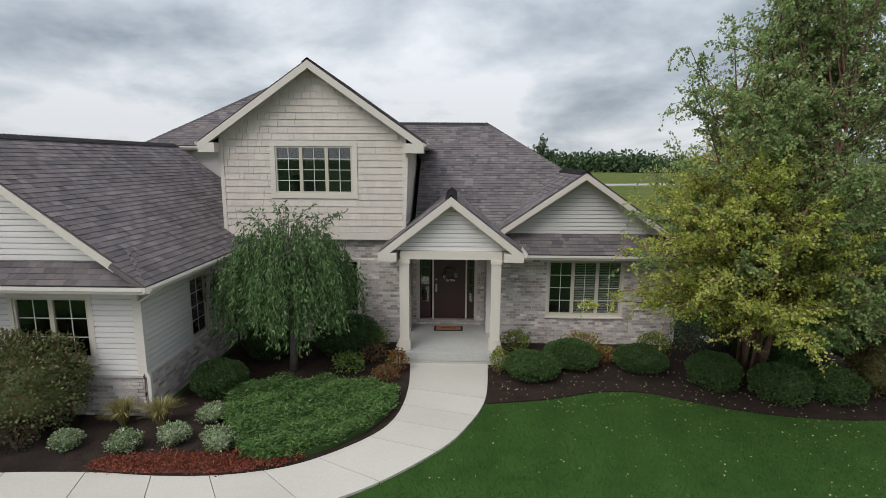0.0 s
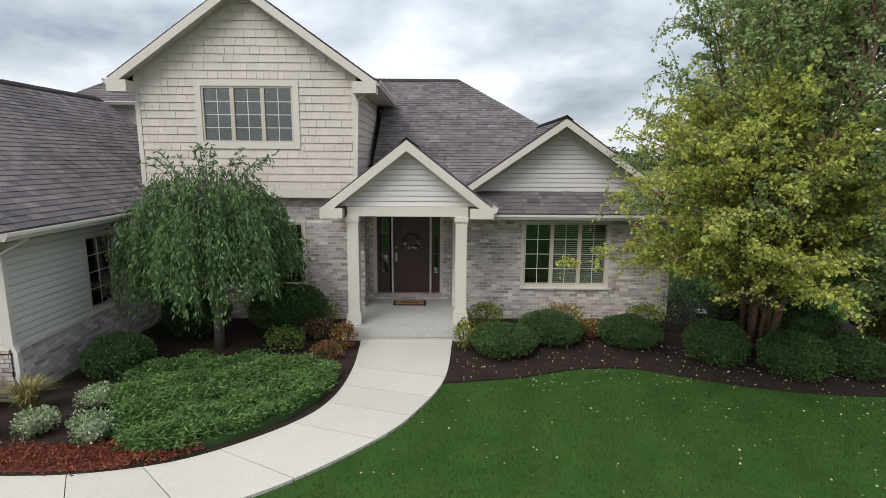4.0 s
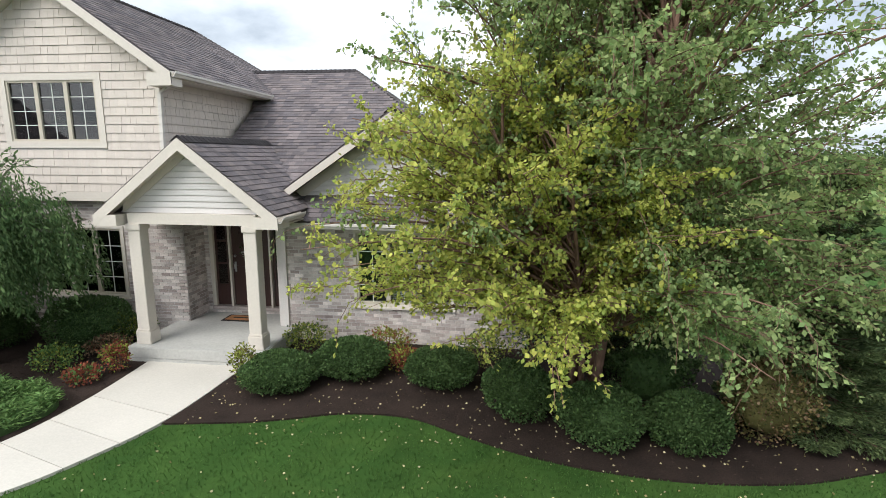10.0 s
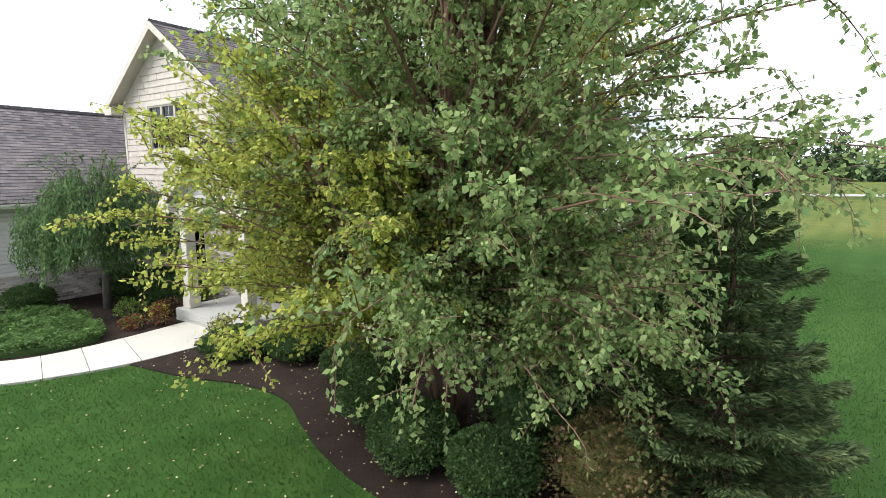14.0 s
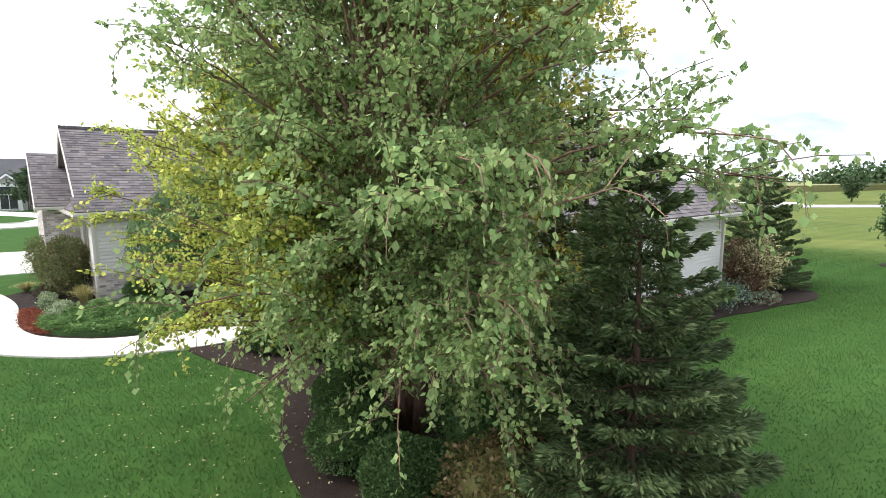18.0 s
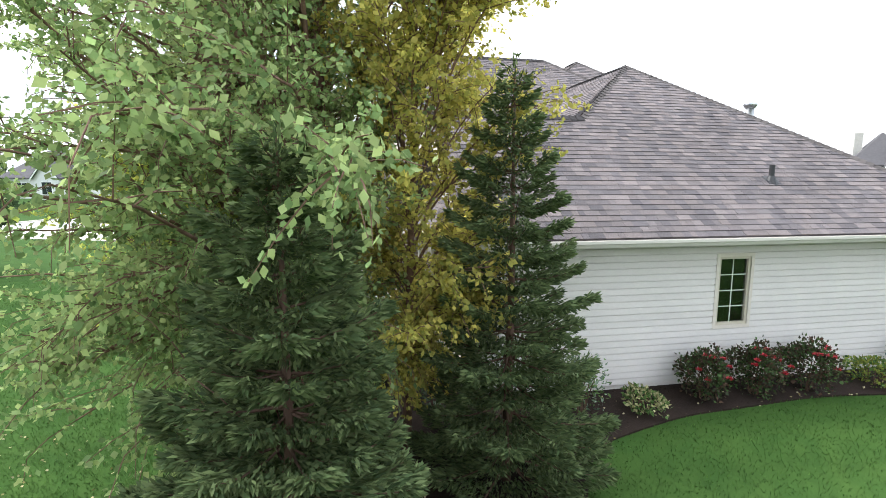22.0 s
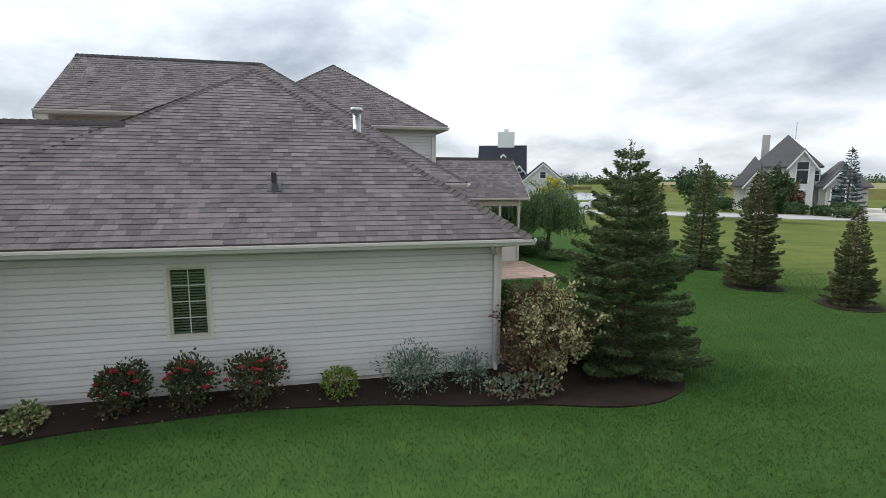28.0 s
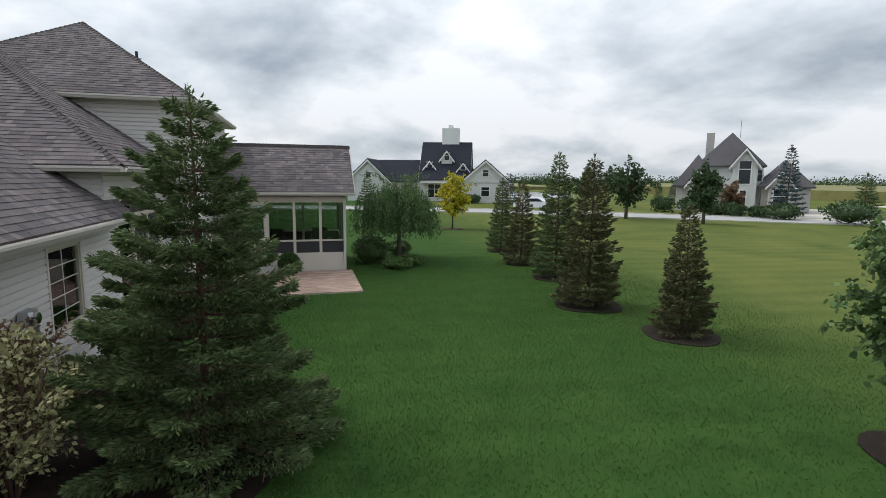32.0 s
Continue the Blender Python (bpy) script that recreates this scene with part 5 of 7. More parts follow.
# curving front walk, cast in slabs
INNER = spline([(-15.98, 18.95), (-15.90, 17.45), (-16.02, 16.18), (-16.45, 15.32), (-17.45, 14.45), (-18.47, 14.08), (-19.6, 13.98), (-21.0, 14.04), (-22.7, 13.95), (-24.6, 13.6), (-26.6, 13.0)], 10)
OUTER = spline([(-13.98, 18.95), (-14.15, 17.0), (-14.60, 15.75), (-15.15, 14.87), (-16.3, 13.75), (-17.6, 13.05), (-19.0, 12.65), (-20.6, 12.5), (-22.4, 12.35), (-24.2, 12.0), (-26.3, 11.4)], 10)
front_walk = tagged(new("front_walk"), "curving pale concrete walk leading to the porch", "walk", kind="structure")
cuts = [0, 10, 16, 22, 30, 38, 46, 54, 62, 70, 78, 86, 94, 100]
for a, b in zip(cuts, cuts[1:]):
    left, right = INNER[a : b + 1], OUTER[a : b + 1]
    e = 0.008 / max(0.3, math.dist(left[0], left[-1]))
    ends = []
    for line in (left, right):
        line = list(line)
        line[0] = tuple(p + (q - p) * 0.05 for p, q in zip(line[0], line[1]))
        line[-1] = tuple(p + (q - p) * 0.05 for p, q in zip(line[-1], line[-2]))
        ends.append(line)
    bm = bmesh.new()
    rows = [[bm.verts.new((*p, z)) for p in line] for line in ends for z in (0.045, -0.1)]
    for k in range(len(left) - 1):
        for r, s in ((0, 2), (1, 0), (2, 3)):
            bm.faces.new((rows[r][k], rows[s][k], rows[s][k + 1], rows[r][k + 1]))
    for k in (0, -1):
        bm.faces.new((rows[0][k], rows[2][k], rows[3][k], rows[1][k]))
    bmesh.ops.recalc_face_normals(bm, faces=bm.faces)
    part("slab", bm, CONCRETE, front_walk)
WALK = INNER + OUTER[::-1]

# planting beds
def bed(name, poly, label, mat=MULCH, z=0.03, chips=2600, seed=1):
    """A low mound of mulch with loose chips."""
    root = tagged(slab(name, poly, z, mat, 0.1), label, "mulch bed", kind="structure")
    rng = np.random.default_rng(seed)
    p = np.array(poly)
    lo, hi = p.min(0), p.max(0)
    pts = [q for q in rng.uniform(lo, hi, (chips * 3, 2)) if inside(q[0], q[1], poly)][:chips]
    c = np.array([(x, y, z + 0.004) for x, y in pts])
    ang = rng.uniform(0, math.tau, len(c))
    ln, wd = rng.uniform(0.02, 0.06, len(c)), rng.uniform(0.008, 0.02, len(c))
    d = np.stack([np.cos(ang), np.sin(ang), rng.uniform(-0.3, 0.6, len(c))], 1)
    s = np.stack([-np.sin(ang), np.cos(ang), rng.uniform(-0.5, 0.5, len(c))], 1)
    q = np.stack([c - d * ln[:, None] / 2, c + s * wd[:, None], c + d * ln[:, None] / 2, c - s * wd[:, None]], 1)
    q[:, :, 2] = np.maximum(q[:, :, 2], z + 0.002)
    quads("chips", q, mat, root)["kind"] = "stuff"
    return root


EASTBED = spline([(-14.3, 16.78), (-13.0, 17.0), (-12.38, 17.18), (-11.5, 17.47), (-10.5, 17.47), (-9.65, 17.08), (-8.75, 16.68), (-7.7, 16.42), (-6.48, 16.34), (-5.3, 16.48), (-4.4, 16.78), (-3.39, 17.2), (-2.95, 18.0), (-3.1, 19.0), (-3.9, 20.1), (-5.2, 20.9), (-6.3, 21.5), (-6.9, 22.0), (-7.2, 22.7), (-7.5, 23.8), (-7.6, 25.0), (-7.7, 26.3), (-7.6, 27.4), (-7.4, 28.8), (-7.1, 29.8), (-6.9, 31.0), (-6.5, 32.3), (-6.5, 33.2), (-6.9, 34.0), (-7.5, 34.4), (-8.2, 34.75), (-9.6, 34.9), (-10.9, 34.2), (-11.8, 32.9), (-12.4, 32.3)], 6)
bed("mulch_bed_east", EASTBED + [(-17.2, 32.3), (-17.2, 30.6), (-9.5, 30.2), (-9.5, 21.2), (-13.7, 21.0), (-13.6, 19.0), (-13.96, 18.95), (-14.08, 17.9)], "dark brown mulch bed sweeping round the house corner", chips=5200, seed=2)
bed("mulch_bed_west", [(x, y) for x, y in INNER[:74]] + [(-22.5, 16.1), (-20.95, 16.1), (-20.95, 20.5), (-16.4, 20.5), (-16.4, 19.0)], "dark brown mulch bed between walk and garage", chips=3800, seed=3)
bed("mulch_bed_garage", [INNER[73], INNER[80], INNER[88], (-26.0, 16.0), (-22.45, 16.1)], "mulch bed under the garage window", chips=900, seed=4)
bed("red_groundcover_bed", spline([(-18.3, 14.20), (-19.6, 14.08), (-20.9, 14.14), (-20.7, 14.5), (-19.6, 14.62), (-18.7, 14.6)], 6, closed=True), "rusty red ground cover along the walk's edge", REDMULCH, 0.06, 2200, 5)

RED_COVER = spline([(-17.5, 14.52), (-18.3, 14.16), (-19.6, 14.04), (-20.95, 14.10), (-20.8, 14.42), (-19.6, 14.6), (-18.7, 14.62), (-18.0, 14.7)], 6, closed=True)


def low_cover(name, label, poly, mat, count, height, seed):
    """Small leaves close above the ground, thinning out past the rim."""
    rng = np.random.default_rng(seed)
    lo, hi = np.array(poly).min(0), np.array(poly).max(0)
    p = np.array([q for q in rng.uniform(lo, hi, (count * 3, 2)) if inside(q[0], q[1], poly)][:count])
    p = p + rng.normal(scale=0.06, size=p.shape)
    h = height * rng.uniform(0.15, 1.0, len(p)) * (0.7 + 0.5 * np.sin(5.1 * p[:, 0]) * np.sin(6.3 * p[:, 1]))
    w = rng.normal(size=(len(p), 3)) + np.array([0, 0, 0.7])
    root = thing(name, label, "ground cover")
    quads("foliage", kites(np.c_[p, 0.06 + h], w, rng.uniform(0.03, 0.065, len(p)), 0.028, rng), mat, root)["kind"] = "stuff"


# back patio
patio = tagged(slab("patio", [(-21.2, 32.4), (-17.35, 32.4), (-17.35, 36.6), (-21.2, 36.6)], 0.012, MORTAR, 0.2), "small patio of reddish clay pavers beside the sunroom", "patio", kind="structure")
clad("paver", laid([(0, 0), (4.2, 0), (4.2, 3.85), (0, 3.85)], (), 0.21, (0.40, 0.41), 0.012, 81, 0.2), Matrix.Translation((-17.35, 32.4, 0.012)) @ Matrix.Rotation(radians(90), 4, "Z"), PAVER, patio, 0.03, 0.03, 0.0, 300, None, "", 0.004)


# street, drives, pond and fields
def ribbon(name, line, width, z, mat, label, category, thick=0.15):
    line = spline(line, 8)
    a, b = [], []
    for i, p in enumerate(line):
        q, r = line[max(i - 1, 0)], line[min(i + 1, len(line) - 1)]
        d = Vector((r[0] - q[0], r[1] - q[1])).normalized()
        a.append((p[0] - d.y * width / 2, p[1] + d.x * width / 2))
        b.append((p[0] + d.y * width / 2, p[1] - d.x * width / 2))
    bm = bmesh.new()
    rows = [[bm.verts.new((*p, h)) for p in side] for side in (a, b) for h in (z, z - thick)]
    for k in range(len(line) - 1):
        for r, s in ((0, 2), (1, 0), (2, 3)):
            bm.faces.new((rows[r][k], rows[s][k], rows[s][k + 1], rows[r][k + 1]))
    bmesh.ops.recalc_face_normals(bm, faces=bm.faces)
    return tagged(part(name, bm, mat), label, category, kind="structure")


ROAD = [(90, -14), (30, -8), (-20, -5), (-42, -3), (-56, 3), (-63, 14), (-64.5, 28), (-61.5, 42), (-56.0, 53), (-50.5, 61.5), (-45.5, 69), (-39.5, 77.5), (-33, 87), (-25.5, 96), (-16, 104.5), (-4, 112), (20, 122), (70, 140)]
ribbon("road", ROAD, 6.6, 0.03, ASPHALT, "pale concrete street curving past the lots", "road")
for off in (3.42, -3.42):
    line = spline(ROAD, 4)
    moved = []
    for i, p in enumerate(line):
        q, r = line[max(i - 1, 0)], line[min(i + 1, len(line) - 1)]
        d = Vector((r[0] - q[0], r[1] - q[1])).normalized()
        moved.append((p[0] - d.y * off, p[1] + d.x * off))
    ribbon("kerb", moved, 0.26, 0.10, CONCRETE, "low rolled concrete kerb beside the street", "kerb")
ribbon("drive_own", [(-33.5, 18.0), (-34.5, 12.5), (-37, 7), (-40, -1)], 9.0, 0.035, CONCRETE, "pale concrete driveway in front of the garage", "driveway")
ribbon("drive_path", [(-26.4, 12.2), (-30.5, 11.6)], 1.4, 0.04, CONCRETE, "end of the front walk at the driveway", "walk")
ribbon("drive_north", [(-40.5, 81), (-44, 86), (-48, 94), (-53, 100)], 8.0, 0.04, CONCRETE, "wide pale driveway across the street", "driveway")
ribbon("drive_west", [(-66, 17), (-76, 19), (-88, 15), (-100, 10)], 5.0, 0.04, CONCRETE, "curving pale driveway across the street", "driveway")
ribbon("drive_far", [(-27, 99), (-33, 109), (-45, 117), (-60, 122)], 9.0, 0.04, CONCRETE, "broad pale driveway beyond the lawn", "driveway")
ribbon("path_north", [(-46, 75), (-52, 78.5), (-55, 80)], 1.3, 0.045, CONCRETE, "narrow pale path to a front door", "walk")
WATER = material("pond_water", (0.10, 0.13, 0.14), 0.08, vary=0.1, grain=3, stain=0.05, bump=0.05, spec=0.6)
tagged(slab("water", spline([(-84, 70), (-92, 84), (-112, 96), (-135, 96), (-150, 82), (-120, 68), (-98, 64)], 6, closed=True), 0.02, WATER, 0.1), "still grey pond between the lots", "pond", kind="structure")
CROP = material("ripening_crop", (0.17, 0.165, 0.06), 0.95, vary=0.25, grain=0.6, stain=0.03, bump=0.6, bump_scale=3)
CROPGREEN = material("green_crop", (0.13, 0.17, 0.05), 0.95, vary=0.25, grain=0.5, stain=0.03, bump=0.6, bump_scale=3)
for nm, poly, h, mt in (("field_west", [(-170, 60), (-165, 120), (-420, 200), (-440, 40)], 1.1, CROP), ("field_north", [(-60, 135), (-160, 125), (-400, 320), (-150, 420), (-20, 330)], 2.0, CROP), ("field_south_west", [(-190, -60), (-190, 30), (-420, 20), (-420, -160)], 1.0, CROPGREEN)):
    tagged(slab(nm, poly, h, mt, h + 0.1), "tall ripening crop field at the lots' edge", "field", kind="structure")

# ---------- plants ----------
def unit(v):
    return v / np.maximum(np.linalg.norm(v, axis=-1, keepdims=True), 1e-9)


def kites(base, way, length, width, rng, fold=0.0):
    """Leaf-shaped faces: at base, pointing along way."""
    n = len(base)
    way = unit(way)
    side = unit(np.cross(way, rng.normal(size=(n, 3))))
    ln = np.broadcast_to(length, (n,))[:, None]
    wd = np.broadcast_to(width, (n,))[:, None] / 2
    mid = base + way * ln * 0.45
    return np.stack([base, mid + side * wd, base + way * ln, mid - side * wd], 1)


def bent(a, b, sag, k=6):
    """Points along a bough from a to b that arches by sag."""
    t = np.linspace(0, 1, k)[:, None]
    p = np.asarray(a) * (1 - t) + np.asarray(b) * t
    p[:, 2] += sag * 4 * (t * (1 - t))[:, 0]
    return p


def at_along(line, u):
    f = u * (len(line) - 1)
    i = np.minimum(f.astype(int), len(line) - 2)
    w = (f - i)[:, None]
    return line[i] * (1 - w) + line[i + 1] * w


def leafy_tree(name, label, category, base, stems, crown, leaf_mat, bark, limbs=70, twigs=12, leaves=30, size=(0.07, 0.05), hang=0.35, limb_r=0.03, seed=1, twig_len=(0.4, 0.9), group="", low=0.35, fringe=0, flat=1.0):
    """stems: lines of (x, y, z, radius) from the base; crown: function (rng) -> a limb's end, from the base."""
    rng = np.random.default_rng(seed)
    root = thing(name, label, category, group=group, at=base)
    for st in stems:
        bm = bmesh.new()
        tube(bm, [p[:3] for p in st], [p[3] for p in st], 10)
        part("trunk", bm, bark, root, smooth=True)
    bm = bmesh.new()
    pts, ways, ends = [], [], []
    for k in range(limbs):
        end = np.array(crown(rng))
        ends.append(end)
        st = np.array(stems[k % len(stems)])
        hmax = st[-1, 2]
        h = min(max(end[2] * rng.uniform(low, 0.8), st[0, 2] + 0.25 * hmax), hmax * 0.98)
        i = int(np.searchsorted(st[:, 2], h).clip(1, len(st) - 1))
        w = (h - st[i - 1, 2]) / max(1e-6, st[i, 2] - st[i - 1, 2])
        a = st[i - 1, :3] * (1 - w) + st[i, :3] * w
        line = bent(a, end, 0.10 * np.linalg.norm(end - a))
        r = limb_r * rng.uniform(0.6, 1.1)
        if limbs > 90:
            part("limb", tube(bmesh.new(), line, list(np.linspace(r, 0.006, len(line))), 6, caps=False), bark, root, smooth=True)
        else:
            tube(bm, line, list(np.linspace(r, 0.006, len(line))), 5, caps=False)
        for _ in range(twigs):
            u = np.array([rng.uniform(0.30, 1.0)])
            p = at_along(line, u)[0]
            out = unit(end - a) * 0.8 + rng.normal(size=3) * np.array([0.75, 0.75, 0.75 * flat]) + np.array([0, 0, -hang])
            tw = unit(out) * rng.uniform(*twig_len)
            q = p + tw
            tl = bent(p, q, 0.05, 4)
            tube(bm, tl, [0.007, 0.006, 0.004, 0.003], 3, caps=False)
            s = rng.uniform(0.05, 1.0, leaves)
            lp = at_along(tl, s) + rng.normal(scale=0.035, size=(leaves, 3))
            pts.append(lp)
            ways.append(rng.normal(size=(leaves, 3)) * 0.8 + unit(tw) * 0.5 + np.array([0, 0, -hang * 1.6]))
    # strands that hang from the outer limbs
    for _ in range(fringe):
        a = ends[rng.integers(len(ends))]
        out = unit(np.array([a[0], a[1], 0.0]) + rng.normal(scale=0.3, size=3) * np.array([1, 1, 0]))
        drop = min(rng.uniform(0.25, 0.65), a[2] - 0.3)
        if drop < 0.2:
            continue
        line = np.array([a, a + out * 0.22 + np.array([0, 0, -0.05]), a + out * 0.38 + np.array([0, 0, -drop * 0.45]), a + out * 0.42 + np.array([0, 0, -drop])])
        tube(bm, line, [0.005, 0.005, 0.004, 0.002], 3, caps=False)
        k = int(drop * 26) + 6
        pts.append(at_along(line, np.linspace(0.1, 1.0, k)) + rng.normal(scale=0.02, size=(k, 3)))
        ways.append(rng.normal(size=(k, 3)) * 0.45 + out * 0.25 + np.array([0, 0, -0.9]))
    part("branchwork", bm, bark, root)["kind"] = "stuff"
    p, w = np.concatenate(pts), np.concatenate(ways)
    n = len(p)
    ln = size[0] * rng.uniform(0.6, 1.25, n)
    keep = p[:, 2] > 0.15
    quads("crown", kites(p, w, ln, ln * size[1] / size[0], rng)[keep], leaf_mat, root)
    return root


def oval(cx, cy, z0, z1, rx, ry, shell=(0.45, 1.0), tip=0.55, full=0.7):
    """Ends of limbs in an egg-shaped crown, widest at the share tip from its top."""
    def end(rng):
        while True:
            z = rng.uniform(z0, z1)
            t = (z - z0) / (z1 - z0)
            w = math.sin(math.pi * min(1, t / (1 - tip) * 0.5) if t < 1 - tip else math.pi * (0.5 + 0.5 * (t - 1 + tip) / tip))
            w = max(w, 0.05) ** full
            if rng.uniform() < w + 0.15:
                break
        a, r = rng.uniform(0, math.tau), rng.uniform(*shell) * w * rng.uniform(0.85, 1.1)
        return cx + rx * r * math.cos(a), cy + ry * r * math.sin(a), z
    return end


def spruce(label, base, height, radius, mat=NEEDLE, seed=1, sprigs=16000, size=0.11, group="spruces round the house", skirt=0.05, tier=None, sparse=1.0):
    rng = np.random.default_rng(seed)
    root = thing("spruce", label, "spruce tree", group=group, at=base)
    bm = bmesh.new()
    tube(bm, [(0, 0, -0.1), (0.02, 0.01, height * 0.5), (0, 0, height * 0.985)], [0.035 * height ** 0.8 * 0.55, 0.02 * height ** 0.8 * 0.55, 0.006], 8)
    part("trunk", bm, BARK, root, smooth=True)
    bm = bmesh.new()
    boughs, z = [], skirt * height + 0.05
    while z < height * 0.97:
        t = z / height
        reach = radius * (1 - t) ** 0.8 * rng.uniform(0.9, 1.05) + 0.05
        k = max(4, int((10 if t < 0.6 else 7) * sparse))
        off = rng.uniform(0, math.tau)
        for i in range(k):
            a = off + math.tau * i / k + rng.normal() * 0.18
            ln = reach * rng.uniform(0.72, 1.12)
            boughs.append((z + rng.normal() * 0.03, a, ln))
        z += (0.17 if tier is None else tier) * (0.75 + 0.5 * (1 - t)) * (height / 4.5) ** 0.5
    total = sum(b[2] ** 1.5 for b in boughs)
    pts, ways = [], []
    for z, a, ln in boughs:
        d = np.array([math.cos(a), math.sin(a), 0.0])
        s = np.array([-d[1], d[0], 0.0])
        t = z / height
        rise = -0.16 * ln + (0.55 * t - 0.05) * ln
        line = np.array([(0, 0, z), *(d * ln * u + np.array([0, 0, z + rise * u + 0.16 * ln * u * u - 0.04 * math.sin(math.pi * u)]) for u in (0.3, 0.6, 0.85, 1.0))])
        tube(bm, line, list(np.linspace(0.006 + 0.008 * ln, 0.003, len(line))), 4, caps=False)
        n = max(6, int(sprigs * ln ** 1.5 / total))
        u = rng.uniform(0.12, 1.0, n) ** 0.75
        p = at_along(line, u)
        half = (0.40 * ln * (1 - u) ** 0.7 + 0.05)
        w = rng.uniform(-1, 1, n)
        p = p + s * (w * half)[:, None] * 0.95 - d * (np.abs(w) * half)[:, None] * 0.25
        p[:, 2] += rng.normal(scale=0.022, size=n) - 0.10 * np.abs(w) * half
        pts.append(p)
        ways.append(d * 0.85 + s * (np.sign(w) * (0.25 + 0.55 * np.abs(w)))[:, None] + np.stack([np.zeros(n), np.zeros(n), rng.normal(0.10, 0.30, n)], 1) + rng.normal(scale=0.15, size=(n, 3)))
    n = 60
    pts.append(np.stack([rng.normal(scale=0.015, size=n), rng.normal(scale=0.015, size=n), rng.uniform(height * 0.9, height, n)], 1))
    ways.append(rng.normal(size=(n, 3)) * 0.5 + np.array([0, 0, 0.8]))
    part("branchwork", bm, BARK, root)["kind"] = "stuff"
    p, w = np.concatenate(pts), np.concatenate(ways)
    ln = size * rng.uniform(0.6, 1.3, len(p))
    p[:, 2] = np.maximum(p[:, 2], 0.06)
    quads("foliage", kites(p, w, ln, ln * 0.30, rng), mat, root)["kind"] = "stuff"
    return root


def shrub(name, label, category, base, rx, ry, h, mat, count=2600, size=(0.05, 0.035), seed=1, lumps=0.16, shell=(0.72, 1.04), up=0.3, core=True, group="", mat2=None, share=0.3, stalks=8, clip=0.0):
    rng = np.random.default_rng(seed)
    root = thing(name, label, category, group=group, at=base)
    bm = bmesh.new()
    for _ in range(stalks):
        a, r = rng.uniform(0, math.tau), rng.uniform(0.2, 0.75)
        tube(bm, bent((0.05 * math.cos(a), 0.05 * math.sin(a), -0.02), (rx * r * math.cos(a), ry * r * math.sin(a), h * rng.uniform(0.5, 0.85)), 0.05, 4), [0.014, 0.011, 0.008, 0.004], 4, caps=False)
    part("branchwork", bm, BARK, root)["kind"] = "stuff"
    d = unit(rng.normal(size=(count, 3)))
    d[:, 2] = np.abs(d[:, 2]) * np.where(rng.uniform(size=count) < 0.72, 1, -0.8)
    d = unit(d)
    ph = rng.uniform(0, math.tau, 4)
    bump = 1 + lumps * (np.sin(3.1 * d[:, 0] + ph[0]) * np.sin(3.7 * d[:, 1] + ph[1]) + 0.6 * np.sin(7.3 * d[:, 0] + ph[2]) * np.sin(6.1 * d[:, 2] + 5 * d[:, 1] + ph[3]))
    r = rng.uniform(*shell, count) * bump
    p = d * r[:, None] * np.array([rx, ry, h * 0.54]) + np.array([0, 0, h * 0.5])
    p[:, 2] = np.maximum(p[:, 2], 0.02)
    if clip:
        p[:, 2] = np.minimum(p[:, 2], h * (1 + clip * rng.uniform(-1, 1, count)))
    w = d + rng.normal(size=(count, 3)) * 0.75 + np.array([0, 0, up])
    ln = size[0] * rng.uniform(0.6, 1.3, count)
    k = kites(p, w, ln, ln * size[1] / size[0], rng)
    if mat2:
        pick = rng.uniform(size=count) < share
        quads("foliage", k[~pick], mat, root)
        quads("foliage", k[pick], mat2, root)
    else:
        quads("foliage", k, mat, root)
    if core:
        bm = bmesh.new()
        bmesh.ops.create_icosphere(bm, subdivisions=3, radius=1.0)
        for v in bm.verts:
            c = v.co.normalized()
            f = 1 + lumps * (math.sin(3.1 * c.x + ph[0]) * math.sin(3.7 * c.y + ph[1]) + 0.6 * math.sin(7.3 * c.x + ph[2]) * math.sin(6.1 * c.z + 5 * c.y + ph[3]))
            v.co = Vector((c.x * rx, c.y * ry, c.z * h * 0.54)) * (0.72 * f) + Vector((0, 0, h * 0.5))
            v.co.z = max(v.co.z, 0.01)
        part("inner_growth", bm, mat, root, smooth=True)
    return root


# the multi-stemmed birch and its yellowing parts, built on stems of their own
BIRCH = (-7.65, 18.25, 0.02)
def lifted(crown, west, east):
    """The crown's ends, kept above one height on its western side and a lower one on its eastern side."""
    def end(rng):
        while True:
            x, y, z = crown(rng)
            if z > (west if x < 0.3 else east):
                far = 1.22 if rng.uniform() < 0.06 else 1.0
                return x * far, y * far, z
    return end


stems = [[(0.05, 0, -0.1, 0.11), (0.12, 0.05, 1.5, 0.085), (0.30, 0.05, 3.6, 0.065), (0.25, 0.1, 6.0, 0.05), (0.1, 0.1, 8.4, 0.015)],
         [(-0.14, 0.05, -0.1, 0.09), (-0.22, 0.05, 1.6, 0.07), (-0.75, 0.15, 3.8, 0.06), (-1.0, 0.2, 6.4, 0.02)],
         [(0.02, -0.16, -0.1, 0.08), (0.12, -0.45, 1.6, 0.065), (0.45, -0.9, 3.6, 0.055), (0.6, -1.2, 6.0, 0.02)]]
birch = leafy_tree("birch_tree", "tall multi-stemmed river birch with drooping green leaves", "tree", BIRCH, stems, lifted(oval(0.35, -0.95, 0.2, 9.6, 3.5, 2.1, shell=(0.5, 1.05), tip=0.62, full=0.42), 3.1, 1.25), BIRCH_LEAF, PALEBARK, limbs=235, twigs=16, leaves=40, size=(0.068, 0.048), hang=0.30, limb_r=0.032, seed=11, twig_len=(0.3, 0.85), fringe=200, flat=0.5)
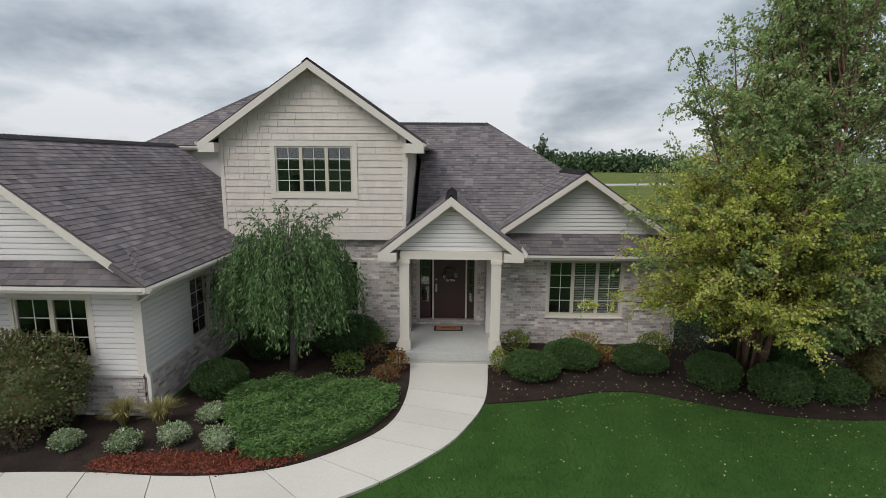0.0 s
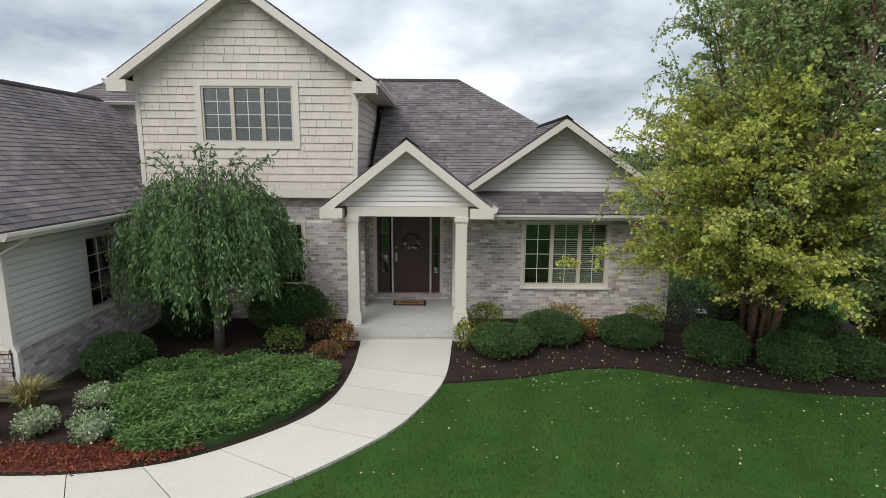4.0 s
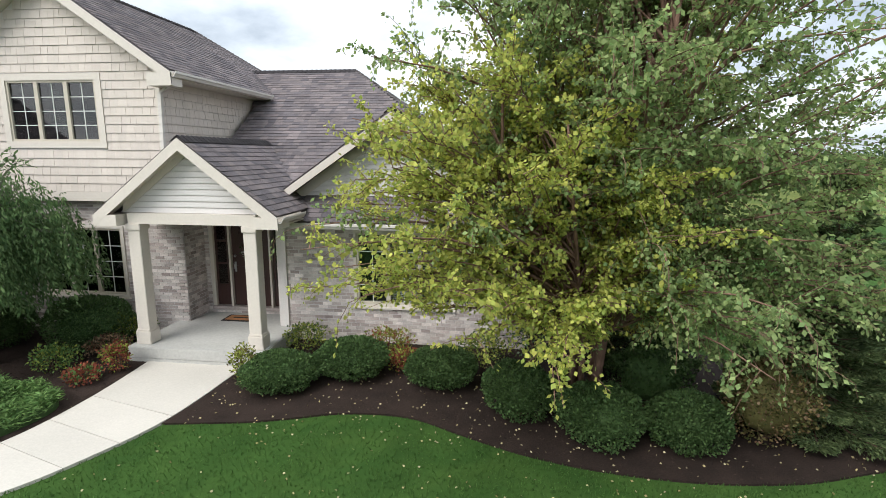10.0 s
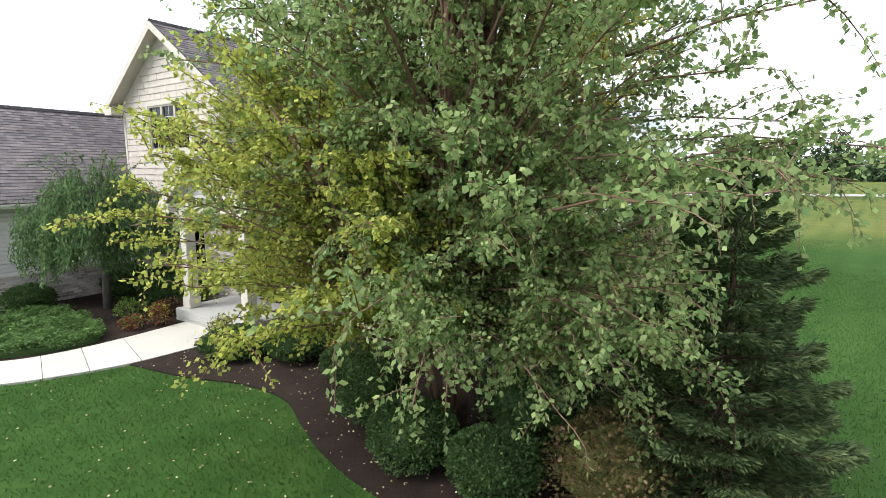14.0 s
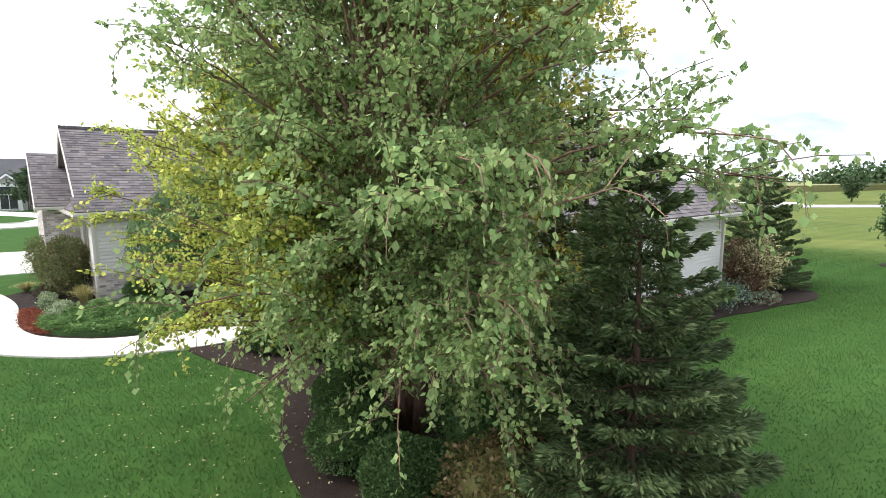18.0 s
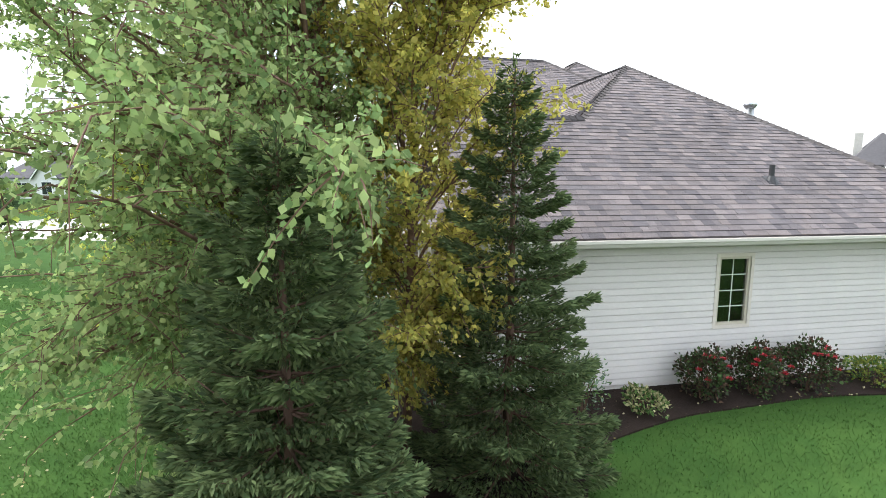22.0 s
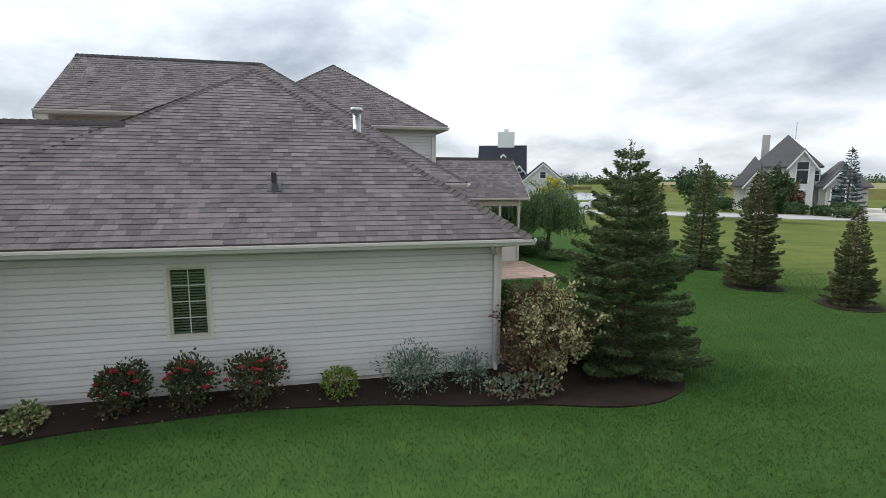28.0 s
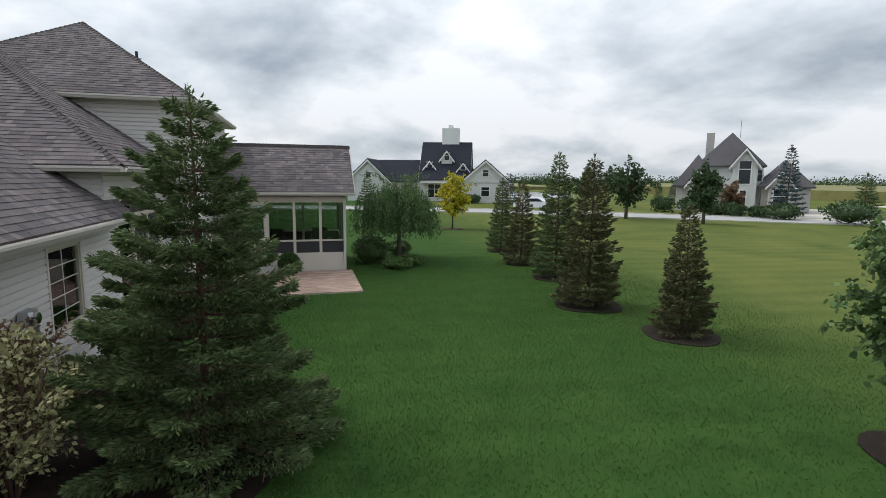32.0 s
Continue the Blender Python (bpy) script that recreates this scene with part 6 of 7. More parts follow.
# the birch's yellowing lower limbs, built as a separate small tree
leafy_tree("yellowing_birch_part", "yellowing lower foliage of the birch on added stems", "tree", (-8.15, 18.15, 0.02), [[(0.25, 0.05, -0.1, 0.06), (0.15, -0.2, 1.2, 0.05), (-0.5, -1.0, 2.8, 0.035), (-1.2, -2.0, 4.6, 0.015)], [(0.35, 0.0, -0.1, 0.05), (0.3, -0.3, 1.3, 0.042), (0.0, -1.3, 2.8, 0.03), (-0.3, -2.3, 4.4, 0.012)]], lifted(oval(-0.95, -1.3, 1.0, 5.3, 2.75, 2.0, tip=0.52, full=0.45), 1.9, 1.1), YELLOW_LEAF, PALEBARK, limbs=120, twigs=13, leaves=36, size=(0.066, 0.049), hang=0.22, limb_r=0.026, seed=12, twig_len=(0.25, 0.7), fringe=14, flat=0.45)

# added tree that stands in for the birch's yellow northern foliage
leafy_tree("yellowing_birch_part", "yellow north side of the birch's crown on an added trunk", "tree", (-7.35, 19.35, 0.02), [[(0, 0, -0.1, 0.07), (-0.05, 0.05, 1.6, 0.055), (-0.1, 0.1, 3.6, 0.035), (-0.1, 0.1, 6.0, 0.012)]], oval(0.35, 0.3, 1.1, 7.6, 2.0, 1.35, tip=0.5, full=0.45), AMBER_LEAF, PALEBARK, limbs=88, twigs=15, leaves=34, size=(0.072, 0.052), hang=0.25, flat=0.5, limb_r=0.016, seed=13, twig_len=(0.3, 0.7), low=0.6)


def weeping(name, label, base, height, radius, mat, seed, strands=420, leaves=34, size=(0.085, 0.026), group=""):
    """A grafted weeping tree: arching limbs and strands of leaves that hang nearly to the ground."""
    rng = np.random.default_rng(seed)
    root = thing(name, label, "tree", group=group, at=base)
    bm = bmesh.new()
    tube(bm, [(0, 0, -0.1), (0.05, 0.02, height * 0.3), (-0.03, 0, height * 0.55), (0.05, 0, height * 0.8)], [0.11, 0.09, 0.07, 0.03], 10)
    part("trunk", bm, GREYBARK, root, smooth=True)
    bm = bmesh.new()
    pts, ways = [], []
    for _ in range(strands):
        a, rr = math.tau * rng.integers(0, 17) / 17 + rng.normal() * 0.10, math.sqrt(rng.uniform(0.02, 1))
        lump = 1 + 0.16 * math.sin(3 * a + seed) + 0.10 * math.sin(7 * a)
        r = radius * rr * lump * rng.uniform(0.8, 1.05)
        top = height * (1.0 - 0.30 * rr ** 3) * rng.uniform(0.84, 1.03)
        out = np.array([math.cos(a), math.sin(a), 0])
        crest = out * r * 0.85 + np.array([0, 0, top])
        start = np.array([0, 0, height * rng.uniform(0.5, 0.75)])
        if rng.uniform() < 0.3:
            tube(bm, bent(start, crest, 0.12, 5), [0.02, 0.016, 0.012, 0.008, 0.004], 4, caps=False)
        low = max(height * (0.36 + 0.08 * math.sin(5 * a + seed) + rng.uniform(-0.05, 0.05)) + 0.2 * (1 - rr), top - rng.uniform(0.6, 1.0) * (top - height * 0.25))
        n = max(8, int(leaves * (top - low)))
        u = rng.uniform(0, 1, n)
        sway = out * (0.22 * np.sqrt(u) + 0.03)[:, None] * rng.uniform(0.6, 1.3)
        p = crest + sway + np.stack([rng.normal(scale=0.03, size=n), rng.normal(scale=0.03, size=n), -(top - low) * u], 1)
        pts.append(p)
        ways.append(np.array([0, 0, -1.0]) + rng.normal(size=(n, 3)) * 0.42 + out * 0.25)
    for _ in range(26):
        a, r = rng.uniform(0, math.tau), radius * rng.uniform(0.1, 0.7)
        p0 = np.array([math.cos(a) * r * 0.6, math.sin(a) * r * 0.6, height * rng.uniform(0.86, 0.96)])
        p1 = np.array([math.cos(a) * r * 1.25, math.sin(a) * r * 1.25, height * rng.uniform(1.0, 1.12)])
        ln = bent(p0, p1, 0.15, 5)
        tube(bm, ln, [0.007, 0.006, 0.005, 0.004, 0.003], 3, caps=False)
        u = rng.uniform(0.1, 1, 22)
        pts.append(at_along(ln, u))
        ways.append(rng.normal(size=(22, 3)) * 0.6 + unit(p1 - p0) * 0.6 + np.array([0, 0, -0.35]))
    part("branchwork", bm, GREYBARK, root)["kind"] = "stuff"
    p, w = np.concatenate(pts), np.concatenate(ways)
    ln = size[0] * rng.uniform(0.6, 1.3, len(p))
    quads("crown", kites(p, w, ln, ln * size[1] / size[0], rng), mat, root)
    return root


weeping("weeping_tree", "weeping cherry with long hanging green leaf strands", (-18.85, 18.4, 0.03), 3.75, 1.85, WEEP_LEAF, 5, strands=760, size=(0.105, 0.034))
weeping("weeping_tree", "weeping cherry beyond the back patio", (-23.4, 38.8, 0.0), 3.4, 1.95, WEEP_LEAF, 6, strands=620, leaves=30, size=(0.11, 0.04))

# spruces
spruce("dark green spruce beside the birch", (-4.3, 18.15, 0.02), 3.95, 1.4, seed=21, sprigs=95000, size=0.08, tier=0.25)
spruce("slender dark spruce against the siding", (-6.40, 20.44, 0.02), 4.95, 1.35, seed=22, sprigs=62000, size=0.085, tier=0.26)
spruce("full dark spruce at the house corner", (-8.37, 33.6, 0.02), 4.55, 1.75, seed=23, sprigs=98000, size=0.085, tier=0.26)
spruce("tall spruce browning on one side over a mulch ring", (-14.3, 42.6, 0), 4.2, 0.98, NEEDLE_WARM, seed=24, sprigs=20000, size=0.105)
spruce("tall dark spruce on the back lawn", (-18.2, 43.6, 0), 4.5, 0.98, seed=25, sprigs=17000, size=0.11)
spruce("thin browning spruce over a mulch ring", (-11.3, 43.25, 0), 3.0, 0.68, NEEDLE_WARM, seed=26, sprigs=15000, size=0.09)
spruce("slim green spruce on the back lawn", (-21.5, 43.7, 0), 3.5, 0.8, NEEDLE_WARM, seed=27, sprigs=11000, size=0.11)
spruce("slim green spruce in the back row", (-25.3, 44.3, 0), 3.55, 0.8, seed=28, sprigs=9000, size=0.12)
spruce("small blue spruce on the north lawn", (2.2, 44.2, 0), 2.4, 0.9, BLUE_NEEDLE, seed=29, sprigs=3500, size=0.12)
for i, (x, y, r) in enumerate(((-14.3, 42.6, 0.95), (-18.2, 43.6, 0.8), (-11.3, 43.25, 0.85), (-21.5, 43.7, 0.7), (-25.3, 44.3, 0.7), (-5.92, 42.55, 0.72), (-36.4, 45.0, 0.8))):
    ring = [(x + r * (1 + 0.06 * math.sin(3 * a + i)) * math.cos(a), y + r * (1 + 0.05 * math.sin(4 * a)) * math.sin(a)) for a in (math.tau * k / 28 for k in range(28))]
    ob = slab("mulch_ring", ring, 0.025, MULCH, 0.08)
    tagged(ob, "round ring of dark mulch under a lawn tree", "mulch ring", group="mulch rings on the lawn")
leafy_tree("maple_tree", "young maple with a round green crown", "tree", (-5.92, 42.55, 0), [[(0, 0, -0.1, 0.06), (0.02, 0, 1.2, 0.05), (0.05, 0.02, 2.4, 0.03), (0, 0, 3.5, 0.01)]], oval(0, 0, 1.0, 3.75, 1.15, 1.15, tip=0.6), MAPLE_LEAF, GREYBARK, limbs=75, twigs=10, leaves=24, size=(0.095, 0.08), hang=0.5, limb_r=0.018, seed=31, twig_len=(0.2, 0.45), low=0.3)
leafy_tree("gold_tree", "small tree in bright yellow leaf by the street", "tree", (-36.4, 45.0, 0), [[(0, 0, -0.1, 0.07), (0.02, 0, 1.2, 0.06), (0, 0, 2.6, 0.04), (0, 0, 3.8, 0.01)]], oval(0, 0, 1.1, 4.1, 1.5, 1.5, tip=0.6), GOLD_LEAF, GREYBARK, limbs=50, twigs=7, leaves=14, size=(0.16, 0.14), hang=0.2, limb_r=0.02, seed=32, twig_len=(0.25, 0.6))

# clipped and loose shrubs in the front beds
for i, (x, y, r, h) in enumerate(((-12.95, 18.30, 0.78, 0.86), (-11.85, 18.95, 0.78, 0.98), (-10.15, 18.80, 0.72, 0.92), (-8.80, 17.80, 0.62, 0.95), (-7.65, 17.20, 0.66, 0.92), (-6.45, 17.20, 0.62, 0.86), (-20.1, 17.1, 0.66, 0.85), (-19.75, 19.35, 0.72, 0.95), (-17.75, 19.55, 0.85, 1.05), (-11.4, 32.0, 0.62, 1.1), (-16.2, 32.0, 0.55, 0.8), (-20.85, 34.3, 0.42, 0.75))):
    shrub("boxwood", "clipped round dark green boxwood", "shrub", (x, y, 0.03), r * (0.9 if y < 19 else 1), r * 0.88, h * ((0.62 if -13.5 < x < -9.5 else 0.84) if y < 19 else 1), BOX_LEAF, count=int(13000 * r), size=(0.042, 0.03), seed=40 + i, lumps=0.07, shell=(0.80, 1.04), group="boxwoods round the house")
shrub("mottled_shrub", "loose shrub with green and rusty brown leaves", "shrub", (-5.25, 17.55, 0.03), 0.66, 0.6, 1.15, BARBERRY_LEAF, 4600, (0.05, 0.035), 61, mat2=RUST_LEAF, share=0.2)
shrub("silvery_shrub", "grey-green upright shrub behind the birch", "shrub", (-8.35, 19.95, 0.03), 0.62, 0.45, 1.25, SILVER_LEAF, 1700, (0.07, 0.035), 62, shell=(0.4, 1.05), core=False, mat2=BOX_LEAF, share=0.6)
shrub("dark_shrub", "dark leafy shrub behind the boxwoods", "shrub", (-6.6, 18.5, 0.03), 0.7, 0.6, 1.0, BOX_LEAF, 2500, (0.06, 0.04), 63)
for i, (x, y, r, h, a, b) in enumerate(((-13.15, 19.95, 0.42, 0.55, LIME_LEAF, BOX_LEAF), (-11.35, 19.75, 0.5, 0.6, LIME_LEAF, RED_LEAF), (-10.9, 19.2, 0.35, 0.42, RED_LEAF, LIME_LEAF), (-9.45, 19.75, 0.45, 0.6, LIME_LEAF, BOX_LEAF), (-17.15, 19.85, 0.55, 0.62, LIME_LEAF, JUNIPER_LEAF), (-16.25, 18.45, 0.24, 0.55, RED_LEAF, LIME_LEAF), (-13.72, 18.45, 0.24, 0.62, LIME_LEAF, BARBERRY_LEAF), (-17.45, 18.35, 0.40, 0.45, JUNIPER_LEAF, LIME_LEAF), (-17.0, 19.15, 0.42, 0.4, RUST_LEAF, ROSE_LEAF), (-16.5, 17.95, 0.3, 0.28, RED_LEAF, JUNIPER_LEAF))):
    shrub("perennial", "small mixed lime and red leaved perennial in mulch", "plant", (x, y, 0.03), r, r, h, a, int(1900 * r) + 300, (0.055, 0.035), 70 + i, shell=(0.5, 1.05), core=False, mat2=b, share=0.35, stalks=5, group="perennials in the beds")
for i, (x, y, r) in enumerate(((-21.86, 14.75, 0.36), (-20.75, 14.7, 0.40), (-20.02, 15.0, 0.38), (-19.69, 15.82, 0.36), (-19.09, 14.80, 0.43))):
    shrub("silver_mound", "round mound of silvery variegated leaves", "plant", (x, y, 0.03), r * 0.70, r * 0.70, r * 0.95, VARIEGATED, 1500, (0.042, 0.026), 90 + i, shell=(0.6, 1.05), mat2=JUNIPER_LEAF, share=0.3, group="silver mounds along the walk")
shrub("big_shrub", "large rounded shrub turning rusty by the garage", "shrub", (-25.4, 15.2, 0.03), 1.1, 0.8, 1.8, VIBURNUM, 8500, (0.055, 0.038), 101, mat2=RUST_LEAF, share=0.12)
shrub("big_shrub", "large rounded green shrub under the garage window", "shrub", (-22.95, 15.35, 0.03), 1.1, 0.66, 1.85, VIBURNUM, 9500, (0.065, 0.046), 102, mat2=RUST_LEAF, share=0.18)
shrub("dark_perennial", "low dark red plant under the big shrub", "plant", (-22.8, 14.75, 0.03), 0.42, 0.3, 0.4, ROSE_LEAF, 700, (0.06, 0.04), 103, core=False)


def tuft(x, y, h, r, n, mat, seed, label="tuft of arching straw-green grass", name="grass_tuft"):
    rng = np.random.default_rng(seed)
    root = thing(name, label, "grass", at=(x, y, 0.03))
    a = rng.uniform(0, math.tau, n)
    lean = rng.uniform(0.1, 0.9, n)
    out = np.stack([np.cos(a), np.sin(a), np.zeros(n)], 1)
    side = np.stack([-np.sin(a), np.cos(a), np.zeros(n)], 1) * 0.007
    b = out * 0.04
    m = b + out * (lean * r * 0.5)[:, None] + np.array([0, 0, 1]) * (h * rng.uniform(0.5, 0.75, n))[:, None]
    t = m + out * (lean * r * 0.7)[:, None] + np.array([0, 0, 1]) * (h * (0.35 - 0.4 * lean))[:, None]
    q = np.concatenate([np.stack([b - side, b + side, m + side, m - side], 1), np.stack([m - side, m + side, t + side * 0.2, t - side * 0.2], 1)])
    quads("foliage", q, mat, root)["kind"] = "stuff"


tuft(-20.6, 15.6, 0.62, 0.45, 240, STRAW, 111)
tuft(-21.35, 15.6, 0.6, 0.42, 220, STRAW, 112)
tuft(-24.6, 14.3, 0.35, 0.5, 260, STRAW, 113)
tuft(-20.0, 16.9, 0.5, 0.35, 160, JUNIPER_LEAF, 114)


def ground_juniper():
    """A low spreading mat of feathery sprays between walk and tree."""
    rng = np.random.default_rng(7)
    root = thing("ground_juniper", "low spreading feathery green juniper filling the bed", "shrub", at=(0, 0, 0.03))
    poly = spline([(-19.75, 17.0), (-18.9, 17.4), (-17.9, 17.5), (-17.0, 17.4), (-16.2, 17.1), (-16.15, 16.4), (-16.55, 15.5), (-17.3, 14.75), (-18.2, 14.4), (-18.75, 14.8), (-19.3, 15.7)], 4, closed=True)
    p = rng.uniform((-20, 14.3), (-16, 17.6), (16000, 2))
    p = np.array([q for q in p if inside(q[0], q[1], poly)])
    h = 0.16 + 0.16 * (np.sin(2.3 * p[:, 0] + 1) * np.sin(2.9 * p[:, 1]) * 0.5 + 0.5) + 0.10 * np.sin(6.1 * p[:, 0]) * np.sin(5.3 * p[:, 1])
    pts, ways = [], []
    for k in range(5):
        f = rng.uniform(0.35, 1.1, len(p))
        pts.append(np.stack([p[:, 0] + rng.normal(scale=0.05, size=len(p)), p[:, 1] + rng.normal(scale=0.05, size=len(p)), h * f], 1))
        a = rng.uniform(0, math.tau, len(p))
        ways.append(np.stack([np.cos(a), np.sin(a), rng.uniform(-0.05, 0.75, len(p))], 1))
    q, w = np.concatenate(pts), np.concatenate(ways)
    ln = rng.uniform(0.045, 0.115, len(q))
    quads("foliage", kites(q, w, ln, ln * 0.28, rng), JUNIPER_LEAF, root)
    low = slab("inner_growth", poly, 0.12, BOX_LEAF, 0.12, root)


ground_juniper()
low_cover("red_cover", "rusty red low leaves spreading along the walk", RED_COVER, RED_LEAF, 4200, 0.09, 117)

# east border
shrub("silvery_shrub", "thin grey-green shrub against the east siding", "shrub", (-7.85, 22.15, 0.03), 0.48, 0.40, 0.95, SILVER_LEAF, 750, (0.07, 0.03), 121, shell=(0.3, 1.1), core=False, mat2=JUNIPER_LEAF, share=0.5)
shrub("perennial", "low variegated cream and green plant", "plant", (-7.75, 23.15, 0.03), 0.38, 0.28, 0.34, BROWN_LEAF, 520, (0.07, 0.045), 122, core=False, mat2=JUNIPER_LEAF, share=0.5, group="perennials in the beds")
for i, (x, y, r, h) in enumerate(((-8.0, 24.42, 0.44, 0.80), (-8.0, 25.4, 0.46, 0.82), (-8.0, 26.45, 0.54, 0.84))):
    rose = shrub("rose_bush", "rose bush with dark leaves and red blooms", "rose bush", (x, y, 0.03), r, r * 0.85, h, ROSE_LEAF, 2300, (0.06, 0.042), 130 + i, lumps=0.25, shell=(0.45, 1.08), core=False, mat2=BOX_LEAF, share=0.35, group="rose bushes along the siding")
    rng = np.random.default_rng(140 + i)
    for k in range(9):
        d = unit(rng.normal(size=3))
        d[2], d[0] = abs(d[2]), abs(d[0]) * 0.8 + 0.1
        c = Vector((d[0] * r, d[1] * r * 0.85, h * 0.5 + d[2] * h * 0.5))
        bm = bmesh.new()
        for j in range(9):
            a, t = math.tau * j / 4.5, 0.35 + 0.5 * (j > 4)
            s = 0.050 if j > 4 else 0.036
            e = Vector((math.cos(a), math.sin(a), 0.9 - t)) * s
            f = Vector((-math.sin(a), math.cos(a), 0)) * s * 0.75
            vs = [bm.verts.new(c + q) for q in (Vector((0, 0, 0)), e * 0.7 + f, e * 1.25 + Vector((0, 0, s * 0.5)), e * 0.7 - f)]
            bm.faces.new(vs)
        part("bloom", bm, ROSE_RED, rose, "red rose bloom")
shrub("perennial", "low lime-green mounded plant in mulch", "plant", (-8.0, 27.85, 0.03), 0.45, 0.32, 0.42, LIME_LEAF, 900, (0.06, 0.04), 151, core=False, mat2=JUNIPER_LEAF, share=0.3, group="perennials in the beds")
shrub("sage_shrub", "loose silver-blue shrub leaning over the lawn edge", "shrub", (-7.85, 29.15, 0.03), 0.58, 0.62, 0.76, SILVER_LEAF, 1900, (0.075, 0.024), 152, lumps=0.3, shell=(0.3, 1.12), core=False, mat2=BLUE_NEEDLE, share=0.35)
shrub("sage_shrub", "low pale lavender clump beside the siding", "shrub", (-7.85, 30.15, 0.03), 0.5, 0.42, 0.6, SILVER_LEAF, 1100, (0.07, 0.022), 153, lumps=0.3, shell=(0.3, 1.1), core=False, mat2=BLUE_NEEDLE, share=0.4)
def twiggy(label, base, spread, height, mat, seed, limbs, leaves):
    rnd = random.Random(seed)
    stems = []
    for _ in range(9):
        a, r = rnd.uniform(0, math.tau), rnd.uniform(0.15, 0.6) * spread
        x, y = r * math.cos(a), r * math.sin(a)
        stems.append([(0.1 * x, 0.1 * y, -0.05, 0.018), (0.5 * x, 0.5 * y, height * 0.4, 0.014), (x, y, height * rnd.uniform(0.75, 0.95), 0.006)])
    return leafy_tree("browning_shrub", label, "shrub", base, stems, oval(0, 0, 0.25, height, spread, spread, tip=0.4, full=0.5), mat, BARK, limbs=limbs, twigs=6, leaves=leaves, size=(0.075, 0.046), hang=0.1, limb_r=0.010, seed=seed, twig_len=(0.15, 0.35), group="browning shrubs at the corner")


twiggy("large open shrub with cream and browning leaves", (-7.75, 31.75, 0.03), 0.85, 1.8, BROWN_LEAF, 154, 62, 11)
twiggy("rusty brown thin shrub against the siding", (-8.45, 31.55, 0.03), 0.72, 1.75, RUST_LEAF, 155, 48, 8)
twiggy("rusty low shrub at the bed's rim", (-7.65, 31.2, 0.03), 0.5, 1.0, RUST_LEAF, 157, 26, 8)
shrub("perennial", "low white-edged leaves at the bed's rim", "plant", (-7.3, 31.0, 0.03), 0.4, 0.7, 0.3, SILVER_LEAF, 700, (0.08, 0.045), 156, core=False, mat2=RUST_LEAF, share=0.4, group="perennials in the beds")
rock = thing("garden_stone", "white rounded stone in the mulch", "stone", at=(-7.35, 21.2, 0.03))
bm = bmesh.new()
bmesh.ops.create_icosphere(bm, subdivisions=3, radius=0.13)
for v in bm.verts:
    v.co = Vector((v.co.x * 1.1, v.co.y * 1.3, max(-0.03, v.co.z * 0.7))) * (1 + 0.18 * noise.noise(v.co * 9))
part("stone", bm, material("white_stone", (0.6, 0.6, 0.57), 0.8, vary=0.15, bump=0.4), rock, smooth=True)
for i, (x, y, r, h) in enumerate(((-22.1, 39.1, 0.7, 0.35), (-21.5, 38.4, 0.7, 0.35), (-24.2, 37.7, 1.0, 1.0), (-22.8, 37.5, 0.9, 0.9), (-25.0, 39.1, 0.8, 0.6))):
    shrub("low_shrub", "low leafy shrub under the weeping tree", "shrub", (x, y, 0.0), r, r * 0.8, h, BOX_LEAF if h > 0.5 else JUNIPER_LEAF, 1500, (0.07, 0.045), 160 + i, group="low shrubs behind the sunroom", mat2=ROSE_LEAF, share=0.2)

# fallen leaves on lawn and mulch
rng = np.random.default_rng(3)
c = np.concatenate([np.stack([rng.normal(-7.5, 4.2, 900), rng.normal(15.6, 2.8, 900), np.full(900, 0.012)], 1), np.stack([rng.uniform(-14, -4, 420), rng.uniform(16.7, 19.5, 420), np.full(420, 0.042)], 1), np.stack([rng.uniform(-8.4, -7.5, 60), rng.uniform(22.5, 33, 60), np.full(60, 0.042)], 1), np.stack([rng.normal(-13, 4, 160), rng.normal(15.0, 1.6, 160), np.full(160, 0.012)], 1)])
c[:, 2] = np.where((c[:, 1] > 16.4) & (c[:, 0] > -14) & (c[:, 0] < -3.5), 0.045, np.maximum(c[:, 2], 0.02))
w = np.stack([rng.normal(size=len(c)), rng.normal(size=len(c)), np.abs(rng.normal(size=len(c))) * 0.15], 1)
tagged(quads("fallen_leaves", kites(c, w, 0.042, 0.03, rng), FALLEN), "pale fallen leaves scattered on lawn and mulch", "leaves", kind="stuff")

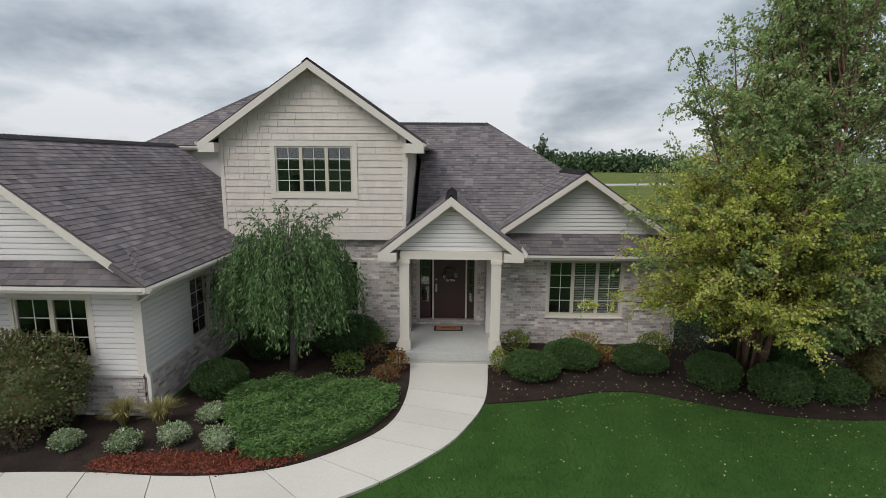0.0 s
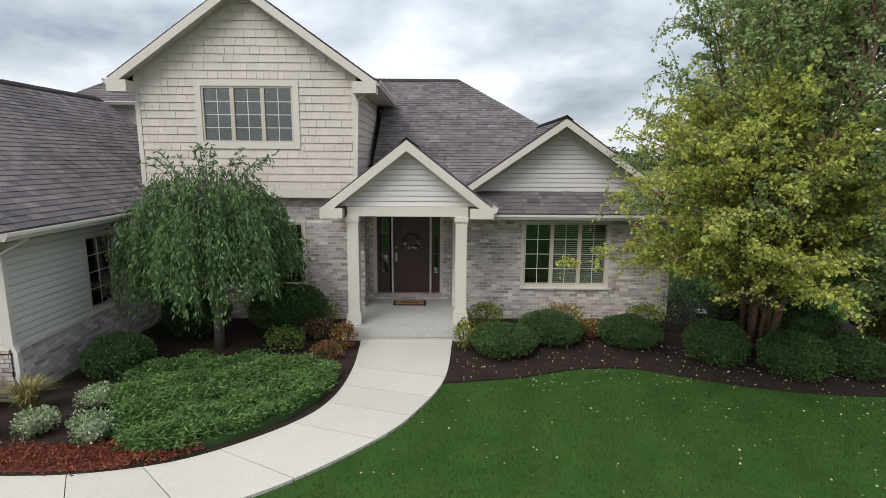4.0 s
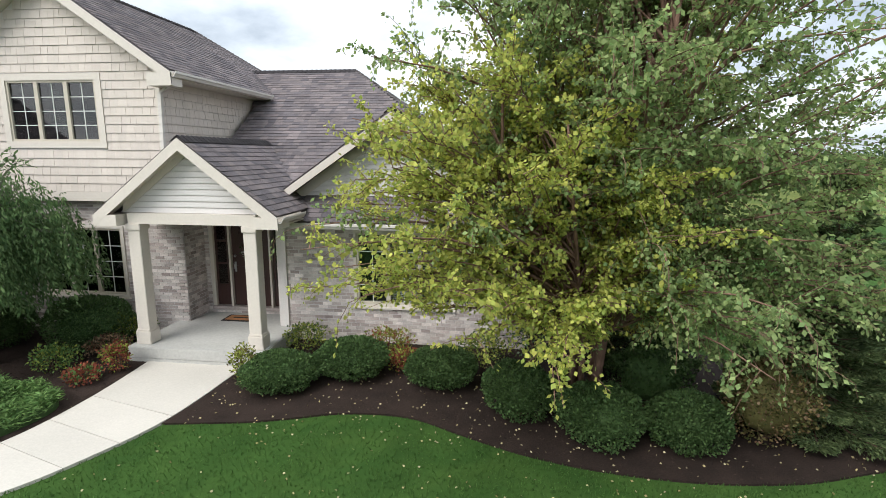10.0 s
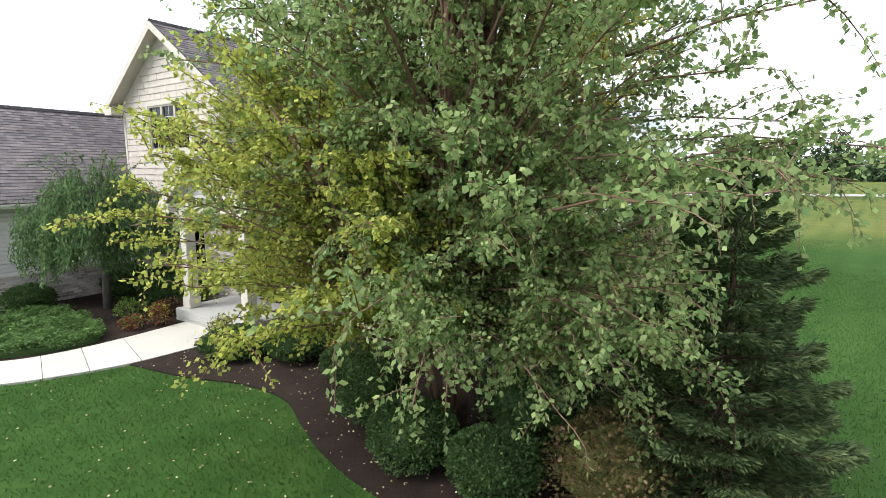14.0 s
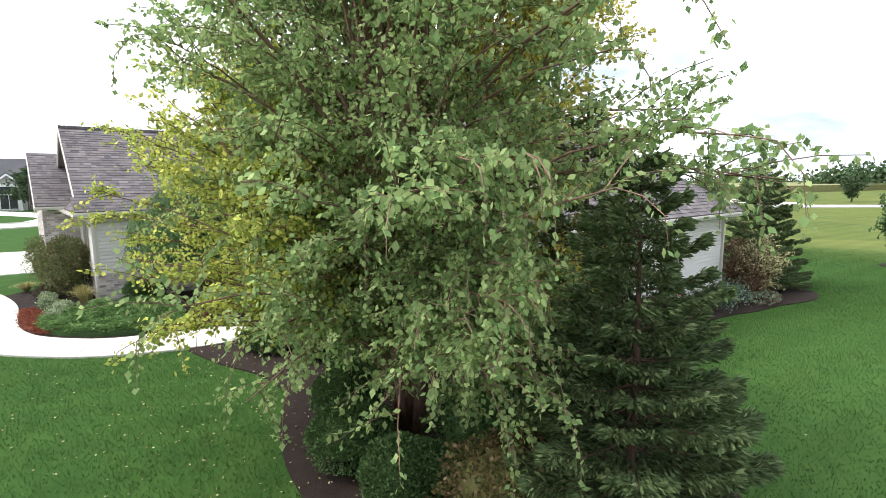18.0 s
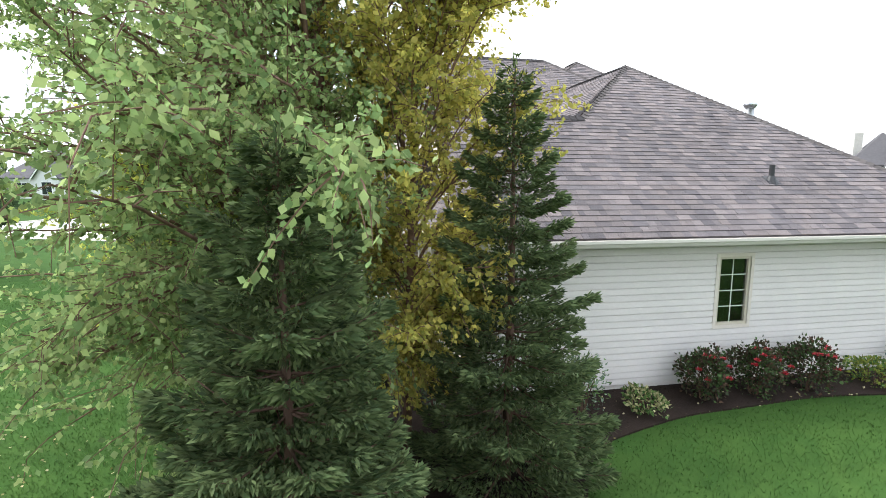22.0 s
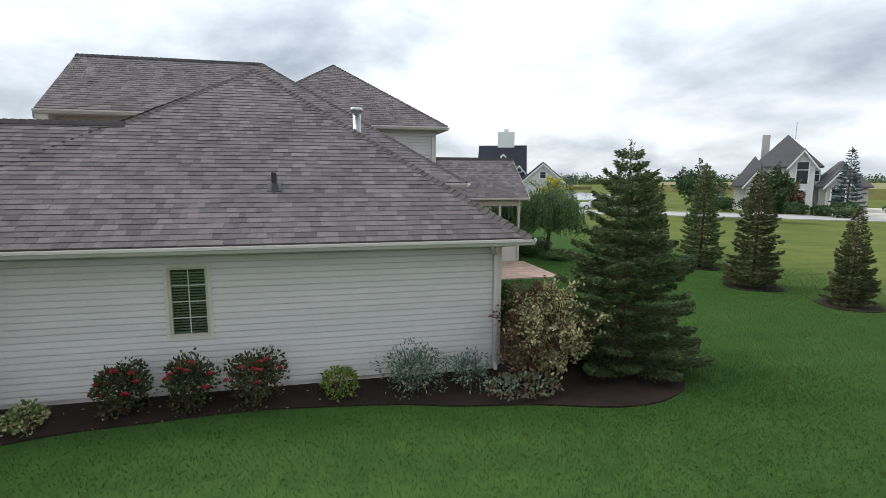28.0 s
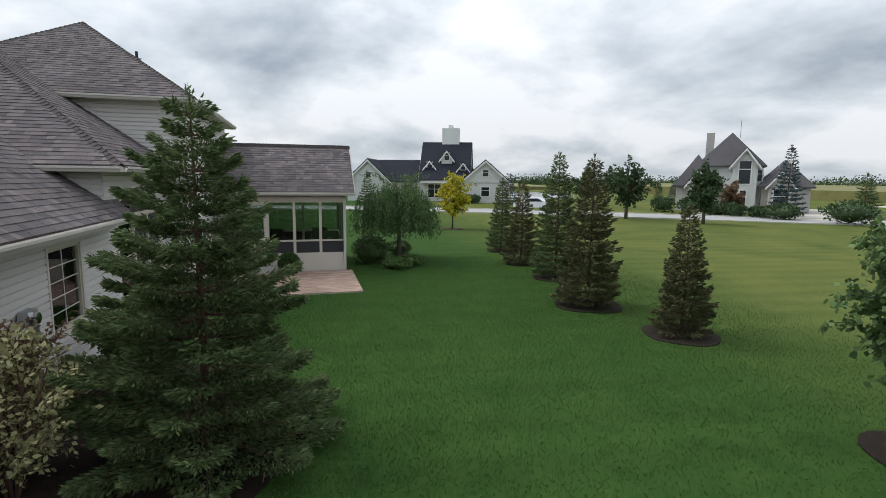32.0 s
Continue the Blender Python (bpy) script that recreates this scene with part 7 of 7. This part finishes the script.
# blades that stand out of the nearer lawn
def blades(name, x0, x1, y0, y1, count, seed):
    rng = np.random.default_rng(seed)
    p = rng.uniform((x0, y0), (x1, y1), (count, 2))
    solid = np.ones(count, bool)
    for poly in (EASTBED + [(-17.2, 32.3), (-17.2, 30.6), (-9.5, 30.2), (-9.5, 21.2), (-13.7, 21.0), (-13.6, 19.0), (-13.96, 18.95), (-14.08, 17.9)], WALK, [(-24, 16), (-20, 14.5), (-16, 15.4), (-14, 20.4), (-9.5, 21), (-9.5, 30.6), (-20.3, 30.6), (-24, 34)]):
        xs, ys = np.array(poly).T
        xn, yn = np.roll(xs, -1), np.roll(ys, -1)
        odd = np.zeros(count, bool)
        for a, b, c, d in zip(xs, ys, xn, yn):
            if b != d:
                odd ^= ((b > p[:, 1]) != (d > p[:, 1])) & (p[:, 0] < a + (c - a) * (p[:, 1] - b) / (d - b))
        solid &= ~odd
    rim = np.minimum(np.minimum(p[:, 0] - x0, x1 - p[:, 0]), np.minimum(p[:, 1] - y0, y1 - p[:, 1]))
    solid &= rng.uniform(size=count) < rim / 3.5
    p = np.c_[p[solid], np.zeros(solid.sum())]
    w = rng.normal(size=p.shape) * 0.55 + np.array([0, 0, 1.0])
    ln = rng.uniform(0.03, 0.06, len(p))
    tagged(quads(name, kites(p, w, ln, 0.012, rng), GRASSBLADE), "short blades of mown lawn grass", "grass", kind="stuff")


blades("lawn_grass_front", -22, 5, 6, 19.5, 210000, 1)
blades("lawn_grass_east", -10, 3, 14, 38, 150000, 2)
blades("lawn_grass_back", -25, -1, 29, 48, 200000, 3)

# ---------- the neighbourhood ----------
FARROOF = material("far_shingles", (0.10, 0.095, 0.10), 0.95, vary=0.15, grain=4, stain=0.3, bump=0.4, spec=0.1)
DARKROOF = material("far_dark_shingles", (0.035, 0.038, 0.048), 0.95, vary=0.15, grain=4, stain=0.3, bump=0.4, spec=0.1)
WHITEWALL = material("far_white_siding", (0.66, 0.66, 0.64), 0.7, vary=0.05, grain=5, stain=0.4, bump=0.1, stretch=(1, 1, 8))
GREYWALL = material("far_stone_veneer", (0.46, 0.44, 0.41), 0.85, vary=0.18, grain=6, stain=0.6, bump=0.3)
WHITETRIM = material("white_trim", (0.78, 0.78, 0.76), 0.5, vary=0.03, bump=0.03)
DARKGLASS = material("dark_window_glass", (0.02, 0.024, 0.03), 0.08, vary=0.05, bump=0, spec=0.6)


def home(label, x, y, yaw, wings, windows, extras=(), narrow=1.0):
    """A house facing its own -y. wings: (x0, x1, y0, y1, eave, ridge, way of the ridge, wall, roof); windows: (x, y, z, width, height)."""
    root = thing("neighbour_house", label, "house", group="houses across the street", at=(x, y, 0))
    root.rotation_euler.z = radians(yaw)
    wings = [(narrow * w[0], narrow * w[1], *w[2:]) for w in wings]
    windows = [(narrow * w[0], *w[1:3], narrow * w[3], w[4]) for w in windows]
    for x0, x1, y0, y1, ez, rz, way, wm, rm in wings:
        part("wall", boxed(x0, x1, y0, y1, -0.1, ez), wm, root)
        o = 0.4
        a, b, c, d = x0 - o, x1 + o, y0 - o, y1 + o
        cx, cy, low = (x0 + x1) / 2, (y0 + y1) / 2, ez - 0.15
        if way == "hip":
            h = min(b - a, d - c) / 2
            r = [(a + h, cy), (b - h, cy)] if b - a > d - c else [(cx, c + h), (cx, d - h)]
        else:
            r = [(a, cy), (b, cy)] if way == "x" else [(cx, c), (cx, d)]
        P = [(a, c, low), (b, c, low), (b, d, low), (a, d, low)]
        R = [(*q, rz) for q in r]
        if way == "x" or (way == "hip" and b - a > d - c):
            faces = [(P[0], P[1], R[1], R[0]), (P[2], P[3], R[0], R[1])]
            ends = [(P[1], P[2], R[1]), (P[3], P[0], R[0])]
        else:
            faces = [(P[1], P[2], R[1], R[0]), (P[3], P[0], R[0], R[1])]
            ends = [(P[0], P[1], R[0]), (P[2], P[3], R[1])]
        for f in faces + (ends if way == "hip" else []):
            part("roof", prism(f, (0, 0, 0.18)), rm, root)
        if way != "hip":
            for f in ends:
                q = [Vector(v) for v in f]
                m = sum(q, Vector()) / 3
                inn = (Vector((cx, cy, m.z)) - m).normalized() * 0.4
                g = part("gable", prism([v + inn for v in q], inn * 0.1), wm, root)
                for u, v in ((q[0], q[2]), (q[1], q[2])):
                    part("rake_board", prism([u, v, v - Vector((0, 0, 0.3)), u - Vector((0, 0, 0.3))], -inn * 0.1), WHITETRIM, root)
    for wx, wy, wz, ww, wh in windows:
        w = part("window", boxed(wx - ww / 2 - 0.1, wx + ww / 2 + 0.1, wy - 0.06, wy + 0.1, wz - 0.1, wz + wh + 0.1), WHITETRIM, root)
        cols = max(1, round(ww / 0.9))
        for k in range(cols):
            a = wx - ww / 2 + ww * k / cols
            part("pane", boxed(a + 0.04, a + ww / cols - 0.04, wy - 0.075, wy - 0.062, wz, wz + wh * 0.62), DARKGLASS, w)
            part("pane", boxed(a + 0.04, a + ww / cols - 0.04, wy - 0.075, wy - 0.062, wz + wh * 0.66, wz + wh), DARKGLASS, w)
    for kind, x0, x1, y0, y1, z0, z1, mt in extras:
        part(kind, boxed(x0, x1, y0, y1, z0, z1), mt, root)
    return root


home("grey stone two-storey house with steep hipped roofs and a chimney", -52.5, 84.8, 46.5, [(-7, 5, 0, 9, 5.4, 9.4, "hip", WHITEWALL, FARROOF), (-11, -3.5, -2.0, 7, 3.0, 6.6, "hip", GREYWALL, FARROOF), (-8.6, -4.6, -3.2, 3, 3.0, 4.9, "y", GREYWALL, FARROOF), (-0.5, 4.0, -1.4, 4, 5.3, 7.4, "y", WHITEWALL, FARROOF), (5.0, 13.5, -1.0, 7, 3.0, 5.9, "hip", GREYWALL, FARROOF), (6.2, 10.2, -2.2, 3, 3.0, 4.8, "y", GREYWALL, FARROOF)],
     [(-6.6, -3.2, 0.6, 2.6, 2.1), (1.75, -1.4, 3.3, 2.2, 2.6), (8.2, -2.2, 0.5, 2.4, 2.2), (4.6, 0.0, 3.6, 0.9, 1.3), (1.7, -1.4, 0.5, 1.2, 2.0)], [("chimney", -3.4, -2.5, 3.2, 4.1, 5.0, 9.6, GREYWALL), ("mast", 0.3, 0.36, 4.4, 4.46, 9.0, 11.2, STEEL), ("porch_eave", -2.6, 0.0, -1.2, 0.2, 2.8, 3.1, WHITETRIM)], narrow=0.56)
home("white house with black roofs, dormers and a big white chimney", -80.0, 55.0, 69, [(-2.4, 4.9, 0, 9, 3.4, 9.2, "x", WHITEWALL, DARKROOF), (-9.5, -2.4, 0.8, 7.6, 3.0, 6.3, "x", WHITEWALL, DARKROOF), (-13.5, -7.0, -2.5, 6, 3.0, 6.3, "y", WHITEWALL, DARKROOF), (4.2, 11.2, -3.5, 6, 3.0, 6.2, "y", WHITEWALL, DARKROOF), (-1.9, -0.5, 1.1, 4, 5.1, 6.3, "y", WHITEWALL, DARKROOF), (0.6, 2.3, 1.6, 5, 6.4, 7.9, "y", WHITEWALL, DARKROOF), (3.4, 4.8, 0.8, 4, 4.8, 6.0, "y", WHITEWALL, DARKROOF)],
     [(-10.2, -2.5, 3.6, 0.8, 0.8), (7.7, -3.5, 3.9, 0.9, 0.9), (7.7, -3.5, 1.0, 1.2, 1.3), (-1.2, 1.1, 5.15, 0.8, 0.9), (1.45, 1.6, 6.4, 0.8, 1.1), (0.2, 0.0, 0.6, 3.0, 2.0), (4.1, 0.8, 4.9, 0.7, 0.8), (-4.6, 0.8, 0.9, 1.2, 1.6)], [("chimney", 0.4, 3.2, 4.2, 5.6, 7.6, 11.6, WHITETRIM), ("chimney_cap", 1.4, 2.2, 4.6, 5.2, 11.6, 12.1, WHITETRIM), ("porch_eave", -2.4, 3.0, -1.6, 0.0, 2.8, 3.05, WHITETRIM)])
home("grey brick house with an arched entry across the street", -102.0, 13.5, 86, [(-14, 8, 0, 10, 3.0, 7.6, "hip", GREYWALL, FARROOF), (-1.2, 3.2, -2.0, 4, 3.4, 5.4, "y", GREYWALL, FARROOF), (5.0, 11.0, -2.5, 6, 3.0, 5.6, "y", GREYWALL, FARROOF), (-13.0, -6.0, -2.5, 6, 3.0, 5.2, "y", GREYWALL, FARROOF)],
     [(8.0, -2.5, 0.6, 2.0, 1.8), (1.0, -2.0, 0.3, 2.0, 3.2), (-9.5, -2.5, 0.6, 2.2, 1.8), (-3.5, 0.0, 0.8, 1.2, 1.6)], [("entry_arch", -0.4, 2.4, -2.4, -2.0, 3.5, 3.9, WHITETRIM), ("column", -0.5, -0.1, -2.4, -2.0, 0, 3.5, WHITETRIM), ("column", 2.1, 2.5, -2.4, -2.0, 0, 3.5, WHITETRIM)])
home("pale gabled house with a brown roof among trees", -15.0, 228.0, 4, [(-8, 9, 0, 9, 5.2, 9.6, "x", GREYWALL, FARROOF), (-4.0, 1.0, -2.5, 4, 5.2, 8.4, "y", WHITEWALL, FARROOF), (-15.5, -8, -1, 8, 3.0, 6.2, "y", WHITEWALL, FARROOF)],
     [(-1.5, -2.5, 3.2, 2.2, 1.6), (-1.5, -2.5, 0.4, 2.4, 2.0), (5.0, 0.0, 0.8, 2.0, 1.6), (-11.7, -1.0, 0.4, 4.5, 2.2)])
home("low white house with a grey roof to the north-east", 75.0, 108.0, -38, [(-10, 8, 0, 9, 2.9, 6.0, "x", WHITEWALL, FARROOF), (-7, -1, -2, 5, 2.9, 5.4, "y", WHITEWALL, FARROOF)], [(-4.0, -2.0, 0.8, 2.2, 1.6), (4.0, 0.0, 0.8, 2.0, 1.5)])
home("pale gabled house beyond the south-west lawn", -92.0, -27.0, 62, [(-8, 8, 0, 9, 3.2, 7.4, "hip", WHITEWALL, FARROOF), (2, 7, -2, 5, 3.2, 5.8, "y", WHITEWALL, FARROOF)], [(4.5, -2.0, 0.8, 2.0, 1.8), (-3.5, 0.0, 0.8, 2.2, 1.6)])


def far_tree(label, x, y, h, r, mat=FAR_LEAF, seed=1, n=1, category="tree"):
    return leafy_tree("lawn_tree", label, category, (x, y, 0), [[(0, 0, -0.1, 0.03 * h), (0.02, 0, h * 0.3, 0.025 * h), (0, 0, h * 0.65, 0.015 * h), (0, 0, h * 0.92, 0.01)]], oval(0, 0, h * 0.24, h, r, r, tip=0.6), mat, GREYBARK, limbs=40, twigs=9, leaves=16, size=(0.06 * h ** 0.75, 0.05 * h ** 0.75), hang=0.3, limb_r=0.012 * h, seed=seed, twig_len=(0.07 * h, 0.16 * h), group="trees along the street")


far_tree("round dark green tree on the lot across the street", -43.3, 63.8, 5.7, 2.9, seed=201)
far_tree("upright green tree on the lawn across the street", -37.0, 66.8, 4.8, 1.6, seed=202)
far_tree("dark street tree near the driveway", -23.2, 5.2, 4.3, 1.3, seed=203)
far_tree("full green tree beyond the dry lawn", 1.0, 104.0, 9.0, 3.8, seed=204)
far_tree("full green tree beyond the dry lawn", -4.0, 106.0, 8.5, 3.8, seed=205)
far_tree("tall leafy tree beside the far house", -12.0, 101.0, 9.5, 3.8, seed=206)
far_tree("leafy tree in front of the far house", -23.0, 118.0, 4.6, 2.0, seed=207)
far_tree("leafy tree beside the arched house", -97.0, 16.5, 6.0, 3.2, seed=208)
far_tree("round tree near the pond", -61.9, 70.5, 5.0, 2.6, seed=209)
far_tree("red-leaved small tree by the grey house", -46.2, 78.6, 3.6, 1.4, RUST_LEAF, seed=210)
far_tree("leafy tree near the north-east house", 58.0, 96.0, 6.0, 3.0, seed=211)
far_tree("leafy tree near the north-east house", 82.0, 98.0, 7.0, 3.4, seed=212)
for i, (x, y, h, r) in enumerate(((-43.6, 82.9, 7.2, 1.7), (-36.5, 113.0, 6.5, 1.9), (-72.5, 43.3, 4.4, 1.3), (-67.9, 62.4, 4.2, 1.3), (-30.6, 95.5, 5.2, 1.6), (-42.0, 92.0, 3.8, 1.2), (-36.0, 99.2, 4.5, 1.5), (-66.9, 91.0, 3.4, 1.1), (-73.2, 90.4, 3.2, 1.0), (-77.3, 96.5, 3.6, 1.1), (-39.9, 88.4, 4.5, 1.3))):
    spruce("blue-green spruce by the houses across the street", (x, y, 0), h, r, BLUE_NEEDLE if i % 3 == 0 else NEEDLE, seed=220 + i, sprigs=4200, size=0.06 * h ** 0.8, group="spruces across the street", tier=0.3)
for i, (x, y, r, h) in enumerate(((-49.0, 75.6, 1.2, 1.6), (-46.4, 76.9, 1.5, 1.3), (-44.7, 77.4, 1.2, 1.2), (-43.0, 78.9, 1.0, 1.0), (-52.1, 74.7, 1.2, 1.5), (-40.4, 78.8, 1.6, 1.4), (-34.9, 79.9, 2.2, 1.9), (-112.0, -6.0, 2.0, 1.2), (-108.0, 14.5, 1.6, 1.2), (-74.1, 48.9, 1.6, 1.2), (-73.1, 58.5, 1.4, 1.1))):
    shrub("clipped_shrub", "rounded shrub planted before a house", "shrub", (x, y, 0), r, r, h, FAR_LEAF, 700, (0.24, 0.18), 240 + i, group="shrubs before the houses", stalks=3)


def woods(name, line, height, depth, count, seed, label="distant line of mixed green woods"):
    """A far belt of trees: many leaf clumps on an uneven outline."""
    rng = np.random.default_rng(seed)
    line = np.array(spline(line, 6))
    u = rng.uniform(0, 1, count)
    p = at_along(np.c_[line, np.zeros(len(line))], u)
    s = u * len(line) * 2.2
    top = height * (0.62 + 0.22 * np.sin(s * 1.7 + seed) + 0.16 * np.sin(s * 5.3 + 2 * seed) + 0.04 * np.sin(s * 13.1))
    p[:, 0] += rng.normal(scale=depth, size=count)
    p[:, 1] += rng.normal(scale=depth, size=count)
    p[:, 2] = top * rng.uniform(0, 0.97, count)
    q = kites(p, rng.normal(size=(count, 3)), height * 0.15, height * 0.13, rng)
    tagged(quads(name, q, FAR_LEAF), label, "woods", kind="stuff")


woods("far_woods_west", [(-330, -160), (-350, -40), (-360, 60), (-330, 150)], 9, 8, 16000, 1)
woods("far_woods_north", [(-330, 170), (-260, 300), (-140, 420), (20, 430)], 8, 9, 16000, 2)
woods("near_woods", [(-60, 268), (10, 272), (80, 255)], 11, 6, 16000, 3, "dense belt of tall trees behind the far house")
woods("far_woods_east", [(60, 330), (160, 260), (260, 140), (300, 0)], 10, 9, 15000, 4)
woods("pond_woods", [(-215, 78), (-235, 98), (-262, 118)], 9, 5, 8000, 5, "small dark copse beyond the pond")


def parked_car(x, y, yaw):
    """A small pale saloon at the kerb."""
    car = thing("car", "white saloon car standing at the street's edge", "car", at=(x, y, 0.03))
    car.rotation_euler.z = radians(yaw)
    paint = material("white_car_paint", (0.7, 0.71, 0.72), 0.25, vary=0.03, bump=0, spec=0.6)
    outline = [(-2.2, 0.35), (-2.25, 0.62), (-2.1, 0.88), (-1.25, 0.95), (-0.55, 1.40), (0.65, 1.43), (1.35, 1.02), (2.15, 0.92), (2.28, 0.6), (2.2, 0.35)]
    part("body", prism([(a, -0.88, b) for a, b in outline], (0, 1.76, 0)), paint, car)
    part("windscreen", prism([(-1.15, -0.78, 0.99), (-0.60, -0.72, 1.37), (-0.60, 0.72, 1.37), (-1.15, 0.78, 0.99)], (-0.02, 0, 0.02)), DARKGLASS, car)
    for sy in (-1, 1):
        part("side_window", prism([(-0.95, sy * 0.885, 1.0), (-0.5, sy * 0.885, 1.34), (0.6, sy * 0.885, 1.36), (1.1, sy * 0.885, 1.03)], (0, sy * 0.01, 0)), DARKGLASS, car)
        for sx in (-1.35, 1.4):
            bm = bmesh.new()
            tube(bm, [(sx, sy * 0.72, 0.32), (sx, sy * 0.90, 0.32)], 0.32, 18)
            wheel = part("wheel", bm, RUBBER, car)
            bm = bmesh.new()
            tube(bm, [(sx, sy * 0.905, 0.32), (sx, sy * 0.915, 0.32)], 0.19, 14)
            part("rim", bm, STEEL, wheel)


parked_car(-56.2, 60.5, 55)
